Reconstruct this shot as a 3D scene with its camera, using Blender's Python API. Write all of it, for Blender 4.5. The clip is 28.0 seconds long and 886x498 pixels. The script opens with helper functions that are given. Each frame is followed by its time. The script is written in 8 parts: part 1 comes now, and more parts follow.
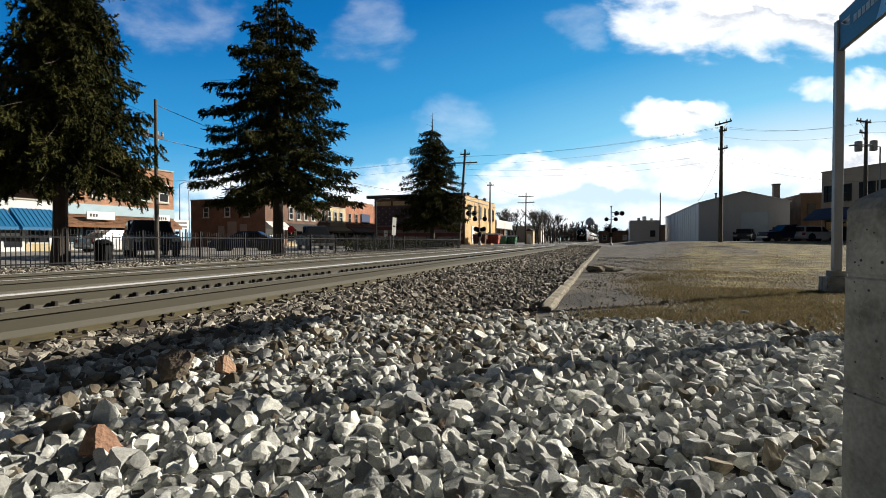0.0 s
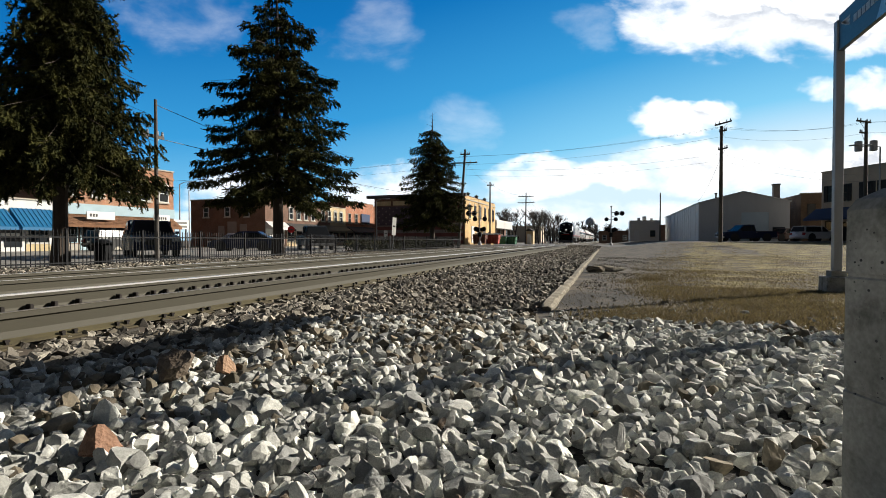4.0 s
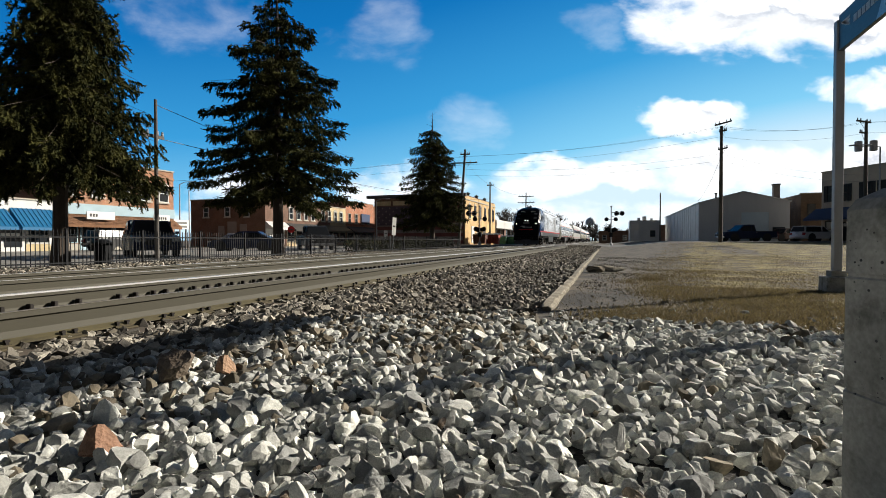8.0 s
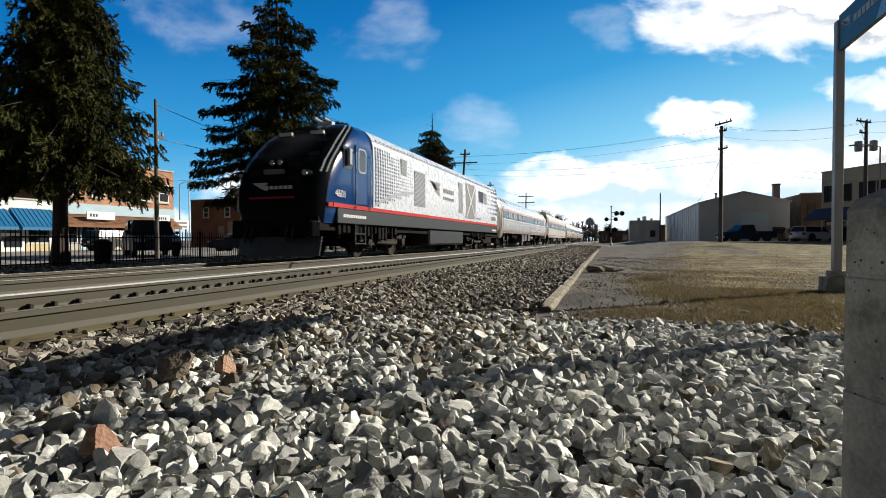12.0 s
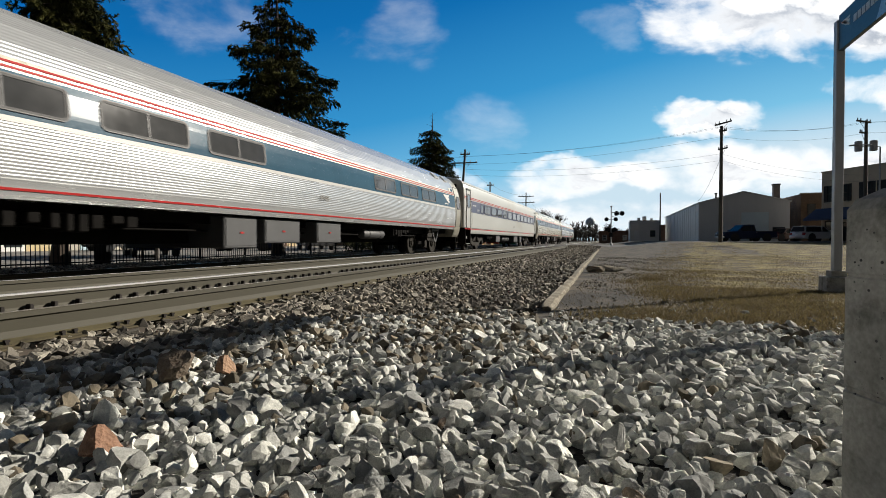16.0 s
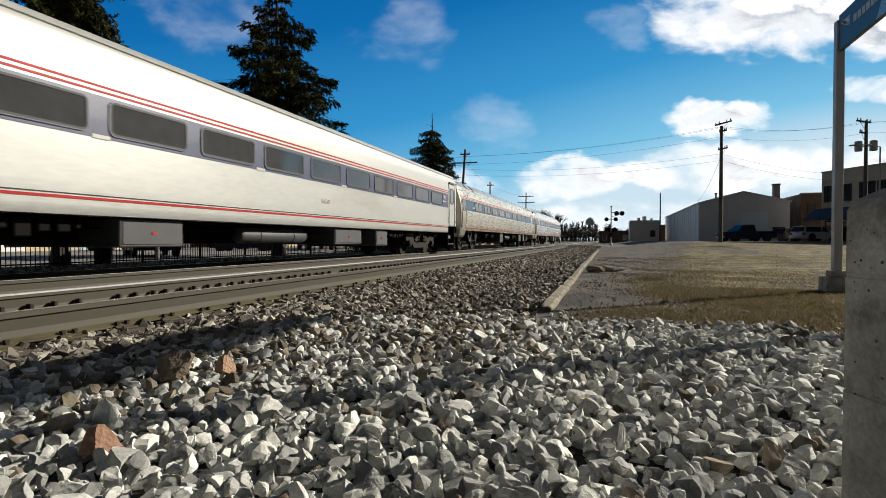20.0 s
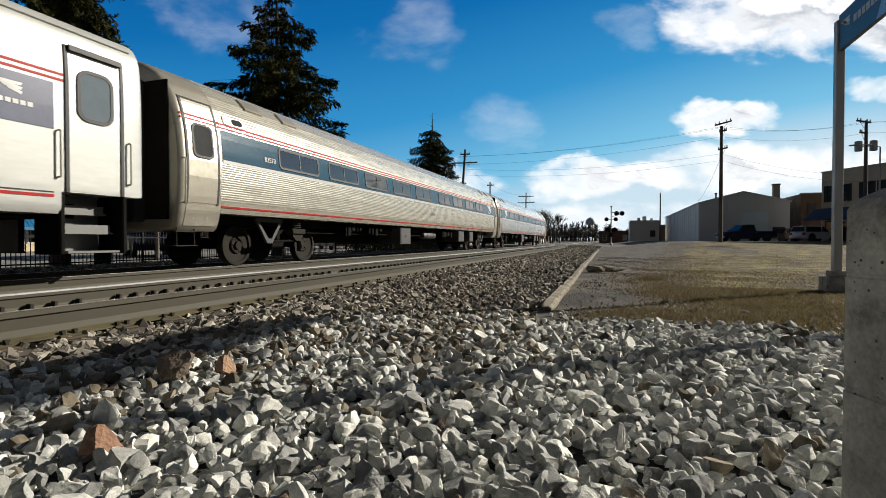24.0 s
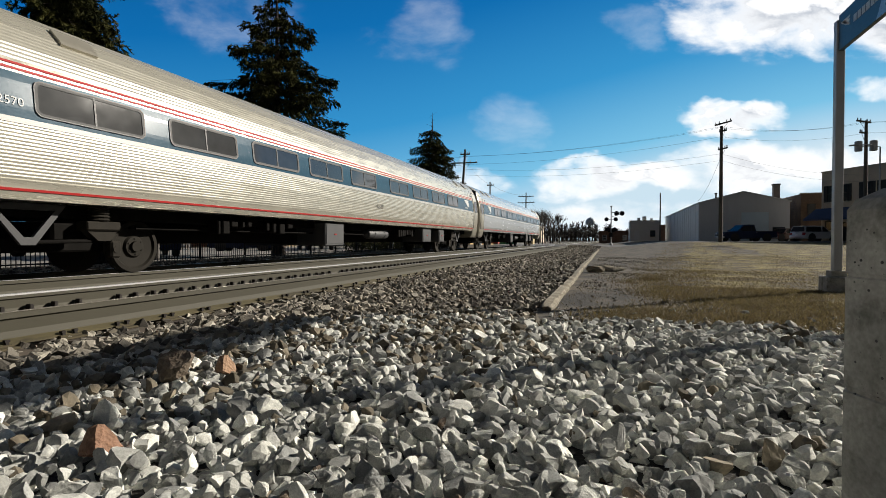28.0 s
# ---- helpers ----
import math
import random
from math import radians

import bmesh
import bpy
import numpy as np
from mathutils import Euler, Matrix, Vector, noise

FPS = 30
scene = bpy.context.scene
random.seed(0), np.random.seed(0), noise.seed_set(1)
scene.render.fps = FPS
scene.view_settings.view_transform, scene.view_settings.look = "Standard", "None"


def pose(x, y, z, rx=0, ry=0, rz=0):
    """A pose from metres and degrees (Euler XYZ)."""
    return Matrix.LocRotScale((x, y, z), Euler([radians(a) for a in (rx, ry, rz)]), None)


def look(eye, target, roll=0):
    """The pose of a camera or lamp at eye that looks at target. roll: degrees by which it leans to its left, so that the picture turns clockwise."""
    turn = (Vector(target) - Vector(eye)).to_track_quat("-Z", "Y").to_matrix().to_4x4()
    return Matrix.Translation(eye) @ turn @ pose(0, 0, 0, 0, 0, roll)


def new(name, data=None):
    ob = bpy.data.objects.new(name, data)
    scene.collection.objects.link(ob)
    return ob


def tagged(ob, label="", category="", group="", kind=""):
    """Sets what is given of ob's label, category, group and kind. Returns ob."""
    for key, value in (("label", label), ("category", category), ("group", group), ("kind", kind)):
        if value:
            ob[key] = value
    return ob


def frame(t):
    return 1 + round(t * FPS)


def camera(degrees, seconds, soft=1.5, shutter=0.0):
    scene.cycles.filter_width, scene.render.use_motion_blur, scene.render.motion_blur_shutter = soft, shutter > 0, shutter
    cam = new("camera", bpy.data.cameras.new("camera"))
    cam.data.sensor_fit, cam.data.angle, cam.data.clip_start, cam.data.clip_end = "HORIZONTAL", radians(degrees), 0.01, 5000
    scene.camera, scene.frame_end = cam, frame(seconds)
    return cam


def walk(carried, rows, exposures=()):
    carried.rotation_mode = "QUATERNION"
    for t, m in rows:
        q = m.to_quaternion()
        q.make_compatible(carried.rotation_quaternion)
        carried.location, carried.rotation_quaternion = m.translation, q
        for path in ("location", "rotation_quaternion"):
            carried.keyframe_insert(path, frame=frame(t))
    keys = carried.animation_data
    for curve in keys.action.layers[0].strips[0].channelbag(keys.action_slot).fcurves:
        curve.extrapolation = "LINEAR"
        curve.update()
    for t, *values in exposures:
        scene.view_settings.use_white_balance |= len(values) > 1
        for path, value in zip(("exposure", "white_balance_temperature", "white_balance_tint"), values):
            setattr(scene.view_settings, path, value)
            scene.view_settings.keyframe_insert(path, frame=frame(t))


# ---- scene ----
EYE = (0.0, 0.0, 0.567)
YAW, PITCH = 18.77, 1.0
cam = camera(83.6, 28.0, soft=0.6, shutter=0.22)
CAM_POSE = pose(EYE[0], EYE[1], EYE[2], 90 - PITCH, 0, YAW)
walk(cam, [(0, CAM_POSE), (28.0, CAM_POSE)], exposures=[(0, 0.6), (12.0, 0.6), (16.0, 0.36), (28.0, 0.36)])

# ---- light ----
SUN_AZ, SUN_EL = 48.5, 25.5          # degrees: clockwise from +y, above the horizon
world = bpy.data.worlds.new("world")
scene.world = world
world.use_nodes = True
wt = world.node_tree
wt.nodes.clear()
sky = wt.nodes.new("ShaderNodeTexSky")
sky.sky_type = "NISHITA"
sky.sun_disc = False
sky.sun_elevation = radians(SUN_EL)
sky.sun_rotation = radians(SUN_AZ)
sky.air_density, sky.dust_density, sky.ozone_density = 1.0, 1.2, 2.0
bg = wt.nodes.new("ShaderNodeBackground")
bg.inputs["Strength"].default_value = 0.0078
wo = wt.nodes.new("ShaderNodeOutputWorld")
hue = wt.nodes.new("ShaderNodeHueSaturation")
hue.inputs["Saturation"].default_value = 1.15
wt.links.new(sky.outputs[0], hue.inputs["Color"])
# fair-weather clouds over the whole dome
wtc = wt.nodes.new("ShaderNodeTexCoord")
wmap = wt.nodes.new("ShaderNodeMapping")
wmap.inputs["Scale"].default_value = (1.0, 1.0, 2.6)
wn = wt.nodes.new("ShaderNodeTexNoise")
wn.inputs["Scale"].default_value, wn.inputs["Detail"].default_value, wn.inputs["Roughness"].default_value = 3.2, 6.0, 0.55
wr = wt.nodes.new("ShaderNodeMapRange")
wr.interpolation_type = "SMOOTHSTEP"
wr.inputs["From Min"].default_value, wr.inputs["From Max"].default_value = 0.52, 0.66
wmix = wt.nodes.new("ShaderNodeMix")
wmix.data_type = "RGBA"
wmix.inputs["B"].default_value = (26.0, 27.0, 30.0, 1)
wt.links.new(wtc.outputs["Generated"], wmap.inputs["Vector"])
wt.links.new(wmap.outputs[0], wn.inputs["Vector"])
wt.links.new(wn.outputs["Fac"], wr.inputs["Value"])
wt.links.new(wr.outputs[0], wmix.inputs["Factor"])
wt.links.new(hue.outputs[0], wmix.inputs["A"])
wt.links.new(wmix.outputs["Result"], bg.inputs["Color"])
wt.links.new(bg.outputs[0], wo.inputs["Surface"])

sun_data = bpy.data.lights.new("sun", "SUN")
sun_data.energy, sun_data.angle, sun_data.color = 5.0, radians(0.5), (1.0, 0.93, 0.82)
sun = new("sun", sun_data)
sd = Vector((math.sin(radians(SUN_AZ)) * math.cos(radians(SUN_EL)), math.cos(radians(SUN_AZ)) * math.cos(radians(SUN_EL)), math.sin(radians(SUN_EL))))
sun.matrix_basis = look(sd * 300, (0, 0, 0))

# ---- materials ----
MATS = {}


def mat(name, color, rough=0.7, metal=0.0, var=0.12, scale=6.0, fine=60.0, bump=0.15, color2=None, island=0.0, obj=0.0,
        spec=0.5, coat=0.0, emit=None, emit_strength=0.0, stretch=(1, 1, 1), depth=0.01, stain=None, stain_at=0.58):
    """A surface with variation at two scales, optional second colour (stains), per-piece change and relief."""
    if name in MATS:
        return MATS[name]
    m = bpy.data.materials.new(name)
    m.use_nodes = True
    nt = m.node_tree
    nodes, link = nt.nodes, nt.links.new
    nodes.clear()
    out = nodes.new("ShaderNodeOutputMaterial")
    b = nodes.new("ShaderNodeBsdfPrincipled")
    link(b.outputs[0], out.inputs["Surface"])
    tc = nodes.new("ShaderNodeTexCoord")
    mp = nodes.new("ShaderNodeMapping")
    mp.inputs["Scale"].default_value = stretch
    link(tc.outputs["Object"], mp.inputs["Vector"])
    n1 = nodes.new("ShaderNodeTexNoise")
    n1.inputs["Scale"].default_value, n1.inputs["Detail"].default_value = scale, 5.0
    n2 = nodes.new("ShaderNodeTexNoise")
    n2.inputs["Scale"].default_value, n2.inputs["Detail"].default_value = fine, 3.0
    link(mp.outputs[0], n1.inputs["Vector"])
    link(mp.outputs[0], n2.inputs["Vector"])
    mixn = nodes.new("ShaderNodeMix")
    mixn.data_type = "FLOAT"
    mixn.inputs[0].default_value = 0.4
    link(n1.outputs["Fac"], mixn.inputs[2])
    link(n2.outputs["Fac"], mixn.inputs[3])
    ramp = nodes.new("ShaderNodeMapRange")
    ramp.inputs["From Min"].default_value, ramp.inputs["From Max"].default_value = 0.3, 0.7
    ramp.inputs["To Min"].default_value, ramp.inputs["To Max"].default_value = 0.78 * (1 - var), 0.78 * (1 + var)
    link(mixn.outputs[0], ramp.inputs["Value"])
    val = ramp.outputs[0]
    base = nodes.new("ShaderNodeMix")
    base.data_type = "RGBA"
    base.inputs["A"].default_value = (*color, 1)
    base.inputs["B"].default_value = (*(color2 or color), 1)
    base.inputs["Factor"].default_value = 0.0
    if color2 and (island or obj):
        src = nodes.new("ShaderNodeNewGeometry") if island else nodes.new("ShaderNodeObjectInfo")
        link(src.outputs["Random Per Island" if island else "Random"], base.inputs["Factor"])
    elif color2:
        r2 = nodes.new("ShaderNodeMapRange")
        r2.inputs["From Min"].default_value, r2.inputs["From Max"].default_value = 0.4, 0.62
        link(n1.outputs["Fac"], r2.inputs["Value"])
        link(r2.outputs[0], base.inputs["Factor"])
    col = base.outputs["Result"]
    if island or obj:
        src = nodes.new("ShaderNodeNewGeometry") if island else nodes.new("ShaderNodeObjectInfo")
        wn = nodes.new("ShaderNodeTexWhiteNoise")
        wn.noise_dimensions = "1D"
        link(src.outputs["Random Per Island" if island else "Random"], wn.inputs["W"])
        r3 = nodes.new("ShaderNodeMapRange")
        amount = island or obj
        r3.inputs["To Min"].default_value, r3.inputs["To Max"].default_value = 1 - amount, 1 + amount
        link(wn.outputs["Value"], r3.inputs["Value"])
        mul = nodes.new("ShaderNodeMath")
        mul.operation = "MULTIPLY"
        link(r3.outputs[0], mul.inputs[0])
        link(val, mul.inputs[1])
        val = mul.outputs[0]
    if stain:
        n3 = nodes.new("ShaderNodeTexNoise")
        n3.inputs["Scale"].default_value, n3.inputs["Detail"].default_value = scale * 0.6, 6.0
        n3.inputs["Roughness"].default_value = 0.65
        link(mp.outputs[0], n3.inputs["Vector"])
        r4 = nodes.new("ShaderNodeMapRange")
        r4.inputs["From Min"].default_value, r4.inputs["From Max"].default_value = stain_at, stain_at + 0.12
        link(n3.outputs["Fac"], r4.inputs["Value"])
        sm = nodes.new("ShaderNodeMix")
        sm.data_type = "RGBA"
        link(r4.outputs[0], sm.inputs["Factor"])
        link(col, sm.inputs["A"])
        sm.inputs["B"].default_value = (*stain, 1)
        col = sm.outputs["Result"]
    vm = nodes.new("ShaderNodeVectorMath")
    vm.operation = "SCALE"
    link(col, vm.inputs[0])
    link(val, vm.inputs["Scale"])
    link(vm.outputs[0], b.inputs["Base Color"])
    rr = nodes.new("ShaderNodeMapRange")
    rr.inputs["To Min"].default_value, rr.inputs["To Max"].default_value = max(0.01, rough - min(0.1, rough * 0.4)), min(1.0, rough + min(0.1, rough * 0.4))
    link(n2.outputs["Fac"], rr.inputs["Value"])
    link(rr.outputs[0], b.inputs["Roughness"])
    b.inputs["Metallic"].default_value = metal
    b.inputs["Specular IOR Level"].default_value = spec
    b.inputs["Coat Weight"].default_value = coat
    if bump:
        bp = nodes.new("ShaderNodeBump")
        bp.inputs["Strength"].default_value, bp.inputs["Distance"].default_value = bump, depth
        link(mixn.outputs[0], bp.inputs["Height"])
        link(bp.outputs[0], b.inputs["Normal"])
    if emit:
        b.inputs["Emission Color"].default_value = (*emit, 1)
        b.inputs["Emission Strength"].default_value = emit_strength
    MATS[name] = m
    return m


# ---- building helpers ----
class Bm:
    """Collects vertices and faces of one mesh."""

    def __init__(self):
        self.v, self.f = [], []

    def add(self, verts, faces):
        n = len(self.v)
        self.v += [tuple(p) for p in verts]
        self.f += [tuple(i + n for i in q) for q in faces]
        return self

    def box(self, x0, x1, y0, y1, z0, z1, m=None, bevel=0.0):
        if bevel:
            e = min(bevel, 0.49 * min(abs(x1 - x0), abs(y1 - y0), abs(z1 - z0)))
            b = bmesh.new()
            r = bmesh.ops.create_cube(b, size=1)
            for q in b.verts:
                q.co = ((x0 + x1) / 2 + q.co.x * (x1 - x0), (y0 + y1) / 2 + q.co.y * (y1 - y0), (z0 + z1) / 2 + q.co.z * (z1 - z0))
            bmesh.ops.bevel(b, geom=b.edges[:], offset=e, segments=1, affect="EDGES")
            return self.take(b, m)
        p = [Vector(c) for c in ((x0, y0, z0), (x1, y0, z0), (x1, y1, z0), (x0, y1, z0), (x0, y0, z1), (x1, y0, z1), (x1, y1, z1), (x0, y1, z1))]
        if m is not None:
            p = [m @ c for c in p]
        return self.add(p, [(3, 2, 1, 0), (4, 5, 6, 7), (0, 1, 5, 4), (1, 2, 6, 5), (2, 3, 7, 6), (3, 0, 4, 7)])

    def take(self, b, m=None):
        b.verts.ensure_lookup_table()
        b.verts.index_update()
        self.add([(m @ q.co) if m is not None else q.co for q in b.verts], [[q.index for q in fc.verts] for fc in b.faces])
        b.free()
        return self

    def tube(self, p0, p1, r0, r1=None, n=10, caps=True):
        p0, p1 = Vector(p0), Vector(p1)
        r1 = r0 if r1 is None else r1
        d = (p1 - p0).normalized()
        a = d.orthogonal().normalized()
        c = d.cross(a)
        ring = [(math.cos(2 * math.pi * i / n), math.sin(2 * math.pi * i / n)) for i in range(n)]
        vs = [p0 + (a * u + c * w) * r0 for u, w in ring] + [p1 + (a * u + c * w) * r1 for u, w in ring]
        fs = [(i, (i + 1) % n, n + (i + 1) % n, n + i) for i in range(n)]
        if caps:
            fs += [tuple(range(n - 1, -1, -1)), tuple(range(n, 2 * n))]
        return self.add(vs, fs)

    def lathe(self, axis, origin, profile, n=24):
        """profile: (distance along the axis, radius)."""
        ax, o = Vector(axis).normalized(), Vector(origin)
        a = ax.orthogonal().normalized()
        c = ax.cross(a)
        vs, fs = [], []
        for s, r in profile:
            vs += [o + ax * s + (a * math.cos(2 * math.pi * i / n) + c * math.sin(2 * math.pi * i / n)) * r for i in range(n)]
        for k in range(len(profile) - 1):
            fs += [(k * n + i, k * n + (i + 1) % n, (k + 1) * n + (i + 1) % n, (k + 1) * n + i) for i in range(n)]
        fs += [tuple(range(n - 1, -1, -1)), tuple(range((len(profile) - 1) * n, len(profile) * n))]
        return self.add(vs, fs)

    def prism(self, pts, depth, m):
        """A closed outline in the xy plane, pushed along z by depth, placed by m."""
        n = len(pts)
        vs = [m @ Vector((x, y, 0)) for x, y in pts] + [m @ Vector((x, y, depth)) for x, y in pts]
        return self.add(vs, [tuple(range(n - 1, -1, -1)), tuple(range(n, 2 * n))] + [(i, (i + 1) % n, n + (i + 1) % n, n + i) for i in range(n)])

    def ring(self, outer, inner, depth, m):
        """A flat frame between two outlines with as many points."""
        n = len(outer)
        vs = [m @ Vector((x, y, z)) for z in (0, depth) for pts in (outer, inner) for x, y in pts]
        fs = []
        for i in range(n):
            j = (i + 1) % n
            fs += [(i, n + i, n + j, j), (2 * n + i, 2 * n + j, 3 * n + j, 3 * n + i), (i, j, 2 * n + j, 2 * n + i), (n + i, 3 * n + i, 3 * n + j, n + j)]
        return self.add(vs, fs)

    def loft(self, rings, close=True, caps=True):
        n = len(rings[0])
        vs = [p for r in rings for p in r]
        fs = []
        for k in range(len(rings) - 1):
            for i in range(n if close else n - 1):
                j = (i + 1) % n
                fs.append((k * n + i, k * n + j, (k + 1) * n + j, (k + 1) * n + i))
        if caps:
            fs += [tuple(range(n - 1, -1, -1)), tuple(range((len(rings) - 1) * n, len(rings) * n))]
        return self.add(vs, fs)

    def mesh(self, name, smooth=False, normals=True):
        me = bpy.data.meshes.new(name)
        me.from_pydata(self.v, [], self.f)
        if normals:
            b = bmesh.new()
            b.from_mesh(me)
            bmesh.ops.recalc_face_normals(b, faces=b.faces)
            b.to_mesh(me)
            b.free()
        if smooth:
            me.polygons.foreach_set("use_smooth", [True] * len(me.polygons))
            me.set_sharp_from_angle(angle=radians(35))
        return me


def rounded(w, h, r, n=4, cx=0.0, cy=0.0):
    pts = []
    for k, (sx, sy) in enumerate(((1, 1), (-1, 1), (-1, -1), (1, -1))):
        for i in range(n + 1):
            a = math.pi / 2 * (k + i / n)
            pts.append((cx + sx * (w / 2 - r) + r * math.cos(a), cy + sy * (h / 2 - r) + r * math.sin(a)))
    return pts


def part(name, bm, material, parent=None, label="", smooth=False, m=None):
    """Links a mesh (Bm, or finished mesh data) as ONE object under a thing or a part."""
    me = bm if isinstance(bm, bpy.types.Mesh) else bm.mesh(name, smooth)
    if material and not me.materials:
        me.materials.append(material)
    ob = new(name, me)
    if parent is not None:
        ob.parent = parent
    if m is not None:
        ob.matrix_basis = m
    if label:
        tagged(ob, label)
    return ob


def thing(name, label, category, m=None, group="", kind=""):
    ob = tagged(new(name), label, category, group, kind)
    if m is not None:
        ob.matrix_basis = m
    return ob


def smoothstep(a, b, x):
    t = min(1.0, max(0.0, (x - a) / (b - a)))
    return t * t * (3 - 2 * t)


# ---- ground and tracks ----
RAIL_A, RAIL_B, RAIL_C, RAIL_D = -4.50, -6.00, -8.05, -9.55     # rail centres; rail tops at z = 0
TRACK_1, TRACK_2 = -5.25, -8.80


def gz(x, y):
    """Height of the terrain."""
    z = -0.21
    z += 0.66 * smoothstep(9, 62, y) * smoothstep(-1.0, 7, x)
    z -= 0.16 * math.exp(-((x + 2.1) / 0.7) ** 2) * smoothstep(3.5, 7, y)
    z += 0.055 * (1 - smoothstep(3.0, 5.2, y)) * smoothstep(-3.6, -2.2, x)
    z -= 0.105 * smoothstep(-3.3, -4.0, x) * smoothstep(-13.5, -12.5, x)
    cross = smoothstep(51, 56, y) * (1 - smoothstep(69, 74, y)) * smoothstep(-26, -21, x) * (1 - smoothstep(-3, 2, x))
    return z * (1 - cross) - 0.012 * cross


def sheet(xs, ys, dz=0.0, zf=gz):
    b = Bm()
    nx = len(xs)
    b.v = [(x, y, zf(x, y) + dz) for y in ys for x in xs]
    b.f = [(j * nx + i, j * nx + i + 1, (j + 1) * nx + i + 1, (j + 1) * nx + i) for j in range(len(ys) - 1) for i in range(nx - 1)]
    return b


def spread(lo, hi, step, far):
    mid = list(np.arange(lo, hi + step / 2, step))
    left, right, d = [], [], step
    while lo - sum(left) > -far:
        d *= 1.35
        left.append(d)
    a, out = lo, []
    for d in left:
        a -= d
        out.append(a)
    a, d = hi, step
    while a < far:
        d *= 1.35
        a += d
        right.append(a)
    return [float(q) for q in out[::-1] + mid + right]


M_dirt = mat("dry_ground", (0.052, 0.043, 0.032), 0.95, var=0.55, scale=1.6, fine=60, bump=1.0, color2=(0.115, 0.095, 0.068), depth=0.03)
M_asphalt = mat("asphalt", (0.16, 0.155, 0.15), 0.9, var=0.2, scale=0.6, fine=80, bump=0.3)
M_concrete_pave = mat("pale_pavement", (0.29, 0.275, 0.25), 0.9, var=0.15, scale=0.5, fine=40, bump=0.2)
ground = tagged(part("ground", sheet(spread(-16, 24, 0.5, 3200), spread(-3, 76, 0.5, 3200)), M_dirt, smooth=True),
                "dry winter ground reaching to the horizon", "ground", kind="structure")
road = tagged(part("road", sheet([float(q) for q in np.linspace(-15, 40, 80)], [float(q) for q in np.linspace(55.5, 69.5, 20)], 0.02), M_asphalt, smooth=True),
              "worn grey asphalt road over the level crossing", "road", kind="structure")
street = tagged(part("street", Bm().box(-38, -16.2, -60, 140, -0.6, -0.185), M_concrete_pave),
                "pale worn street and parking in front of the shops", "street", kind="structure")

M_rail = mat("rail_steel", (0.055, 0.049, 0.029), 0.62, metal=0.2, var=0.16, scale=3, fine=120, bump=0.1, stretch=(1, 0.08, 1))
# near-white base colour paints the glare on the polished steel
M_head = mat("polished_head_glare", (0.95, 0.95, 0.95), 0.3, metal=0.5, var=0.06, scale=2, fine=150, bump=0.02, stretch=(1, 0.05, 1))
M_foot = mat("rusty_rail_foot", (0.085, 0.07, 0.03), 0.8, var=0.35, scale=4, fine=60, bump=0.3, stretch=(1, 0.3, 1), stain=(0.03, 0.024, 0.014), stain_at=0.55)
M_dull = mat("dull_rail_head", (0.20, 0.18, 0.15), 0.5, metal=0.2, var=0.1, scale=2, fine=120, bump=0.05, stretch=(1, 0.05, 1))
RAIL_HALF = [(0.085, -0.252), (0.085, -0.236), (0.02, -0.205), (0.011, -0.15), (0.013, -0.06), (0.038, -0.046), (0.037, -0.006), (0.030, 0.0)]


def rail(x, y0, y1, parent):
    pts = RAIL_HALF + [(-a, b) for a, b in RAIL_HALF[::-1]]
    r = part("rail", Bm().loft([[(x + a, y, b) for a, b in pts if b > -0.21] for y in (y0, y1)]), M_rail, parent)
    foot = [q for q in pts if q[1] < -0.2]
    part("rail_foot", Bm().loft([[(x + a * 1.01, y, b) for a, b in foot] for y in (y0, y1)]), M_foot, r, "dark rusty rail foot")
    # on rail B the glare-coloured cap also covers the head's side
    if x == RAIL_B:
        part("running_surface", Bm().box(x - 0.039, x + 0.040, y0, y1, -0.017, 0.003, bevel=0.004), M_head, r, "polished rail head with its glare painted near-white")
    else:
        part("running_surface", Bm().box(x - 0.027, x + 0.027, y0, y1, -0.004, 0.003), M_dull if x == RAIL_A else M_head, r, "worn steel running surface")
    return r


track_near = thing("track_near", "rusty steel railway track on wooden ties", "railway track", kind="structure")
track_far = thing("track_far", "steel railway track that carries the train", "railway track", kind="structure")
for x in (RAIL_A, RAIL_B):
    rail(x, -40, 420, track_near)
for x in (RAIL_C, RAIL_D):
    rail(x, -90, 420, track_far)

# ---- the sky in view: a far glowing sheet of blue with drifting clouds ----
CLOUD_DIST = 2600.0


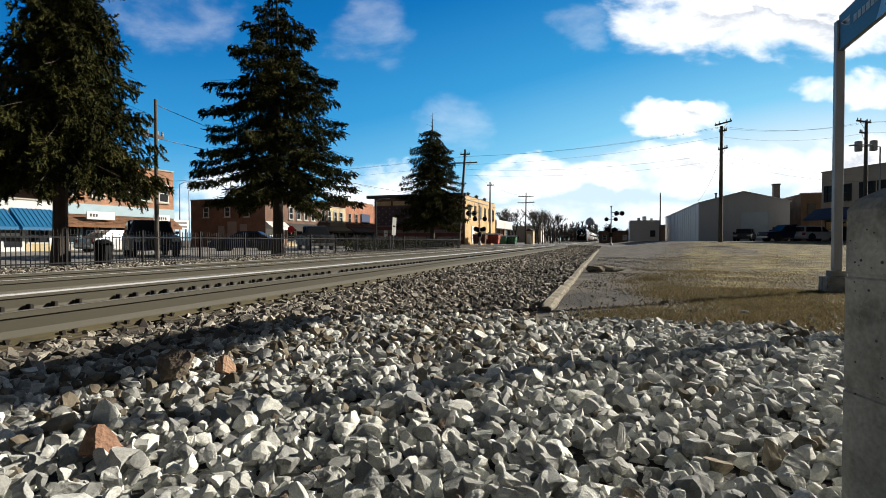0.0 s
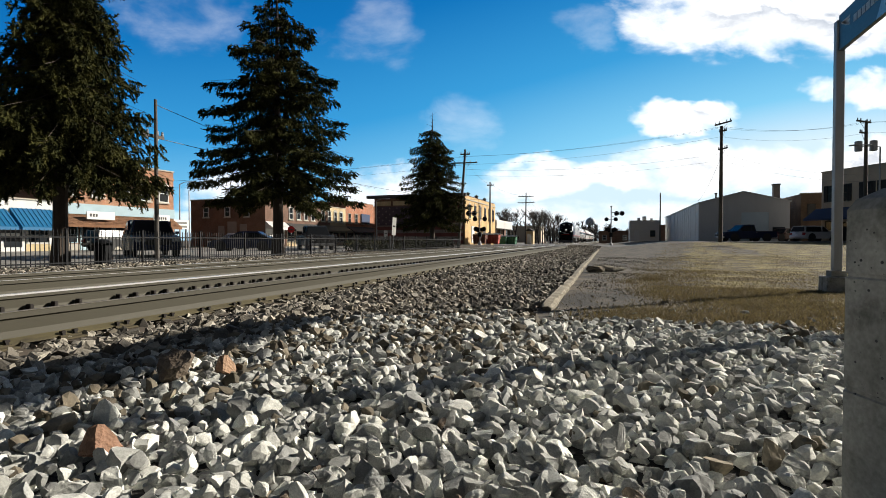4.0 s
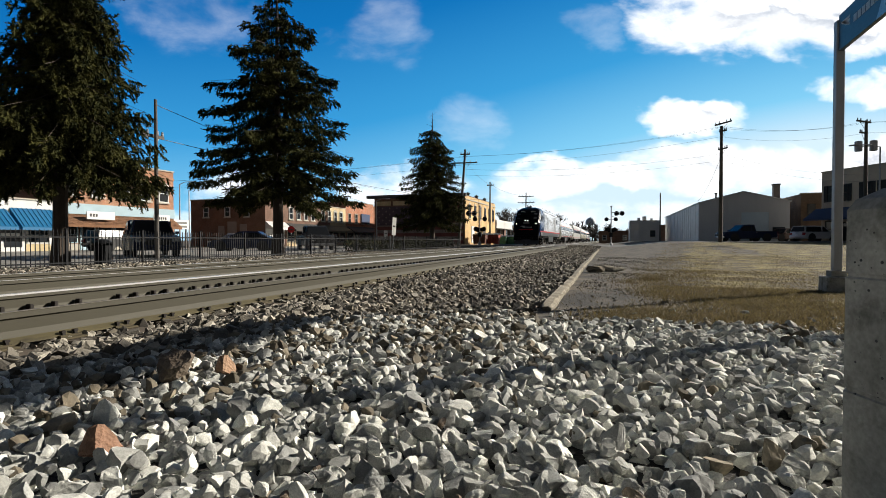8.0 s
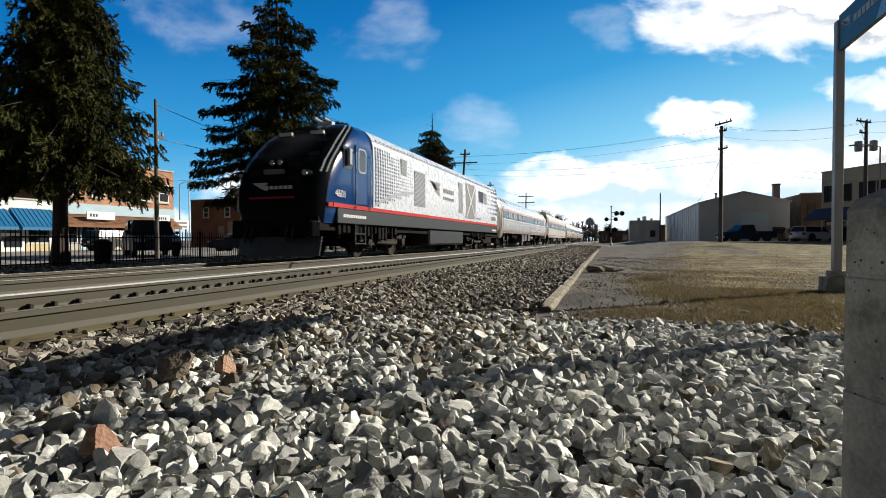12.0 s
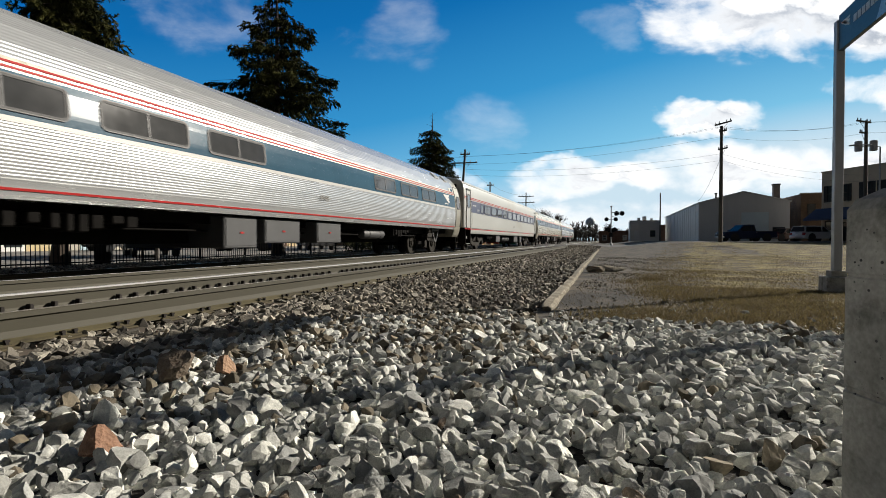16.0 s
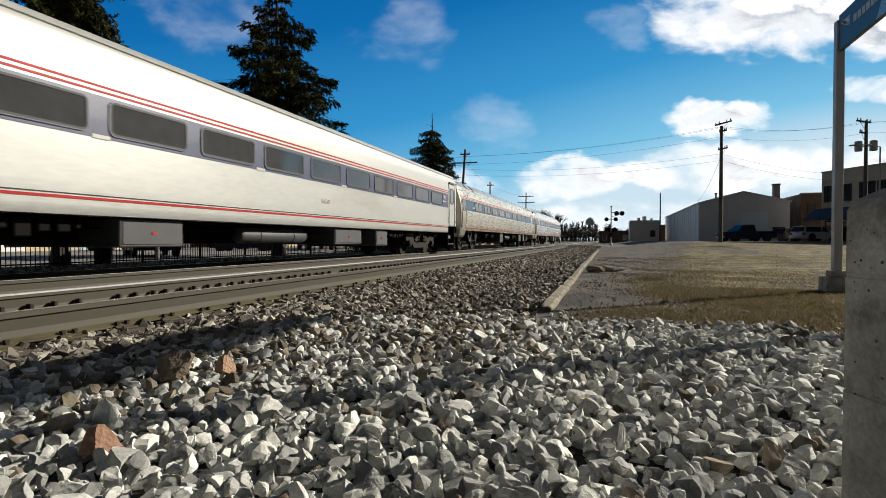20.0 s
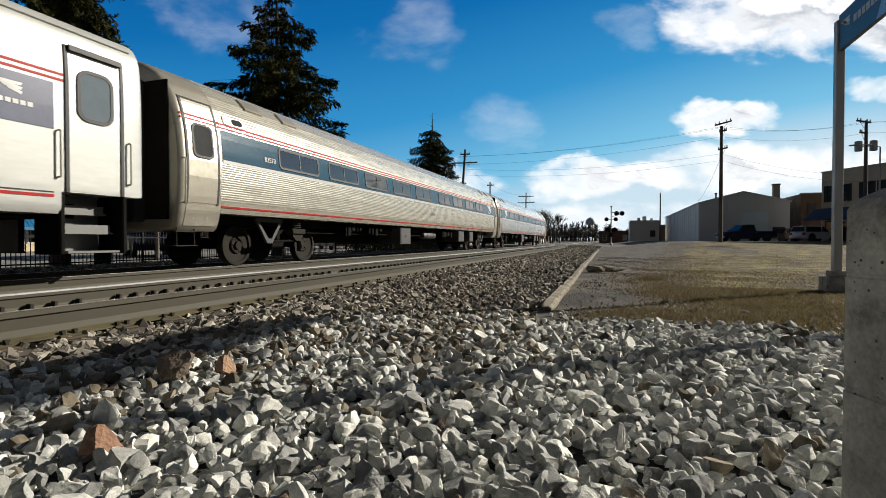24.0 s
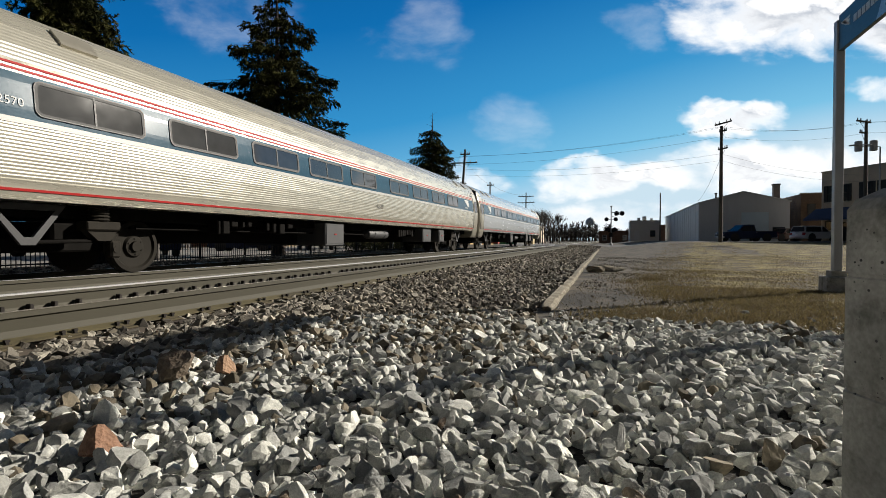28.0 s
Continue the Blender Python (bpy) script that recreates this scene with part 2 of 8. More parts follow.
def cloud_material():
    m = bpy.data.materials.new("cloud")
    m.use_nodes = True
    nt = m.node_tree
    nodes, link = nt.nodes, nt.links.new
    nodes.clear()

    def math_node(op, a, b=None, c=None):
        n = nodes.new("ShaderNodeMath")
        n.operation = op
        for i, q in enumerate((a, b, c)):
            if q is None:
                continue
            if isinstance(q, (int, float)):
                n.inputs[i].default_value = q
            else:
                link(q, n.inputs[i])
        return n.outputs[0]

    def step(q, lo, hi, to0=0.0, to1=1.0):
        n = nodes.new("ShaderNodeMapRange")
        n.interpolation_type = "SMOOTHSTEP"
        link(q, n.inputs["Value"])
        for k, w in (("From Min", lo), ("From Max", hi), ("To Min", to0), ("To Max", to1)):
            n.inputs[k].default_value = w
        return n.outputs[0]

    tc = nodes.new("ShaderNodeTexCoord")
    sep = nodes.new("ShaderNodeSeparateXYZ")
    link(tc.outputs["Object"], sep.inputs[0])
    u = math_node("DIVIDE", sep.outputs["X"], CLOUD_DIST)
    v = math_node("DIVIDE", sep.outputs["Z"], CLOUD_DIST)

    def noise_at(du, dv, scale, detail, rough):
        comb = nodes.new("ShaderNodeCombineXYZ")
        link(math_node("ADD", u, du), comb.inputs[0])
        link(math_node("MULTIPLY", math_node("ADD", v, dv), 1.7), comb.inputs[1])
        n = nodes.new("ShaderNodeTexNoise")
        n.inputs["Scale"].default_value, n.inputs["Detail"].default_value, n.inputs["Roughness"].default_value = scale, detail, rough
        n.inputs["Distortion"].default_value = 0.25
        link(comb.outputs[0], n.inputs["Vector"])
        return n.outputs["Fac"]

    # the outlines are pulled about, so that no cloud is an oval
    du = math_node("MULTIPLY", math_node("SUBTRACT", noise_at(3.1, 1.7, 6.0, 4.0, 0.55), 0.5), 0.20)
    dv = math_node("MULTIPLY", math_node("SUBTRACT", noise_at(7.7, 5.2, 6.5, 4.0, 0.55), 0.5), 0.10)
    us, vs = math_node("ADD", u, du), math_node("ADD", v, dv)
    # each: centre across, centre up, half width, half height, thickness
    blobs = [(0.58, 0.455, 0.25, 0.085, 1.0), (0.79, 0.44, 0.16, 0.075, 1.0), (0.455, 0.243, 0.115, 0.030, 0.95), (0.83, 0.30, 0.11, 0.040, 0.9),
             (0.33, 0.135, 0.13, 0.035, 0.8), (0.56, 0.15, 0.22, 0.06, 0.9), (0.85, 0.11, 0.2, 0.09, 1.0), (0.17, 0.125, 0.12, 0.045, 1.0),
             (-0.12, 0.11, 0.13, 0.045, 0.75), (-0.42, 0.10, 0.14, 0.05, 0.6), (-0.54, 0.445, 0.16, 0.07, 0.36), (-0.15, 0.43, 0.10, 0.08, 0.36),
             (0.03, 0.235, 0.09, 0.045, 0.38), (0.26, 0.43, 0.07, 0.05, 0.36), (0.4, 0.045, 0.6, 0.04, 0.6), (-0.4, 0.04, 0.8, 0.035, 0.6)]
    total = faint = None
    for cu, cv, wu, wv, k in blobs:
        a = math_node("DIVIDE", math_node("SUBTRACT", us, cu), wu)
        b = math_node("DIVIDE", math_node("SUBTRACT", vs, cv), wv)
        r2 = math_node("ADD", math_node("MULTIPLY", a, a), math_node("MULTIPLY", b, b))
        w = step(r2, 1.7, 0.0, 0.0, k)
        if k < 0.5:
            faint = w if faint is None else math_node("MAXIMUM", faint, w)
        else:
            total = w if total is None else math_node("MAXIMUM", total, w)
    n1 = noise_at(0, 0, 7.0, 9.0, 0.56)
    dens = math_node("ADD", total, math_node("MULTIPLY", math_node("SUBTRACT", n1, 0.5), 2.0))
    alpha = math_node("MULTIPLY", step(dens, 0.16, 0.98), step(total, 0.0, 0.4))
    veil = math_node("ADD", math_node("MULTIPLY", faint, 1.6), math_node("MULTIPLY", math_node("SUBTRACT", n1, 0.5), 2.0))
    alpha = math_node("MAXIMUM", alpha, math_node("MULTIPLY", step(veil, 0.10, 1.5, 0.0, 0.42), step(faint, 0.0, 0.2)))
    n2 = noise_at(0.012, 0.026, 7.0, 5.0, 0.5)
    lit = step(math_node("SUBTRACT", n1, n2), -0.12, 0.05)
    lit = math_node("MAXIMUM", lit, step(dens, 1.28, 0.7))
    col = nodes.new("ShaderNodeMix")
    col.data_type = "RGBA"
    col.inputs["A"].default_value = (0.42, 0.46, 0.53, 1)
    col.inputs["B"].default_value = (1.0, 1.0, 1.0, 1)
    link(lit, col.inputs["Factor"])
    em = nodes.new("ShaderNodeEmission")
    em.inputs["Strength"].default_value = 0.86
    ramp = nodes.new("ShaderNodeValToRGB")
    e = ramp.color_ramp.elements
    e[0].position, e[0].color = 0.0, (0.55, 0.70, 0.80, 1)
    e[1].position, e[1].color = 1.0, (0.002, 0.09, 0.30, 1)
    for at_, c in ((0.14, (0.18, 0.49, 0.72, 1)), (0.38, (0.035, 0.27, 0.56, 1)), (0.70, (0.005, 0.14, 0.40, 1))):
        q = e.new(at_)
        q.color = c
    link(math_node("SUBTRACT", math_node("MULTIPLY", v, 1.55), step(u, -0.5, 0.95, -0.06, 0.34)), ramp.inputs[0])
    pic = nodes.new("ShaderNodeMix")
    pic.data_type = "RGBA"
    link(math_node("MULTIPLY", alpha, 0.96), pic.inputs["Factor"])
    link(ramp.outputs[0], pic.inputs["A"])
    link(col.outputs["Result"], pic.inputs["B"])
    link(pic.outputs["Result"], em.inputs["Color"])
    out = nodes.new("ShaderNodeOutputMaterial")
    link(em.outputs[0], out.inputs["Surface"])
    return m


b = Bm()
b.v = [(-1.45 * CLOUD_DIST, 0, -0.02 * CLOUD_DIST), (1.35 * CLOUD_DIST, 0, -0.02 * CLOUD_DIST), (1.35 * CLOUD_DIST, 0, 0.7 * CLOUD_DIST), (-1.45 * CLOUD_DIST, 0, 0.7 * CLOUD_DIST)]
b.f = [(0, 1, 2, 3)]
clouds = tagged(part("backdrop_clouds", b, cloud_material()), "white and grey fair-weather clouds drifting over a blue sky", "clouds", kind="structure")


def cloud_pose(t):
    yaw = radians(YAW)
    c, s = math.cos(yaw), math.sin(yaw)
    shift = CLOUD_DIST * 0.115 * t / 28.0
    return pose(-s * CLOUD_DIST + c * shift, c * CLOUD_DIST + s * shift, 0.6, 0, 0, YAW)


# ---- crushed stone, ties, kerb, grass ----
rng = np.random.default_rng(7)


def hull_rock(seed):
    """A crushed stone of few faces: a block cut by random planes."""
    r = random.Random(seed)
    b = bmesh.new()
    bmesh.ops.create_cube(b, size=1.0)
    sx, sy, sz = r.uniform(0.95, 1.35), r.uniform(0.70, 1.05), r.uniform(0.48, 0.80)
    for k in range(5):
        n = Vector((r.gauss(0, 1), r.gauss(0, 1), r.gauss(0, 1))).normalized()
        g = bmesh.ops.bisect_plane(b, geom=b.verts[:] + b.edges[:] + b.faces[:], plane_co=n * r.uniform(0.31, 0.45), plane_no=n, clear_outer=True)
        edges = [e for e in g["geom_cut"] if isinstance(e, bmesh.types.BMEdge)]
        if edges:
            bmesh.ops.contextual_create(b, geom=edges)
    for q in b.verts:
        q.co = Vector((q.co.x * sx, q.co.y * sy, q.co.z * sz)) * 0.92
    bmesh.ops.remove_doubles(b, verts=b.verts[:], dist=0.10)
    return stone_arrays(b)


def worn_rock(seed, detail):
    """A crushed stone with broken faces and chipped, rounded edges."""
    r = random.Random(seed)
    b = bmesh.new()
    bmesh.ops.create_icosphere(b, subdivisions=detail, radius=0.85)
    sx, sy, sz = r.uniform(0.95, 1.35), r.uniform(0.70, 1.05), r.uniform(0.48, 0.80)
    for q in b.verts:
        q.co = Vector((q.co.x * sx, q.co.y * sy, q.co.z * sz))
    for k in range(r.randint(11, 15)):
        n = Vector((r.gauss(0, 1), r.gauss(0, 1), r.gauss(0, 1))).normalized()
        reach = r.uniform(0.33, 0.47) * math.sqrt((n.x * sx) ** 2 + (n.y * sy) ** 2 + (n.z * sz) ** 2)
        for q in b.verts:
            over = q.co.dot(n) - reach
            if over > 0:
                q.co -= n * over
    for q in b.verts:
        q.co += Vector((r.uniform(-1, 1), r.uniform(-1, 1), r.uniform(-1, 1))) * 0.020
    return stone_arrays(b)


def stone_arrays(b):
    bmesh.ops.triangulate(b, faces=b.faces[:])
    bmesh.ops.recalc_face_normals(b, faces=b.faces[:])
    b.verts.index_update()
    v = np.array([q.co[:] for q in b.verts])
    f = np.array([[q.index for q in fc.verts] for fc in b.faces])
    b.free()
    return v, f


ROCKS = [hull_rock(s) for s in range(8)] + [worn_rock(s + 20, 1) for s in range(20)]
WORN = [worn_rock(s + 50, 3) for s in range(24)]
WORN_FAR = [worn_rock(s + 90, 2) for s in range(24)]


def random_turns(n):
    q = rng.normal(size=(n, 4))
    q[:, 1:3] *= 0.32
    q /= np.linalg.norm(q, axis=1)[:, None]
    w, x, y, z = q.T
    return np.stack([np.stack([1 - 2 * (y * y + z * z), 2 * (x * y - z * w), 2 * (x * z + y * w)], -1),
                     np.stack([2 * (x * y + z * w), 1 - 2 * (x * x + z * z), 2 * (y * z - x * w)], -1),
                     np.stack([2 * (x * z - y * w), 2 * (y * z + x * w), 1 - 2 * (x * x + y * y)], -1)], 1)


def tri_mesh(name, verts, tris, idx=None):
    me = bpy.data.meshes.new(name)
    me.vertices.add(len(verts))
    me.vertices.foreach_set("co", verts.astype(np.float32).ravel())
    me.loops.add(tris.size)
    me.loops.foreach_set("vertex_index", tris.astype(np.int32).ravel())
    me.polygons.add(len(tris))
    me.polygons.foreach_set("loop_start", np.arange(0, tris.size, 3, dtype=np.int32))
    if idx is not None:
        me.polygons.foreach_set("material_index", idx.astype(np.int32))
    me.update(calc_edges=True)
    me.polygons.foreach_set("use_smooth", np.zeros(len(tris), dtype=bool))
    me.validate()
    return me


def rock_field(name, pts, sizes, mats, odd=0.05, shapes=None):
    """Many loose stones in one mesh; a few take the second material."""
    vs, fs, ms, n0 = [], [], [], 0
    shapes = shapes or ROCKS
    kind = rng.integers(0, len(shapes), len(pts))
    for k, (v, f) in enumerate(shapes):
        p, s = pts[kind == k], sizes[kind == k]
        if not len(p):
            continue
        w = np.einsum("nij,vj->nvi", random_turns(len(p)), v) * s[:, None, None] + p[:, None, :]
        vs.append(w.reshape(-1, 3))
        fs.append((f[None] + (np.arange(len(p)) * len(v))[:, None, None] + n0).reshape(-1, 3))
        chance = np.array([odd(x, y) for x, y, _ in p]) if callable(odd) else odd
        ms.append(np.repeat((rng.random(len(p)) < chance).astype(int), len(f)))
        n0 += len(p) * len(v)
    me = tri_mesh(name, np.concatenate(vs), np.concatenate(fs), np.concatenate(ms))
    for m in mats:
        me.materials.append(m)
    return me


def scatter(x0, x1, y0, y1, gap, keep):
    """Jittered points over a rectangle, kept where keep(x, y) holds."""
    xs, ys = np.meshgrid(np.arange(x0, x1, gap), np.arange(y0, y1, gap))
    p = np.stack([xs.ravel(), ys.ravel()], 1) + rng.uniform(-0.45, 0.45, (xs.size, 2)) * gap
    return np.array([q for q in p if keep(q[0], q[1])])


def in_view(x, y, margin=0.25):
    c, s = math.cos(radians(YAW)), math.sin(radians(YAW))
    a, d = x * c + y * s, -x * s + y * c
    return d > 0.9 and abs(a) < d * 0.92 + margin


M_white = mat("limestone", (0.29, 0.295, 0.28), 0.9, var=0.40, scale=22, fine=170, bump=0.55, color2=(0.84, 0.835, 0.755), island=0.32, depth=0.008)
M_white_part = mat("limestone_piece", (0.29, 0.295, 0.28), 0.9, var=0.42, scale=1.8, fine=14, bump=0.4, color2=(0.84, 0.835, 0.755), obj=0.32, depth=0.07)
M_rust = mat("brown_stone", (0.10, 0.085, 0.06), 0.9, var=0.4, scale=14, fine=90, bump=0.6, color2=(0.28, 0.235, 0.165), island=0.35, depth=0.006)
M_ballast = mat("track_ballast", (0.075, 0.064, 0.050), 0.92, var=0.3, scale=12, fine=80, bump=0.7, color2=(0.42, 0.385, 0.315), island=0.55, depth=0.02)
# near-black bed colour paints the deep shade between the stones
M_gap_shade = mat("gap_shade_grit", (0.045, 0.04, 0.034), 0.95, var=0.4, scale=9, fine=70, bump=1.0, color2=(0.025, 0.022, 0.02), depth=0.02)


def white_zone(x, y):
    edge = 4.65 + 0.25 * math.sin(1.9 * x) + 0.12 * math.sin(5.1 * x + 1) + (0.5 if -2.6 < x < -0.9 else 0.0)
    return x > -3.40 + 0.27 * max(0.0, y) + 0.12 * math.sin(3.1 * y) and y < edge


def bed_zone(x, y):
    return x < -0.80 - 0.006 * (y - 5) and not white_zone(x, y)


def brown_share(x, y):
    """More soiled stones where the path runs into the track bed."""
    return 0.05 + 0.45 * math.exp(-((x + 0.95) / 0.55) ** 2 - ((y - 3.3) / 0.9) ** 2) + 0.25 * smoothstep(4.0, 4.8, y) + 0.3 * smoothstep(-1.9, -2.6, x - 0.27 * y)


# the beds that the loose stones lie on, coloured dark as shade in the gaps
gravel_path = thing("gravel_path", "path of pale crushed limestone beside the track", "gravel", kind="structure")
part("grit_bed", sheet([float(q) for q in np.linspace(-3.3, 3.6, 60)], [float(q) for q in np.linspace(-3.1, 4.7, 60)], 0.008), M_gap_shade, gravel_path, smooth=True)
ballast_bed = thing("ballast_bed", "dirty grey and brown track ballast", "ballast", kind="structure")
part("grit_bed", sheet([float(q) for q in np.linspace(-12.5, -1.05, 60)], [float(q) for q in np.linspace(-6, 55.6, 120)], 0.004), M_gap_shade, ballast_bed, smooth=True)


def heights(p, lift):
    return np.column_stack([p, np.array([gz(x, y) for x, y in p]) + lift])


near = scatter(-3.4, 3.6, 0.6, 5.4, 0.050, lambda x, y: white_zone(x, y) and in_view(x, y))
size = rng.uniform(0.042, 0.076, len(near)) * (1 + 0.45 * (rng.random(len(near)) < 0.08))
near = heights(near, 0.000 + rng.uniform(-0.018, 0.022, len(near)))
top = scatter(-3.4, 3.6, 0.6, 5.4, 0.053, lambda x, y: white_zone(x, y) and in_view(x, y))
top_size = rng.uniform(0.029, 0.074, len(top)) * (1 + 0.5 * (rng.random(len(top)) < 0.1))
top = heights(top, 0.034 + rng.uniform(-0.02, 0.028, len(top)))
near2 = scatter(-3.4, 3.6, -3.0, 5.2, 0.062, lambda x, y: white_zone(x, y) and not in_view(x, y))
size = np.concatenate([size, rng.uniform(0.06, 0.11, len(near2))])
near = np.concatenate([near, heights(near2, 0.012 + rng.uniform(-0.01, 0.03, len(near2)))])
order = np.argsort(np.hypot(top[:, 0] + 0.35, top[:, 1] - 1.2))
first, rest = order[:300], order[300:]
ROCK_MESHES = []
for k in range(14):
    v, f = WORN[k]
    me = tri_mesh("stone", v, f)
    me.materials.append(M_white_part if k < 13 else mat("rust_piece", (0.22, 0.16, 0.115), 0.9, var=0.4, scale=2.2, fine=12, bump=0.5, color2=(0.32, 0.25, 0.18), obj=0.2, depth=0.06))
    ROCK_MESHES.append(me)
turns = random_turns(300)
for k, i in enumerate(first):
    me = ROCK_MESHES[int(rng.integers(0, 13)) if k % 29 else 13]
    m = Matrix.Translation(top[i]) @ Matrix([list(r) for r in turns[k]]).to_4x4() @ Matrix.Scale(float(top_size[i]), 4)
    part("stone", me, None, gravel_path, m=m)
# two larger brown stones that stand out
for x, y, q, mt in ((-1.53, 1.12, 0.115, mat("orange_stone", (0.30, 0.165, 0.10), 0.9, var=0.45, scale=1.6, fine=9, bump=0.5, color2=(0.30, 0.17, 0.11), depth=0.06)),
                    (-2.02, 1.86, 0.17, mat("umber_stone", (0.20, 0.15, 0.105), 0.9, var=0.45, scale=1.6, fine=9, bump=0.5, color2=(0.14, 0.11, 0.08), depth=0.06)),
                    (-1.86, 2.02, 0.11, mat("tan_stone", (0.46, 0.28, 0.17), 0.9, var=0.45, scale=1.6, fine=9, bump=0.5, color2=(0.36, 0.24, 0.16), depth=0.06))):
    v, f = WORN[int(q * 100) % 24]
    me = tri_mesh("stone", v, f)
    part("stone", me, mt, gravel_path, "brown iron-stained stone", m=Matrix.Translation((x, y, gz(x, y) + 0.075)) @ Matrix.Rotation(q * 40, 4, "Z") @ Matrix.Scale(q, 4))
st = part("under_stones", rock_field("under_stones", near, size, [M_white, M_rust], 0.03), None, gravel_path)
tagged(st, kind="stuff")
spill = scatter(-2.6, 3.4, 4.3, 6.4, 0.075, lambda x, y: not white_zone(x, y) and in_view(x, y) and rng.random() < 0.75 * math.exp(-(y - 4.55) / 0.38))
st = part("spilled_stones", rock_field("spilled_stones", heights(spill, 0.012), rng.uniform(0.03, 0.075, len(spill)), [M_white, M_rust], 0.3), None, gravel_path)
tagged(st, kind="stuff")
close = np.hypot(top[rest, 0], top[rest, 1]) < 1.9
st = part("loose_stones", rock_field("loose_stones", top[rest][close], top_size[rest][close], [M_white, M_rust], brown_share, WORN), None, gravel_path)
tagged(st, kind="stuff")
st = part("farther_stones", rock_field("farther_stones", top[rest][~close], top_size[rest][~close], [M_white, M_rust], brown_share, WORN_FAR), None, gravel_path)
tagged(st, kind="stuff")



def off_ties(x, y):
    return bed_zone(x, y) and (x > -4.0 or abs((y + 3.25) % 0.5 - 0.25) > 0.10 or rng.random() < 0.2)


bed = scatter(-4.42, -0.75, 0.0, 13, 0.058, off_ties)
bed = heights(bed, 0.010 + rng.uniform(-0.010, 0.028, len(bed)))
bed2 = scatter(-4.42, -1.0, 13, 56, 0.11, lambda x, y: bed_zone(x, y))
bed2 = heights(bed2, 0.012 + rng.uniform(-0.01, 0.03, len(bed2)))
mid = scatter(-7.9, -6.15, 2.0, 30, 0.075, in_view)
mid = heights(mid, 0.03 + rng.uniform(-0.01, 0.045, len(mid)))
fen = scatter(-14.7, -12.0, 6.0, 34, 0.11, in_view)
fen = heights(fen, 0.01 + rng.uniform(-0.01, 0.02, len(fen)))
allp = np.concatenate([bed, bed2, mid, fen])
alls = np.concatenate([0.035 + 0.075 * rng.random(len(bed)) ** 1.5 * np.where(bed[:, 0] < -2.6, 1.25, 1.0), rng.uniform(0.08, 0.15, len(bed2)), rng.uniform(0.05, 0.1, len(mid)), rng.uniform(0.06, 0.12, len(fen))])
st = part("loose_stones", rock_field("loose_stones", allp, alls, [M_ballast, M_rust], 0.06), None, ballast_bed)
tagged(st, kind="stuff")

# wooden ties with plates, spikes and rail anchors
M_tie = mat("weathered_tie", (0.05, 0.036, 0.026), 0.9, var=0.4, scale=3, fine=40, bump=0.6, color2=(0.14, 0.11, 0.08), stretch=(0.2, 1, 1), obj=0.2)
M_plate = mat("rusty_plate", (0.085, 0.068, 0.034), 0.8, metal=0.2, var=0.3, scale=8, fine=60, bump=0.3)
M_iron = mat("dark_iron", (0.028, 0.023, 0.02), 0.7, metal=0.5, var=0.3, scale=12, fine=80, bump=0.2)
tie_me = Bm().box(-1.3, 1.3, -0.11, 0.11, -0.17, 0.0, bevel=0.012).mesh("tie")
plate_me = Bm().box(-0.19, 0.19, -0.09, 0.09, 0.0, 0.018, bevel=0.005).box(-0.12, -0.085, -0.09, 0.09, 0.018, 0.032).box(0.085, 0.12, -0.09, 0.09, 0.018, 0.032).mesh("tie_plate")
tie_me.materials.append(M_tie)
plate_me.materials.append(M_plate)
spikes = Bm()
r = random.Random(3)
for k in range(118):
    y = -3.0 + 0.5 * k + r.uniform(-0.03, 0.03)
    part("tie", tie_me, None, track_near, m=pose(TRACK_1 + r.uniform(-0.03, 0.03), y, -0.271, 0, 0, r.uniform(-0.6, 0.6)))
    for x in (RAIL_A, RAIL_B):
        part("tie_plate", plate_me, None, track_near, m=pose(x, y, -0.2705))
        for sx in (-0.088, 0.088):
            for sy in (-0.05, 0.05):
                spikes.box(x + sx - 0.012, x + sx + 0.012, y + sy - 0.012, y + sy + 0.012, -0.265, -0.208)
                spikes.box(x + sx - 0.02, x + sx + 0.014, y + sy - 0.017, y + sy + 0.017, -0.218, -0.202)
        for sy in (-0.135, 0.135):
            if r.random() < 0.97:
                if x == RAIL_B:
                    spikes.box(x + 0.03, x + 0.10, y + sy - 0.02, y + sy + 0.02, -0.250, -0.118, bevel=0.006)
                spikes.box(x - 0.10, x - 0.035, y + sy - 0.02, y + sy + 0.02, -0.255, -0.175)
part("spikes_and_anchors", spikes, M_iron, track_near)
far_ties = Bm()
for k in range(230):
    far_ties.box(TRACK_2 - 1.3, TRACK_2 + 1.3, -8 + 0.53 * k, -7.78 + 0.53 * k, -0.43, -0.275)
tagged(part("far_ties", far_ties, M_tie, track_far), kind="stuff")

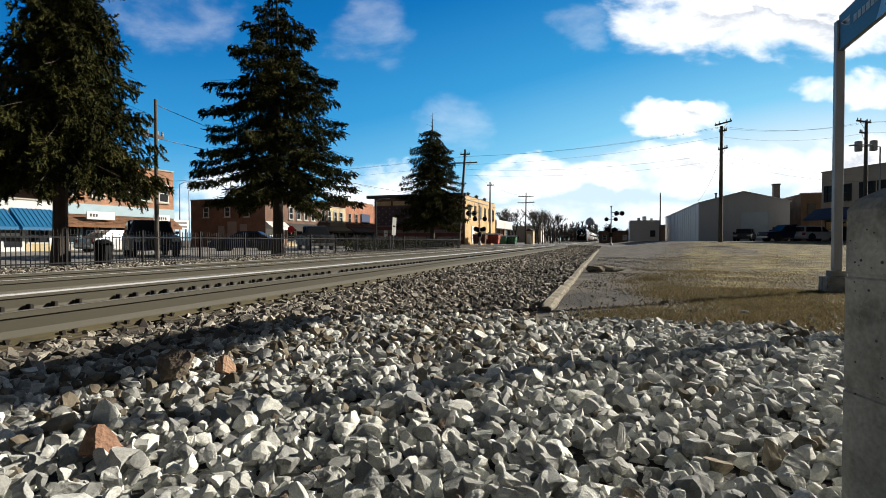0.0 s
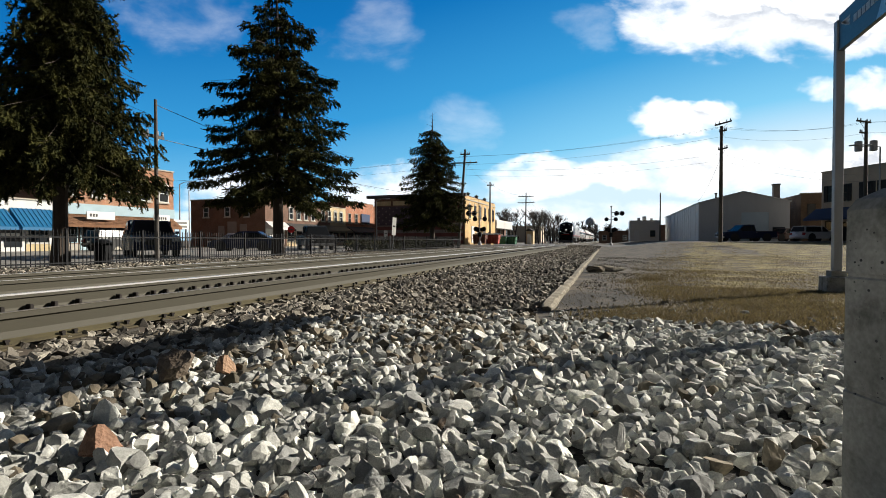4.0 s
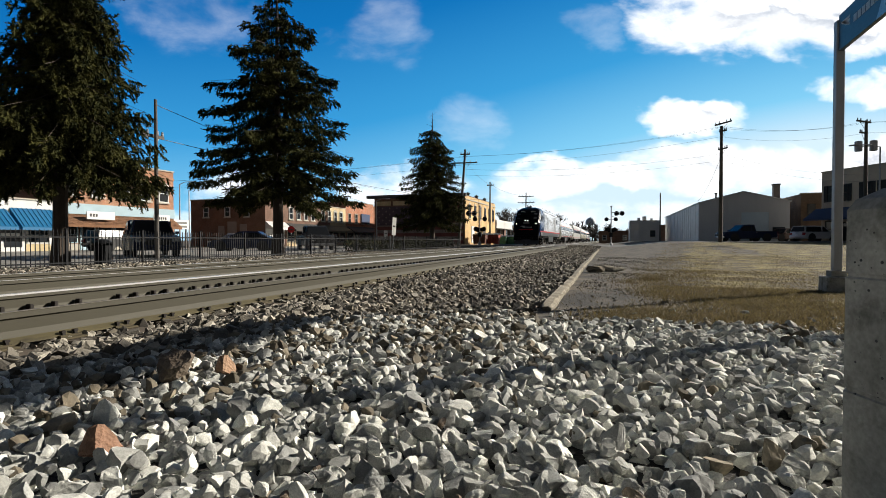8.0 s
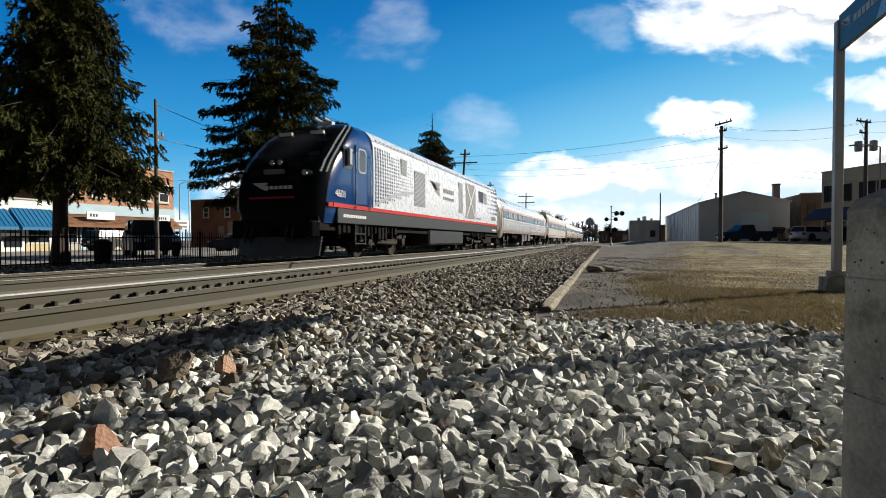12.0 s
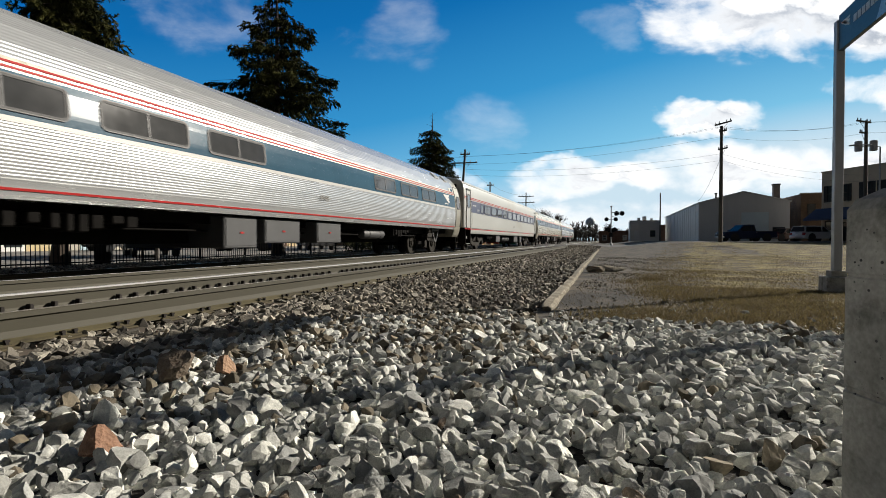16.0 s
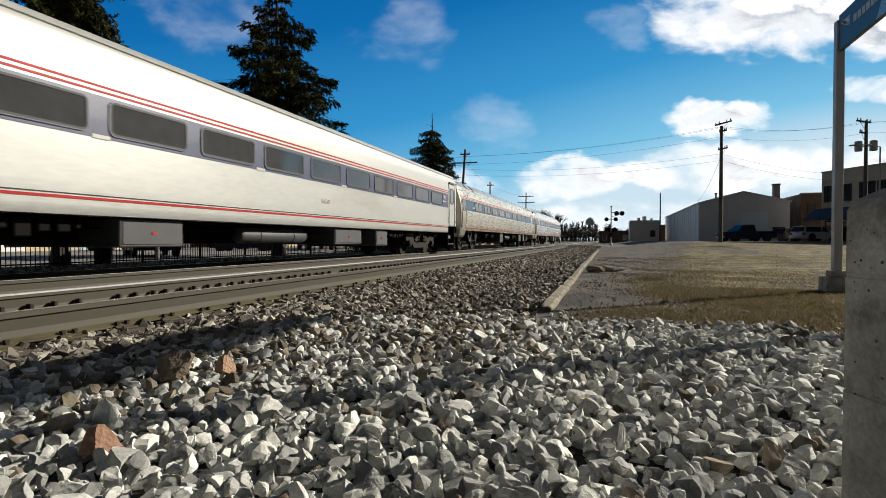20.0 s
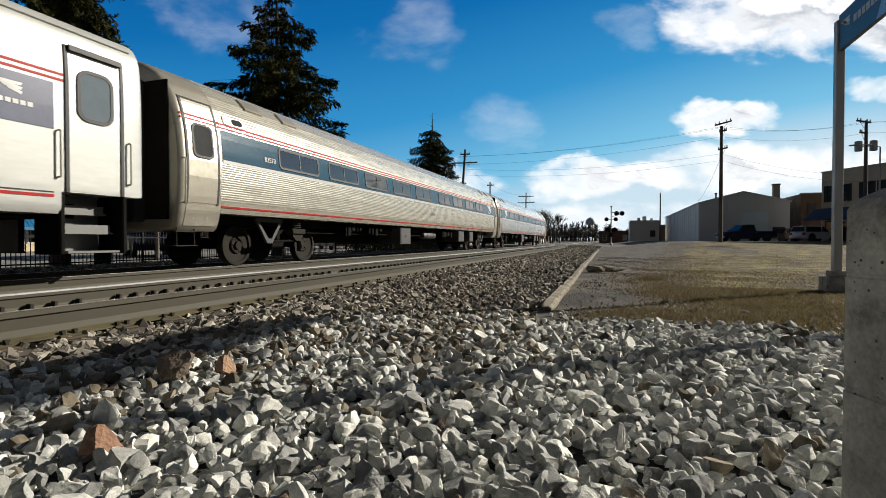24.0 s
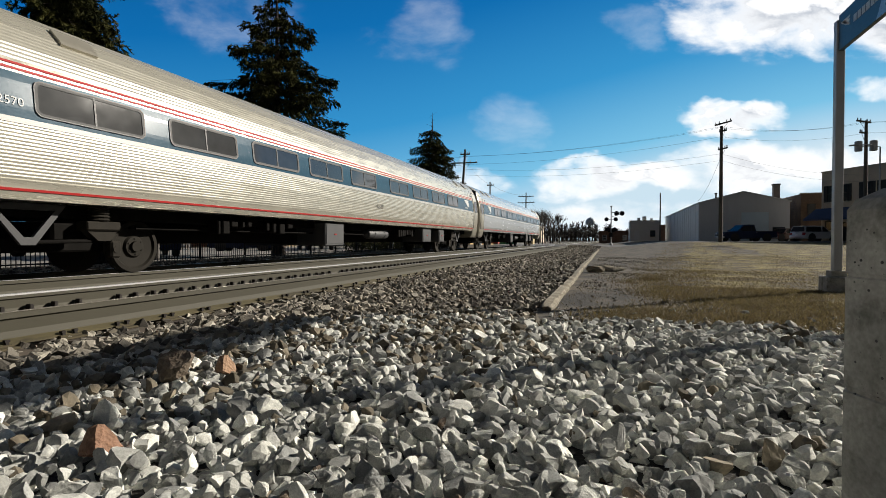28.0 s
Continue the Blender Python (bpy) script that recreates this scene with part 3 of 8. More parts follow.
# old broken kerb
M_kerb = mat("old_kerb", (0.25, 0.215, 0.15), 0.95, var=0.35, scale=5, fine=60, bump=0.8, color2=(0.30, 0.27, 0.21), depth=0.02)
kerb = thing("kerb", "old chipped concrete kerb along the track bed", "kerb", kind="structure")
r = random.Random(12)
y = 5.55
while y < 40:
    L = r.uniform(2.2, 3.4) if y < 38 else 40.5 - y
    rings = []
    n = 14
    dx, tilt = r.uniform(-0.02, 0.02), r.uniform(-0.015, 0.015)
    for k in range(n + 1):
        yy = y + (L - 0.03) * k / n
        e = 0.6 if k in (0, n) else 1.0
        wob = lambda a: r.uniform(-a, a)
        x0 = -0.68 + dx - 0.008 * (yy - 5)
        g = gz(x0, yy)
        rings.append([(x0 - 0.07, yy, g - 0.15), (x0 - 0.07 * e + wob(0.012), yy, g + 0.045 + tilt + wob(0.012)), (x0 - 0.05 * e, yy, g + 0.07 * e + tilt + wob(0.01)),
                      (x0 + 0.045 * e + wob(0.015), yy, g + 0.065 * e + wob(0.014)), (x0 + 0.065 * e + wob(0.014), yy, g + 0.04 * e + wob(0.012)), (x0 + 0.07, yy, g - 0.15)])
    part("kerb_stone", Bm().loft(rings), M_kerb, kerb)
    y += L
# broken slab pieces behind the kerb
for k, (x, y, s) in enumerate(((-0.35, 12.6, 0.32), (-0.05, 13.2, 0.4), (-0.25, 13.6, 0.22), (0.15, 12.9, 0.2))):
    v, f = WORN[k + 3]
    me = tri_mesh("slab", v, f)
    me.materials.append(M_kerb if k % 2 else M_rust)
    tagged(part("concrete_rubble", me, None, m=Matrix.Translation((x, y, gz(x, y) + 0.06)) @ Matrix.Rotation(k, 4, "Z") @ Matrix.Diagonal((s * 1.3, s, s * 0.6, 1))),
           "broken lump of old concrete lying on bare dirt", "rubble", "rubble by the kerb")


def grass(name, pts, hmin, hmax, mats, lean=0.6, width=0.004):
    n = len(pts)
    a = rng.uniform(0, 2 * math.pi, n)
    h = rng.uniform(hmin, hmax, n)
    l = rng.uniform(0.1, lean, n) * h
    b = rng.uniform(0, 2 * math.pi, n)
    w = width * rng.uniform(0.7, 1.5, n)
    side = np.stack([np.cos(a) * w, np.sin(a) * w, 0 * a], 1)
    tip = np.stack([np.cos(b) * l, np.sin(b) * l, h], 1)
    midp = np.stack([np.cos(b) * l * 0.3, np.sin(b) * l * 0.3, h * 0.6], 1)
    v = np.stack([pts - side, pts + side, pts + midp + side * 0.7, pts + midp - side * 0.7, pts + tip], 1).reshape(-1, 3)
    k = (np.arange(n) * 5)[:, None]
    t = np.concatenate([k + np.array([[0, 1, 2]]), k + np.array([[0, 2, 3]]), k + np.array([[3, 2, 4]])])
    pick = (rng.random(n) < 0.4).astype(int)
    me = tri_mesh(name, v, t, np.concatenate([pick, pick, pick]))
    for m in mats:
        me.materials.append(m)
    return me


M_straw = mat("dry_straw", (0.20, 0.15, 0.077), 0.85, var=0.2, scale=3, fine=40, bump=0, island=0.35, color2=(0.13, 0.105, 0.05))
M_blade = mat("winter_grass", (0.165, 0.13, 0.046), 0.8, var=0.2, scale=3, fine=40, bump=0, island=0.35, color2=(0.22, 0.175, 0.068))


def translucent(m, share):
    """Thin blades: part of the light passes through."""
    nt = m.node_tree
    out = next(n for n in nt.nodes if n.type == "OUTPUT_MATERIAL")
    b = next(n for n in nt.nodes if n.type == "BSDF_PRINCIPLED")
    t, mx = nt.nodes.new("ShaderNodeBsdfTranslucent"), nt.nodes.new("ShaderNodeMixShader")
    mx.inputs[0].default_value = share
    nt.links.new(b.inputs["Base Color"].links[0].from_socket, t.inputs["Color"])
    nt.links.new(b.outputs[0], mx.inputs[1])
    nt.links.new(t.outputs[0], mx.inputs[2])
    nt.links.new(mx.outputs[0], out.inputs["Surface"])


translucent(M_straw, 0.42)
translucent(M_blade, 0.42)
M_turf = mat("dry_turf", (0.125, 0.094, 0.040), 0.95, var=0.55, scale=1.7, fine=70, bump=1.0, color2=(0.25, 0.205, 0.062), depth=0.05, stain=(0.075, 0.06, 0.038), stain_at=0.56)


def turf_edge(y):
    """Where the grass begins beside the bare dirt strip."""
    return 0.05 + 0.45 * smoothstep(5.2, 7.0, y) + 0.12 * max(0, y - 12) + 0.2 * math.sin(1.1 * y) + 0.12 * math.sin(2.9 * y + 1)


def lawn_zone(x, y):
    e = turf_edge(y)
    return x > -0.55 and not white_zone(x, y) and rng.random() < 0.015 + 0.985 * smoothstep(e - 0.5, e + 0.5, x) * (0.66 + 0.34 * math.sin(2.6 * x + 0.9 * y) * math.sin(1.9 * y - 1.1 * x)) and y < 50


lawn = thing("lawn", "patchy dry winter lawn, straw and olive", "grass", kind="stuff")
rows_, cols_ = [4.75 + 0.08 * k for k in range(150)] + [16.75 + 0.25 * k for k in range(137)], [0.0, 0.05, 0.12, 0.25, 0.5, 1.0]
tb = Bm()
for y in rows_:
    e = turf_edge(y)
    for u in cols_:
        x = e + u * (46 - e) + (1 - u) * (0.22 * math.sin(7.3 * y) + 0.15 * math.sin(17.1 * y + 2))
        tb.v.append((x, y, gz(x, y) + (0.010 if u else -0.01)))
nc = len(cols_)
tb.f = [(j * nc + i, j * nc + i + 1, (j + 1) * nc + i + 1, (j + 1) * nc + i) for j in range(len(rows_) - 1) for i in range(nc - 1)]
part("turf", tb, M_turf, lawn, smooth=True)
pn = scatter(-0.6, 8, 4.3, 9.0, 0.0155, lambda x, y: lawn_zone(x, y) and in_view(x, y))
pm = scatter(-0.6, 13, 9.0, 14.0, 0.034, lambda x, y: lawn_zone(x, y) and in_view(x, y))
pf = scatter(-0.6, 22, 14.0, 24, 0.065, lambda x, y: lawn_zone(x, y) and in_view(x, y))
pg = scatter(-0.6, 40, 24, 50, 0.15, lambda x, y: lawn_zone(x, y) and in_view(x, y))
for q, h0, h1, ln, wd in ((pn, 0.010, 0.048, 2.4, 0.0034), (pm, 0.010, 0.032, 3.0, 0.006), (pf, 0.008, 0.022, 3.0, 0.010), (pg, 0.008, 0.022, 3.0, 0.020)):
    part("grass_blades", grass("grass_blades", heights(q, 0.004), h0, h1, [M_straw, M_blade], ln, wd), None, lawn)
tuft = np.concatenate([rng.normal((x, y), s, (n, 2)) for x, y, s, n in ((0.1, 5.0, 0.22, 260), (1.0, 5.5, 0.3, 420), (1.9, 5.7, 0.25, 300), (2.9, 5.2, 0.2, 260), (0.9, 7.2, 0.25, 220), (1.7, 7.9, 0.3, 260), (0.75, 10.5, 0.14, 420), (0.5, 4.95, 0.2, 500), (1.4, 5.1, 0.3, 500), (0.3, 9.5, 0.15, 120), (2.4, 5.3, 0.25, 350), (3.2, 5.6, 0.3, 300))])
part("grass_tufts", grass("grass_tufts", heights(tuft, -0.01), 0.04, 0.12, [M_straw, M_straw], 1.3, 0.003), None, lawn)
# dark chips of gravel over the bare strip
chips = scatter(-0.5, 3.4, 4.8, 24, 0.055, lambda x, y: x < turf_edge(y) + 0.9 and in_view(x, y) and rng.random() < (0.75 - 0.6 * smoothstep(turf_edge(y) - 0.2, turf_edge(y) + 0.9, x)) * (0.15 + 0.85 * smoothstep(-0.3, 0.7, math.sin(2.3 * x + 1.7 * y) + math.sin(3.1 * x - 1.1 * y + 1) * 0.8)))
tagged(part("dirt_chips", rock_field("dirt_chips", heights(chips, 0.004), 0.007 + 0.038 * rng.random(len(chips)) ** 2.6, [M_ballast, M_rust], 0.1), None, ballast_bed), kind="stuff")
# ---- spruces and bare trees ----
M_bark = mat("spruce_bark", (0.085, 0.065, 0.05), 0.95, var=0.35, scale=6, fine=50, bump=0.8, stretch=(1, 1, 0.25), depth=0.03)
M_needle = mat("spruce_needles", (0.024, 0.029, 0.010), 0.85, var=0.35, scale=2.6, fine=14, bump=0, color2=(0.085, 0.084, 0.025), spec=0.08)
M_twig = mat("bare_twigs", (0.055, 0.045, 0.038), 0.9, var=0.2, scale=2, fine=20, bump=0.2)


def needle_sprays(o, v, r, fan):
    """Twigs as slim cores, each brushed round with short needle tufts."""
    N = len(o)
    L = np.linalg.norm(v, axis=1)[:, None]
    w = v / L
    e = np.cross(w, r.normal(size=(N, 3)))
    e /= np.linalg.norm(e, axis=1)[:, None] + 1e-9
    f = np.cross(w, e)
    rad = L * 0.03 + 0.018
    rings = []
    for u, q in ((0.0, 0.8), (0.55, 1.0), (1.0, 0.2)):
        for k in range(3):
            a = 2 * math.pi * k / 3 + 0.6 * u
            rings.append(o + v * u + (e * math.cos(a) + f * math.sin(a)) * rad * q)
    body = np.stack(rings, 1)
    tri = []
    for j in range(2):
        for k in range(3):
            a, b, c, d = j * 3 + k, j * 3 + (k + 1) % 3, (j + 1) * 3 + (k + 1) % 3, (j + 1) * 3 + k
            tri += [(a, b, c), (a, c, d)]
    t1 = (np.array(tri)[None] + (np.arange(N) * 9)[:, None, None]).reshape(-1, 3)
    i = np.repeat(np.arange(N), fan)
    M = len(i)
    a = r.uniform(0, 2 * math.pi, (M, 1))
    out = e[i] * np.cos(a) + f[i] * np.sin(a)
    p = o[i] + v[i] * r.uniform(0.0, 1.0, (M, 1)) + out * rad[i] * 0.5
    g = out * r.uniform(0.5, 1.0, (M, 1)) + w[i] * r.uniform(0.3, 1.0, (M, 1))
    g = g / np.linalg.norm(g, axis=1)[:, None] * r.uniform(0.055, 0.10, (M, 1))
    c = np.cross(g, r.normal(size=(M, 3)))
    c = c / (np.linalg.norm(c, axis=1)[:, None] + 1e-9) * r.uniform(0.011, 0.020, (M, 1))
    blade = np.stack([p - c, p + c, p + g], 1)
    k = (N * 9 + np.arange(M) * 3)[:, None]
    return tri_mesh("crown", np.concatenate([body.reshape(-1, 3), blade.reshape(-1, 3)]), np.concatenate([t1, k + [[0, 1, 2]]]))


def spruce(x, y, profile, trunk_r, label, seed, droop, density, leader=0.0, tier=0.42, fan=10, twig=0.2, dense=6, lean=(0.0, 0.0)):
    """profile: (height, crown radius) pairs from the lowest limbs up."""
    r = np.random.default_rng(seed)
    tree = thing("spruce_tree", label, "tree", pose(x, y, gz(x, y)), group="spruces behind the fence")
    top = profile[-1][0]
    b = Bm()
    rings = []
    off = lambda z: np.array([lean[0], lean[1], 0.0]) * (max(z, 0) / top) ** 1.5
    for k in range(15):
        z = (top + leader) * k / 14
        q = trunk_r * (1 - k / 14) ** 0.8 * (1.35 if k == 0 else 1.0) + 0.012
        sh = off(z)
        rings.append([(sh[0] + q * math.cos(a) * (1 + 0.1 * r.random()), sh[1] + q * math.sin(a) * (1 + 0.1 * r.random()), z - (0.15 if k == 0 else 0)) for a in np.linspace(0, 2 * math.pi, 11)[:-1]])
    part("trunk", b.loft(rings), M_bark, tree, "rough brown trunk")
    hs, rs = [p[0] for p in profile], [p[1] for p in profile]
    limbs, starts, ways = Bm(), [], []
    z = hs[0]
    up = np.array([0, 0, 1.0])
    while z < top - 0.1:
        R = float(np.interp(z, hs, rs))
        n = max(4, int((3 + 6 * R / rs[0] + r.integers(0, 3)) * density))
        turn = r.uniform(0, 6.28)
        for k in range(n):
            a = turn + 2 * math.pi * k / n + r.uniform(-0.35, 0.35)
            L = R * (r.uniform(0.82, 1.1) if k % 3 else r.uniform(0.45, 0.8))
            zz = z + r.uniform(-0.12, 0.12)
            d = np.array([math.cos(a), math.sin(a), 0])
            m = max(4, int(L / 0.13))
            u = np.linspace(0, 1, m)
            sag = droop * L * (0.15 * u + 0.65 * u ** 2 - 0.45 * u ** 3.5)
            pts = np.outer(u * L, d) + off(zz) + np.array([0, 0, zz]) - np.outer(sag, up)
            limbs.tube(pts[0], pts[m // 2], 0.022 * L / 3 + 0.01, 0.014, 5, False).tube(pts[m // 2], pts[-1], 0.014, 0.005, 4, False)
            side = np.array([-d[1], d[0], 0])
            # side twigs: they fan out from the limb and hang
            i = np.repeat(np.arange(max(1, int(m * 0.18)), m), dense)
            N = len(i)
            sg = np.where(np.arange(N) % 2 == 0, 1.0, -1.0)[:, None]
            reach = (0.06 + 0.5 * (1 - u[i]) ** 0.8 * min(1, L / 2.2))[:, None]
            o = pts[i] + side * sg * reach * r.uniform(0.0, 1, (N, 1)) + d * r.uniform(-0.08, 0.08, (N, 1)) - up * r.uniform(0, 0.06 + 0.26 * droop, (N, 1)) * min(1, L / 1.5)
            v = d * r.uniform(0.0, 0.8, (N, 1)) + side * sg * r.uniform(0.0, 0.6, (N, 1)) - up * r.uniform(-0.1, 0.7 + 0.8 * droop, (N, 1))
            v = v / np.linalg.norm(v, axis=1)[:, None] * r.uniform(0.6, 1.35, (N, 1)) * twig
            starts.append(o)
            ways.append(v)
        z += tier * (0.8 + 0.4 * r.random())
    tagged(part("branchwork", limbs, M_bark, tree), kind="stuff")
    me = needle_sprays(np.concatenate(starts), np.concatenate(ways), r, fan)
    part("crown", me, M_needle, tree, "dark green needle sprays")
    if leader:
        tw = Bm()
        for i in range(14):
            zz = top + leader * r.uniform(-0.5, 0.85)
            a = r.uniform(0, 6.28)
            l = r.uniform(0.2, 0.7)
            tw.tube((0, 0, zz), (l * math.cos(a), l * math.sin(a), zz + r.uniform(0.0, 0.25)), 0.012, 0.004, 4)
        tagged(part("leader_twig_mass", tw, M_twig, tree), kind="stuff")
    return tree


spruce(-16.3, 10.8, [(3.55, 2.2), (3.9, 2.5), (4.4, 2.65), (5.4, 2.45), (6.8, 1.85), (8.0, 1.45), (10, 0.95), (12.5, 0.05)], 0.20, "tall dense drooping spruce behind the iron fence", 5, 1.35, 1.4, tier=0.42, fan=22, twig=0.26, dense=6, lean=(0.6, 0.2))
spruce(-16.15, 21.3, [(3.4, 3.5), (3.9, 4.0), (4.6, 4.2), (6.0, 3.9), (8.0, 3.5), (9.4, 3.2), (11.0, 2.4), (12.4, 1.5), (13.9, 0.05)], 0.26, "tall open spruce with layered branches behind the fence", 11, 0.75, 1.05, tier=0.66, fan=17, twig=0.26, dense=8)
spruce(-17.0, 46.7, [(2.9, 3.2), (3.6, 3.7), (5.0, 3.6), (7.2, 3.0), (9.5, 2.3), (11.2, 1.7), (12.3, 0.6)], 0.26, "smaller spruce with a bare leader by the brick building", 23, 0.8, 1.1, leader=1.2, tier=0.55, fan=9, twig=0.30, dense=7)


def bare_tree(x, y, h, seed, label="leafless tree beyond the crossing"):
    r = random.Random(seed)
    tree = thing("bare_tree", label, "tree", pose(x, y, gz(x, y) - 0.05), group="leafless trees along the railway")
    limbs, twigs = Bm(), Bm()

    def grow(p, d, L, rad, lvl):
        q = p + d * L
        (limbs if lvl < 2 else twigs).tube(p, q, rad, rad * 0.62, 6 if lvl < 2 else 3, False)
        if lvl >= 5:
            return
        for k in range(3 if lvl < 3 else 4):
            nd = (d + Vector((r.uniform(-1, 1), r.uniform(-1, 1), r.uniform(-0.15, 0.7))) * (0.55 + 0.08 * lvl)).normalized()
            grow(p.lerp(q, r.uniform(0.6, 1.0)), nd, L * r.uniform(0.58, 0.82), max(rad * 0.6, 0.020), lvl + 1)

    grow(Vector((0, 0, 0)), Vector((r.uniform(-0.08, 0.08), 0, 1)), h * 0.3, h * 0.022, 0)
    part("trunk", limbs, M_twig, tree)
    tagged(part("twig_mass", twigs, M_twig, tree), kind="stuff")
    return tree


for k, (x, y, h) in enumerate(((-19.5, 106, 9.5), (-22.5, 112, 10.5), (-17.5, 122, 11.0), (-15.6, 113, 10.0), (-19.0, 132, 13.0), (-14.6, 128, 11.5), (-25, 125, 11.5), (-13.8, 142, 11.0), (-16.5, 150, 12.0), (-20, 160, 12.0))):
    bare_tree(x, y, h, 40 + k)
# far woods behind the end of the line
wood = Bm()
r = random.Random(77)
for k in range(700):
    x, y = r.uniform(-70, 70), r.uniform(300, 420)
    if -9.5 < x < -4:
        continue
    h = r.uniform(6, 13) * (1.0 if x < 0 else 0.6)
    wood.tube((x, y, -0.5), (x + r.uniform(-0.5, 0.5), y, h), 0.35, 0.05, 4, False)
    for i in range(16):
        z = h * r.uniform(0.25, 0.95)
        a = r.uniform(0, 6.28)
        l = r.uniform(1.2, 3.4) * (1.1 - z / h * 0.6)
        wood.tube((x, y, z), (x + l * math.cos(a), y + l * math.sin(a), z + r.uniform(0.5, 2.2)), 0.26, 0.06, 3, False)
tagged(part("far_woods", wood, M_twig), "hazy leafless woods on the horizon", "trees", kind="stuff")

# ---- the train ----
M_stainless = mat("fluted_stainless", (0.66, 0.68, 0.685), 0.24, metal=0.48, var=0.06, scale=0.9, fine=9, bump=0.0, stretch=(1, 0.15, 1))
M_stainless_warm = mat("grimy_fluted_stainless", (0.62, 0.595, 0.50), 0.28, metal=0.45, var=0.08, scale=0.9, fine=9, bump=0.0, stretch=(1, 0.15, 1))
M_stain_flat = mat("plain_stainless", (0.60, 0.565, 0.47), 0.33, metal=0.6, var=0.10, scale=1.6, fine=15, bump=0.06, stain=(0.34, 0.32, 0.27), stain_at=0.58)
M_cream = mat("grimy_silver_paint", (0.54, 0.55, 0.52), 0.42, metal=0.25, var=0.12, scale=0.8, fine=18, bump=0.04, stretch=(1, 0.2, 1), stain=(0.46, 0.45, 0.40), stain_at=0.58)
M_band = mat("blue_band_paint", (0.035, 0.095, 0.145), 0.24, var=0.14, scale=1.5, fine=20, bump=0.0, spec=0.16)
M_band_h = mat("slate_band_paint", (0.08, 0.095, 0.16), 0.36, var=0.14, scale=1.5, fine=20, bump=0.02, spec=0.4)
M_red = mat("red_stripe_paint", (0.46, 0.022, 0.022), 0.5, spec=0.2, var=0.12, scale=2, fine=30, bump=0.03)
M_whiteline = mat("white_stripe_paint", (0.55, 0.54, 0.51), 0.4, var=0.06, scale=2, fine=30, bump=0.02)
M_glass = mat("dark_train_glass", (0.055, 0.058, 0.06), 0.05, var=0.2, scale=0.5, fine=4, bump=0.0, spec=0.9)
# pale blue base colour holds the sky reflection of the door glass
M_door_glass = mat("sky_reflection_door_glass", (0.16, 0.20, 0.23), 0.08, var=0.15, scale=1.5, fine=8, bump=0.0, spec=0.8)
M_gasket = mat("black_rubber", (0.018, 0.018, 0.018), 0.6, var=0.2, scale=5, fine=60, bump=0.05)
M_wframe = mat("window_frame_metal", (0.03, 0.03, 0.03), 0.5, metal=0.1, var=0.1, scale=3, fine=30, bump=0.02)
M_under = mat("grimy_underframe", (0.009, 0.008, 0.007), 0.85, spec=0.1, var=0.4, scale=3, fine=30, bump=0.3)
M_truck = mat("dusty_truck_steel", (0.029, 0.025, 0.019), 0.8, spec=0.2, var=0.3, scale=4, fine=40, bump=0.3, stain=(0.035, 0.03, 0.024))
M_wheel = mat("wheel_steel", (0.025, 0.022, 0.017), 0.75, metal=0.05, spec=0.15, var=0.25, scale=4, fine=40, bump=0.2)
M_box = mat("grey_equipment_box", (0.06, 0.061, 0.063), 0.6, var=0.2, scale=2.5, fine=30, bump=0.15)
M_text = mat("pale_lettering", (0.72, 0.72, 0.70), 0.5, var=0.05, scale=5, fine=30, bump=0)
M_grey_text = mat("grey_lettering", (0.28, 0.27, 0.25), 0.5, var=0.05, scale=5, fine=30, bump=0)


def lettering(name, text, size, material, parent, m, depth=0.002):
    """Flat letters in the built-in font; m takes x to the reading direction and y up."""
    cu = bpy.data.curves.new(name, "FONT")
    cu.body, cu.size, cu.extrude, cu.align_x = text, size, depth, "CENTER"
    tmp = bpy.data.objects.new(name, cu)
    scene.collection.objects.link(tmp)
    dg = bpy.context.evaluated_depsgraph_get()
    me = bpy.data.meshes.new_from_object(tmp.evaluated_get(dg))
    bpy.data.objects.remove(tmp)
    bpy.data.curves.remove(cu)
    me.materials.clear()
    return part(name, me, material, parent, m=m)


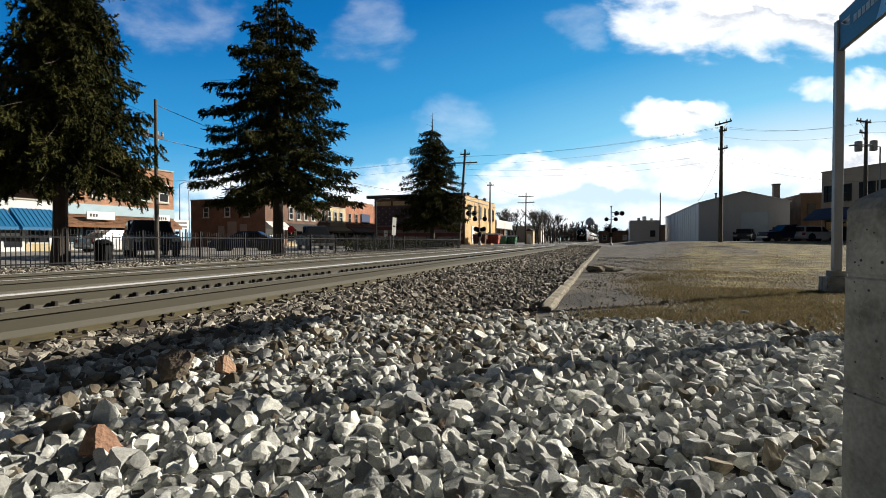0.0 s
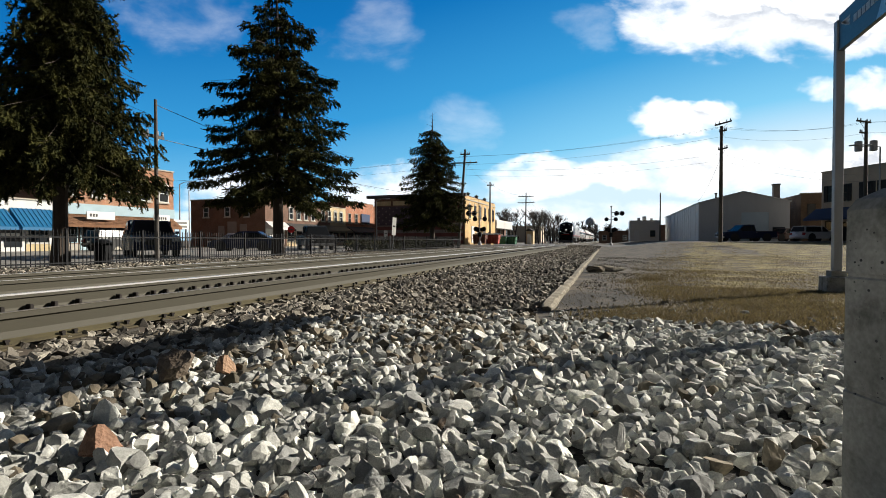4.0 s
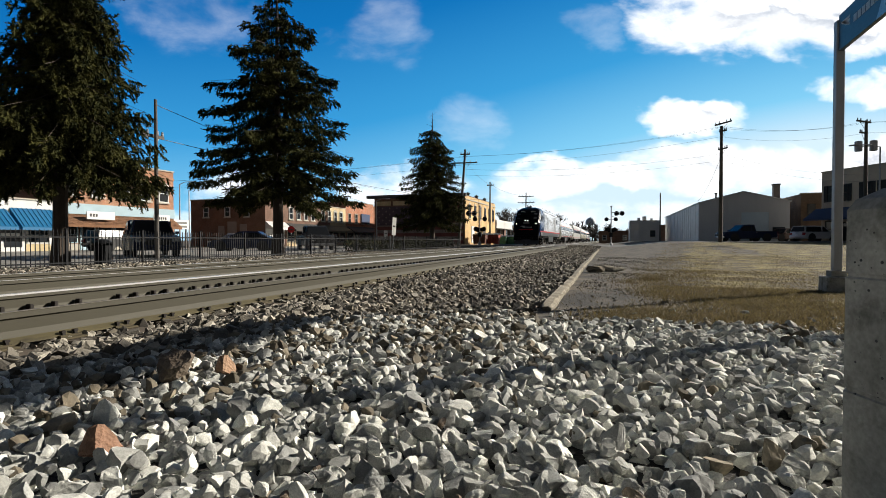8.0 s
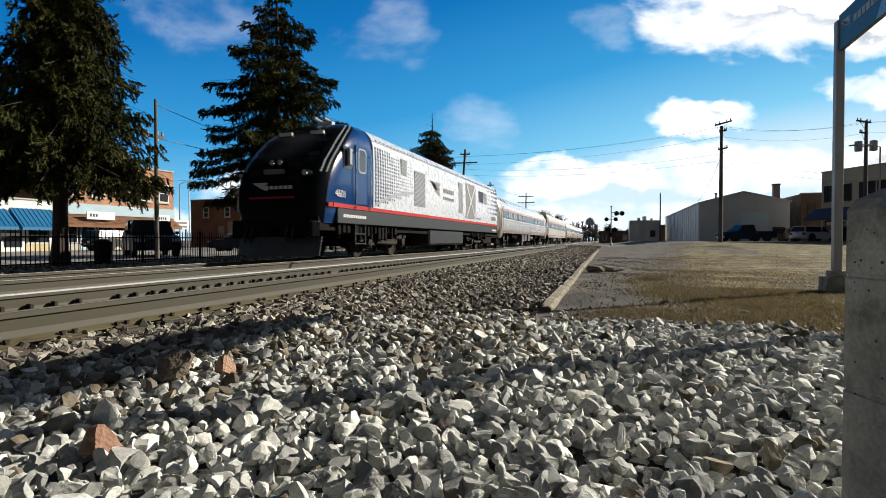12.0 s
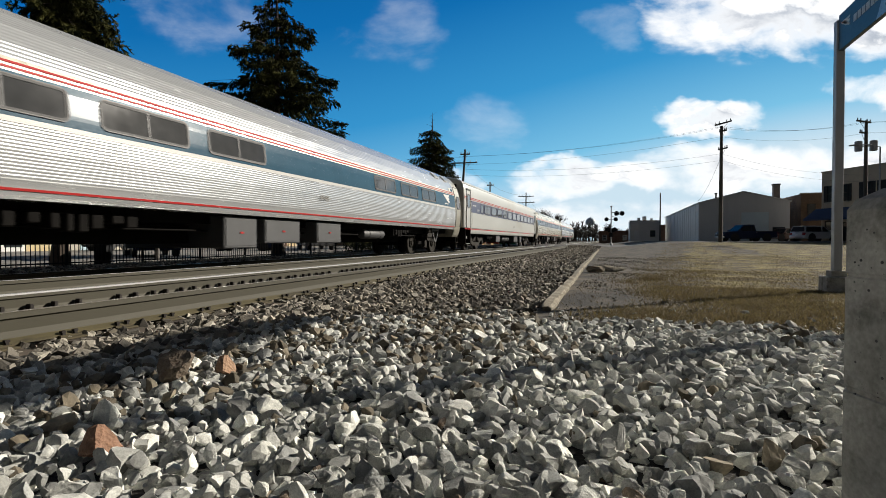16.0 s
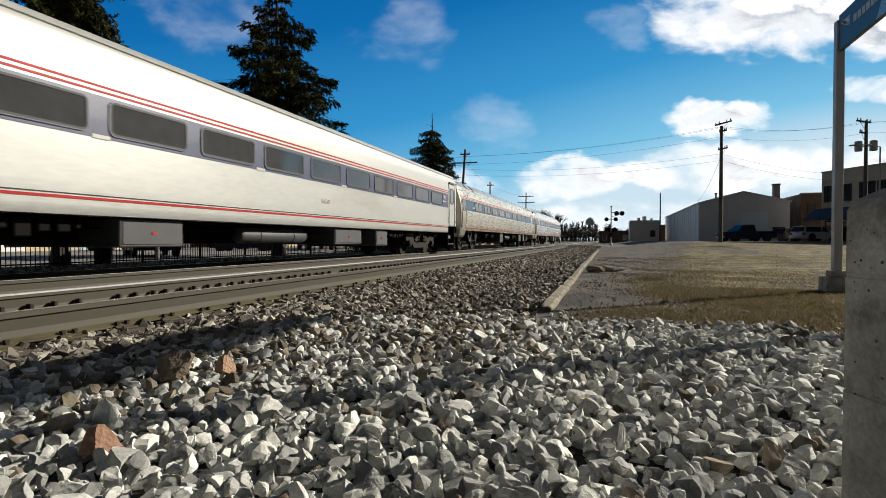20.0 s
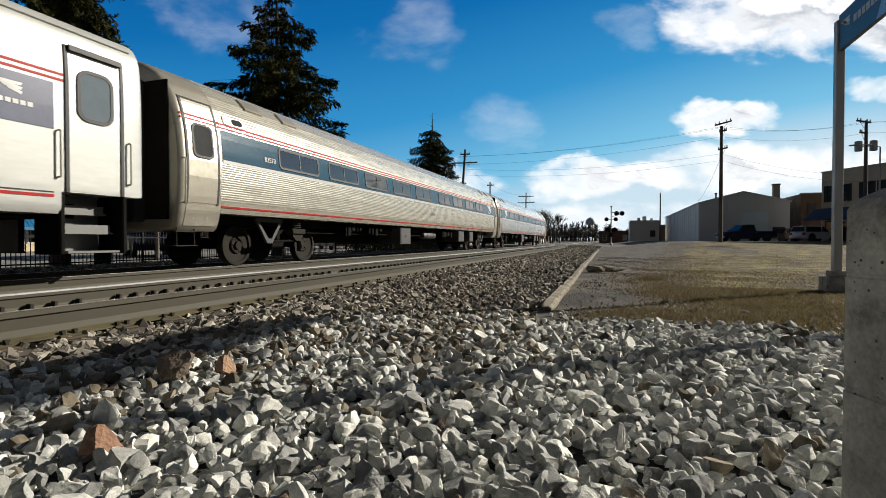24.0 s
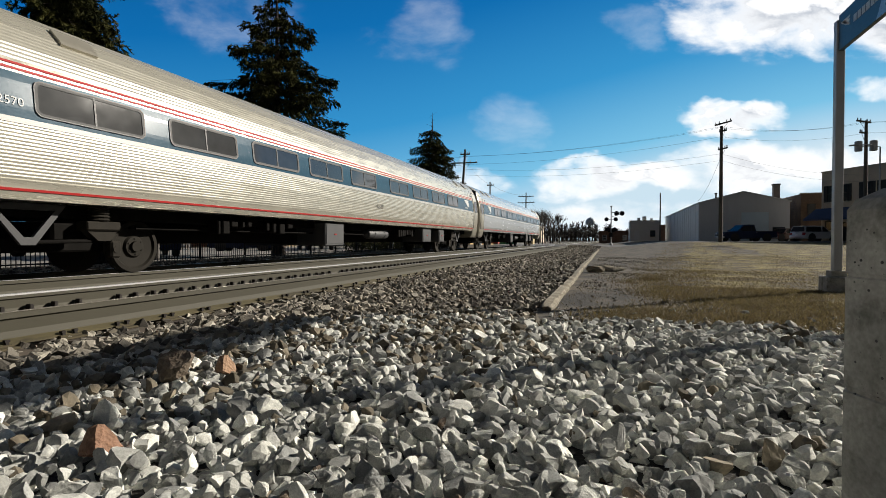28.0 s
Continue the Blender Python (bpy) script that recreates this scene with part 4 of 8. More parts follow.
class Hull:
    """Half cross-section of a vehicle body: x as a function along the outline, from sill to roof."""

    def __init__(self, pts):
        self.p = [Vector((x, z)) for x, z in pts]
        d = [0.0]
        for a, b in zip(self.p, self.p[1:]):
            d.append(d[-1] + (b - a).length)
        self.d = d

    def at(self, s):
        for i in range(len(self.d) - 1):
            if s <= self.d[i + 1] or i == len(self.d) - 2:
                u = (s - self.d[i]) / (self.d[i + 1] - self.d[i])
                return self.p[i].lerp(self.p[i + 1], u), (self.p[i + 1] - self.p[i]).normalized()

    def s_of(self, z):
        for i in range(len(self.p) - 1):
            if self.p[i].y <= z <= self.p[i + 1].y:
                return self.d[i] + (self.d[i + 1] - self.d[i]) * (z - self.p[i].y) / max(1e-6, self.p[i + 1].y - self.p[i].y)
        return self.d[-1]

    def x(self, z):
        return self.at(self.s_of(z))[0].x

    def outline(self, z0=None, z1=None, off=0.0, step=0.08, flutes=()):
        s0 = 0.0 if z0 is None else self.s_of(z0)
        s1 = self.d[-1] if z1 is None else self.s_of(z1)
        out, s = [], s0
        while s < s1 - 1e-6:
            out.append(s)
            p, _ = self.at(s)
            rib = next((w for a, b, w in flutes if a <= p.y <= b), None)
            s += (rib / 8 if rib else step)
        out.append(s1)
        res = []
        for s in out:
            p, t = self.at(s)
            n = Vector((t.y, -t.x))
            rib = next((w for a, b, w in flutes if a <= p.y <= b), None)
            o = off + (0.0035 * (0.5 - 0.5 * math.cos(2 * math.pi * s / rib)) ** 0.8 if rib else 0.0)
            res.append((p.x + n.x * o, p.y + n.y * o))
        return res

    def shell(self, y0, y1, z0=None, flutes=(), step=0.08, ends=True):
        half = self.outline(z0, None, 0.0, step, flutes)
        full = half + [(-a, b) for a, b in half[-2::-1]]
        return Bm().loft([[(a, y, b) for a, b in full] for y in (y0, y1)], caps=ends)

    def strip(self, z0, z1, y0, y1, off, thick=0.006, side=1, step=0.06):
        """A thin band that follows the side."""
        o, i = self.outline(z0, z1, off, step), self.outline(z0, z1, off - thick, step)
        ring = o + i[::-1]
        return Bm().loft([[(side * a, y, b) for a, b in ring] for y in (y0, y1)])

    def frame_at(self, z, y, off, side=1):
        """Places x along the car (as read from outside), y up the side, z outwards."""
        p, t = self.at(self.s_of(z))
        n = Vector((t.y, -t.x))
        c = Vector(((p.x + n.x * off) * side, y, p.y + n.y * off))
        up, outw = Vector((t.x * side, 0, t.y)), Vector((n.x * side, 0, n.y))
        along = up.cross(outw)
        return Matrix((( along.x, up.x, outw.x, c.x), (along.y, up.y, outw.y, c.y), (along.z, up.z, outw.z, c.z), (0, 0, 0, 1)))


def arrow_mark(parent, m, s, material):
    """A swept wing emblem as three plain slashes."""
    b = Bm()
    for k in range(3):
        b.prism([(-0.5 * s + 0.12 * s * k, 0.28 * s - 0.02 * s * k), (0.5 * s, 0.28 * s - 0.17 * s * k), (0.5 * s - 0.05 * s, 0.17 * s - 0.17 * s * k), (-0.25 * s + 0.14 * s * k, 0.12 * s - 0.08 * s * k)], 0.002, m)
    return part("emblem", b, material, parent)


def bars(parent, m, w, h, n, material, name="lettering_bars"):
    b = Bm()
    for k in range(n):
        b.prism([(-w / 2 + w * (k + 0.12) / n, -h / 2), (-w / 2 + w * (k + 0.88) / n, -h / 2), (-w / 2 + w * (k + 0.88) / n, h / 2), (-w / 2 + w * (k + 0.12) / n, h / 2)], 0.002, m)
    return part(name, b, material, parent)


TRAIN, WHEELS = [], []
WHEEL_R = 0.457


def wheelset(parent, y, x=0.755, outside=False):
    """One axle with two wheels; turns as the train rolls."""
    b = Bm()
    for s in (-1, 1):
        b.lathe((s, 0, 0), (s * x, 0, 0), [(-0.085, 0.30), (-0.085, WHEEL_R + 0.028), (-0.06, WHEEL_R + 0.028), (-0.045, WHEEL_R), (0.055, WHEEL_R - 0.008), (0.055, WHEEL_R - 0.07),
                                           (0.02, WHEEL_R - 0.10), (0.005, 0.20), (0.05, 0.17), (0.055, 0.10), (0.10, 0.09), (0.10, 0.03)], 32)
    b.tube((-x, 0, 0), (x, 0, 0), 0.085, n=12)
    for s in (-1, 1):
        for k in range(6):
            a = math.pi * k / 3
            b.lathe((s, 0, 0), (s * (x + 0.045), 0.135 * math.cos(a), 0.135 * math.sin(a)), [(0, 0.018), (0.02, 0.018)], 6)
    w = part("wheelset", b, M_wheel, parent, "steel wheels on an axle", smooth=True, m=pose(0, y, WHEEL_R))
    WHEELS.append((w, y))
    return w


def amfleet_truck(car, yc, flip):
    """Inside-bearing truck: open wheels, pale V brace, air spring."""
    f = -1 if flip else 1
    t = part("truck_frame", Bm().box(-0.58, 0.58, yc - 1.75, yc + 1.75, 0.38, 0.62, bevel=0.03).box(-1.05, 1.05, yc - 0.25, yc + 0.25, 0.55, 0.85, bevel=0.04), M_under, car)
    for s in (-1, 1):
        x = s * 1.16
        m = Matrix.Translation((x - 0.03, yc - 0.65 * f, 0)) @ Matrix(((0, 0, 1, 0), (f, 0, 0, 0), (0, 1, 0, 0), (0, 0, 0, 1)))
        part("v_brace", Bm().ring([(-0.5, 1.08), (0.52, 1.08), (0.10, 0.50), (-0.08, 0.50)], [(-0.36, 0.99), (0.36, 0.99), (0.07, 0.61), (-0.045, 0.61)], 0.06, m), M_box, t, "grey steel V-shaped brace")
        sp = Bm().lathe((0, 0, 1), (x, yc + 0.37 * f, 0.86), [(0.025 * k, 0.13 if k % 2 == 0 else 0.16) for k in range(10)], 14)
        part("spring", sp, M_truck, t)
        part("spring_seat", Bm().box(x - 0.13, x + 0.13, yc + 0.10 * f, yc + 0.65 * f, 0.72, 0.86, bevel=0.02).prism([(0.48, 0.72), (0.98, 0.72), (0.86, 0.56), (0.66, 0.56)], 0.16, m=Matrix.Translation((x - 0.08, yc - 0.35 * f, 0)) @ Matrix(((0, 0, 1, 0), (f, 0, 0, 0), (0, 1, 0, 0), (0, 0, 0, 1)))), M_truck, t)
        part("traction_rod", Bm().tube((x, yc - 0.65 * f, 0.54), (x, yc + 0.45 * f, 0.56), 0.03), M_under, t)
        part("brake_caliper", Bm().box(x - 0.10, x + 0.04, yc + 0.55 * f, yc + 0.73 * f, 0.28, 0.56, bevel=0.03).tube((x + 0.05, yc + 0.64 * f, 0.42), (x - 0.1, yc + 0.64 * f, 0.42), 0.06), M_truck, t)
    wheelset(car, yc - 1.29)
    wheelset(car, yc + 1.29)


def horizon_truck(car, yc):
    """Outside-frame truck with curved cast side frames."""
    t = part("truck_frame", Bm().box(-0.9, 0.9, yc - 0.3, yc + 0.3, 0.45, 0.75, bevel=0.04), M_under, car)
    for s in (-1, 1):
        x = s * 1.06
        m = Matrix.Translation((x - 0.05, yc, 0)) @ Matrix(((0, 0, 1, 0), (1, 0, 0, 0), (0, 1, 0, 0), (0, 0, 0, 1)))
        out = [(-1.62, 0.62), (-1.5, 0.78), (-0.95, 0.80), (-0.65, 0.48), (0.65, 0.48), (0.95, 0.80), (1.5, 0.78), (1.62, 0.62), (1.45, 0.52), (1.05, 0.52), (0.75, 0.26), (-0.75, 0.26), (-1.05, 0.52), (-1.45, 0.52)]
        part("side_frame", Bm().prism(out, 0.10, m), M_truck, t, "cast steel side frame")
        for yy in (-1.29, 1.29):
            b = Bm()
            b.box(x - 0.08, x + 0.1, yc + yy - 0.14, yc + yy + 0.14, 0.30, 0.58, bevel=0.03)
            b.lathe((s, 0, 0), (x, yc + yy, 0.457), [(0, 0.12), (0.13, 0.12), (0.15, 0.05)], 12)
            part("axle_box", b, M_truck, t)
        for yy in (-0.35, 0.35):
            part("spring", Bm().lathe((0, 0, 1), (x, yc + yy, 0.5), [(0.03 * k, 0.10 if k % 2 == 0 else 0.13) for k in range(12)], 12), M_truck, t)
        part("bolster_arm", Bm().prism([(-0.2, 0.95), (0.2, 0.95), (0.75, 0.6), (0.6, 0.5), (0.0, 0.8), (-0.6, 0.5), (-0.75, 0.6)], 0.06, Matrix.Translation((0.08 * s, 0, 0)) @ m), M_truck, t)
    wheelset(car, yc - 1.29)
    wheelset(car, yc + 1.29)


def underfloor(car, items):
    """items: kind, start and end along the car, bottom and top."""
    for kind, y0, y1, z0, z1 in items:
        if kind == "tank":
            for s in (-1, 1):
                b = Bm()
                b.lathe((0, 1, 0), (s * 1.0, y0, (z0 + z1) / 2), [(0, 0.05), (0.04, (z1 - z0) * 0.42), (0.1, (z1 - z0) / 2), (y1 - y0 - 0.1, (z1 - z0) / 2), (y1 - y0 - 0.04, (z1 - z0) * 0.42), (y1 - y0, 0.05)], 18)
                for u in (0.25, 0.75):
                    b.lathe((0, 1, 0), (s * 1.0, y0 + (y1 - y0) * u, (z0 + z1) / 2), [(0, (z1 - z0) / 2 + 0.012), (0.04, (z1 - z0) / 2 + 0.012)], 18)
                part("air_tank", b, M_box, car, "grey cylindrical air tank", smooth=True)
        elif kind == "box":
            e = part("equipment_box", Bm().box(-1.36, 1.36, y0, y1, z0, z1, bevel=0.02), M_box, car, "grey underfloor equipment box")
            for s in (-1, 1):
                part("box_lid", Bm().box(s * 1.36, s * 1.375, y0 + 0.05, y1 - 0.05, z0 + 0.05, z1 - 0.05, bevel=0.004), M_box, e)
                part("latch", Bm().box(s * 1.375, s * 1.39, (y0 + y1) / 2 - 0.05, (y0 + y1) / 2 + 0.05, (z0 + z1) / 2 - 0.02, (z0 + z1) / 2 + 0.02), M_red, e)
        elif kind == "valve":
            r = random.Random(int(y0 * 100))
            for s in (-1, 1):
                b = Bm()
                yy = y0
                while yy < y1:
                    w = r.uniform(0.08, 0.22)
                    hgt = r.uniform(0.12, 0.30)
                    b.box(s * 1.0, s * 1.25, yy, yy + w, z1 - hgt, z1, bevel=0.02)
                    b.tube((s * 1.1, yy + w / 2, z1), (s * 1.1, yy + w / 2, z1 + 0.15), 0.02)
                    yy += w + r.uniform(0.03, 0.15)
                b.tube((s * 1.15, y0, z1 - 0.05), (s * 1.15, y1, z1 - 0.08), 0.015)
                part("brake_valve_rack", b, M_under, car)
    part("underframe", Bm().box(-1.02, 1.02, 0.6, 25.0, 0.90, 1.12), M_under, car)
    part("centre_sill", Bm().box(-0.45, 0.45, 5.0, 20.6, 0.5, 0.856), M_under, car)
    b = Bm()
    for x in (-0.95, -0.8, 0.8, 0.95):
        b.tube((x, 4.6, 0.82 - 0.05 * abs(x)), (x, 21.0, 0.80 - 0.05 * abs(x)), 0.022, n=6)
    part("brake_pipes", b, M_under, car)


def couplers(car, L):
    for y, d in ((-0.15, -1), (L - 0.1, 1)):
        part("coupler", Bm().box(-0.12, 0.12, min(y, y + d * 0.28), max(y, y + d * 0.28), 0.72, 0.98, bevel=0.04), M_under, car)


AM = Hull([(1.47, 1.10), (1.505, 1.18), (1.537, 1.40), (1.558, 1.75), (1.558, 2.05), (1.543, 2.30), (1.51, 2.60), (1.455, 2.85), (1.36, 3.14), (1.20, 3.42), (0.97, 3.65), (0.66, 3.83), (0.33, 3.94), (0.0, 3.97)])
AM_END = Hull([(1.34, 0.74), (1.42, 0.82), (1.50, 1.10)] + [(a, b) for a, b in ((1.535, 1.40), (1.56, 1.75), (1.56, 2.05), (1.545, 2.30), (1.512, 2.60), (1.457, 2.85), (1.362, 3.14), (1.202, 3.42), (0.97, 3.65), (0.66, 3.83), (0.33, 3.94), (0.0, 3.97))])
FLUTES = ((1.28, 2.07, 0.047), (2.94, 3.90, 0.062))


def window(car, hull, y0, y1, zc, h, split, frame_mat, r=0.09):
    for s in (-1, 1):
        w = y1 - y0
        m = hull.frame_at(zc, (y0 + y1) / 2, 0.004, s)
        win = part("window", Bm().ring(rounded(w + 0.03, h + 0.03, r + 0.015, 5), rounded(w, h, r, 5), 0.018, m), frame_mat, car, "rounded metal window frame")
        part("gasket", Bm().ring(rounded(w + 0.01, h + 0.01, r, 5), rounded(w - 0.07, h - 0.07, r - 0.03, 5), 0.016, m), M_gasket, win)
        part("pane", Bm().prism(rounded(w - 0.04, h - 0.04, r - 0.02, 5), 0.007, m), M_glass, win, "dark tinted glass")
        if split:
            part("mullion", Bm().prism([(-0.014, -h / 2 + 0.01), (0.014, -h / 2 + 0.01), (0.014, h / 2 - 0.01), (-0.014, h / 2 - 0.01)], 0.016, m), frame_mat, win)


def amfleet(label, windows, number, small, offset, gear, mirror=False, logo_y=23.4, shell=None):
    car = thing("passenger_car", label, "train car", group="cars of the train")
    L = 25.7
    part("body_shell", AM.shell(0.86, 24.74, flutes=FLUTES), shell or M_stainless, car, "fluted stainless steel shell", smooth=True)
    for k, (y0, y1) in enumerate(((-0.12, 0.88), (24.72, 25.72))):
        rings = []
        half = AM_END.outline(step=0.08)
        full = half + [(-a, b) for a, b in half[-2::-1]]
        lip = y0 if k == 0 else y1
        inn = 0.10 if k == 0 else -0.10
        for y, sc in ((lip, 0.955), (lip + inn * 0.35, 0.985), (lip + inn, 1.0), (y1 if k == 0 else y0, 1.0)):
            rings.append([(a * sc, y, 2.2 + (b - 2.2) * sc) for a, b in full])
        end = part("vestibule_end", Bm().loft(rings), M_stain_flat, car, "smooth stainless vestibule end", smooth=True)
        part("end_wall", Bm().box(-1.30, 1.30, min(lip, lip - inn * 0.3), max(lip, lip - inn * 0.3), 0.95, 3.45, bevel=0.05), M_under, end)
        part("diaphragm", Bm().ring(rounded(1.5, 2.6, 0.12, 3, 0, 2.2), rounded(0.95, 2.2, 0.1, 3, 0, 2.15), 0.26, Matrix.Translation((0, lip + (0.02 if k == 0 else -0.02), 0)) @ Matrix(((1, 0, 0, 0), (0, 0, -1 if k == 0 else 1, 0), (0, 1, 0, 0), (0, 0, 0, 1)))), M_gasket, end, "black rubber gangway bellows")
        d0, d1 = (0.06, 0.76) if k == 0 else (24.84, 25.54)
        for s in (-1, 1):
            door = part("door", AM_END.strip(1.27, 3.16, d0, d1, 0.012, 0.02, s), M_stain_flat, car, "stainless steel side door")
            part("door_seal", AM_END.strip(1.24, 3.20, d0 - 0.05, d0, 0.016, 0.02, s), M_gasket, door)
            part("door_seal", AM_END.strip(1.24, 3.20, d1, d1 + 0.05, 0.016, 0.02, s), M_gasket, door)
            part("door_seal", AM_END.strip(3.16, 3.20, d0, d1, 0.016, 0.02, s), M_gasket, door)
            m = AM_END.frame_at(2.42, (d0 + d1) / 2, 0.014, s)
            part("door_window", Bm().prism(rounded(0.42, 0.56, 0.09, 5), 0.006, m), M_glass, door)
            part("window_gasket", Bm().ring(rounded(0.50, 0.64, 0.12, 5), rounded(0.42, 0.56, 0.09, 5), 0.012, m), M_gasket, door)
            part("trap_panel", AM_END.strip(0.84, 1.22, d0 - 0.02, d1 + 0.02, 0.008, 0.012, s), M_stain_flat, car)
            ye = -0.05 if k == 0 else 25.64
            part("grab_iron", Bm().tube((s * 1.60, ye, 1.25), (s * 1.61, ye, 2.05), 0.014).tube((s * 1.52, ye, 1.25), (s * 1.60, ye, 1.25), 0.014).tube((s * 1.53, ye, 2.05), (s * 1.61, ye, 2.05), 0.014), M_stain_flat, car)
            st = Bm()
            for z in (0.46, 0.72):
                st.box(s * 1.10, s * 1.42, ye - 0.04, ye + 0.44 if k == 0 else ye + 0.04, z, z + 0.02) if k == 0 else st.box(s * 1.10, s * 1.42, ye - 0.44, ye + 0.04, z, z + 0.02)
            for yy in (ye, ye + (0.4 if k == 0 else -0.4)):
                st.tube((s * 1.38, yy, 0.46), (s * 1.38, yy, 0.80), 0.012)
            part("stirrup_step", st, M_truck, car)
        # rounded vents at the eaves
        for s in (-1, 1):
            for yy in ((1.9, 3.2) if k == 0 else (22.6, 23.9)):
                part("roof_vent", AM.strip(3.38, 3.62, yy, yy + 0.55, 0.045, 0.06, s), M_stain_flat, car)
        for s in (-1, 1):
            yv = 1.35 if k == 0 else 24.35
            m = AM.frame_at(2.98, yv, 0.012, s)
            pl = part("marker_panel", Bm().prism(rounded(0.62, 0.20, 0.03, 3), 0.008, m), M_stain_flat, car)
            part("marker_window", Bm().prism(rounded(0.30, 0.13, 0.06, 5), 0.006, m @ Matrix.Translation((0.08, 0, 0.008))), M_glass, pl)
    for s in (-1, 1):
        part("window_band", AM.strip(2.15, 2.74, 0.90, 24.70, 0.008, 0.012, s), M_band, car, "blue painted window band")
        part("white_line", AM.strip(2.075, 2.15, 0.90, 24.70, 0.014, 0.014, s), M_whiteline, car)
        part("white_line", AM.strip(2.74, 2.93, 0.90, 24.70, 0.006, 0.012, s), M_stain_flat, car)
        part("red_line", AM.strip(2.775, 2.806, -0.05, 24.70, 0.016, 0.014, s), M_red, car)
        part("red_line", AM.strip(2.848, 2.879, -0.05, 24.70, 0.016, 0.014, s), M_red, car)
        part("red_line", AM.strip(1.212, 1.246, 0.9, 24.70, 0.014, 0.014, s), M_red, car, "red sill stripe")
    for y0 in windows:
        window(car, AM, y0, y0 + 1.62, 2.455, 0.46, True, M_wframe)
    s = 1
    lettering("car_number", number, 0.155, M_text, car, AM.frame_at(2.30, windows[0] - 0.33 if not mirror else windows[-1] + 2.1, 0.014, s))
    lettering("side_number", small, 0.2, M_grey_text, car, AM.frame_at(1.62, 13.0, 0.016, s))
    arrow_mark(car, AM.frame_at(2.45, logo_y, 0.014, s), 0.85, M_text)
    bars(car, AM.frame_at(2.27, logo_y - 0.05, 0.014, s), 0.5, 0.06, 5, M_text)
    amfleet_truck(car, 3.42, False)
    amfleet_truck(car, 22.2, True)
    underfloor(car, gear)
    part("sill_edge", AM.strip(1.10, 1.14, 0.9, 24.7, 0.004, 0.01, 1), M_stain_flat, car)
    couplers(car, L)
    TRAIN.append((car, offset))
    return car


HZ = Hull([(1.47, 0.94), (1.50, 0.98), (1.51, 1.22), (1.515, 1.30), (1.52, 2.4), (1.515, 2.95), (1.495, 3.28), (1.45, 3.52), (1.33, 3.70), (1.05, 3.82), (0.6, 3.91), (0.0, 3.95)])


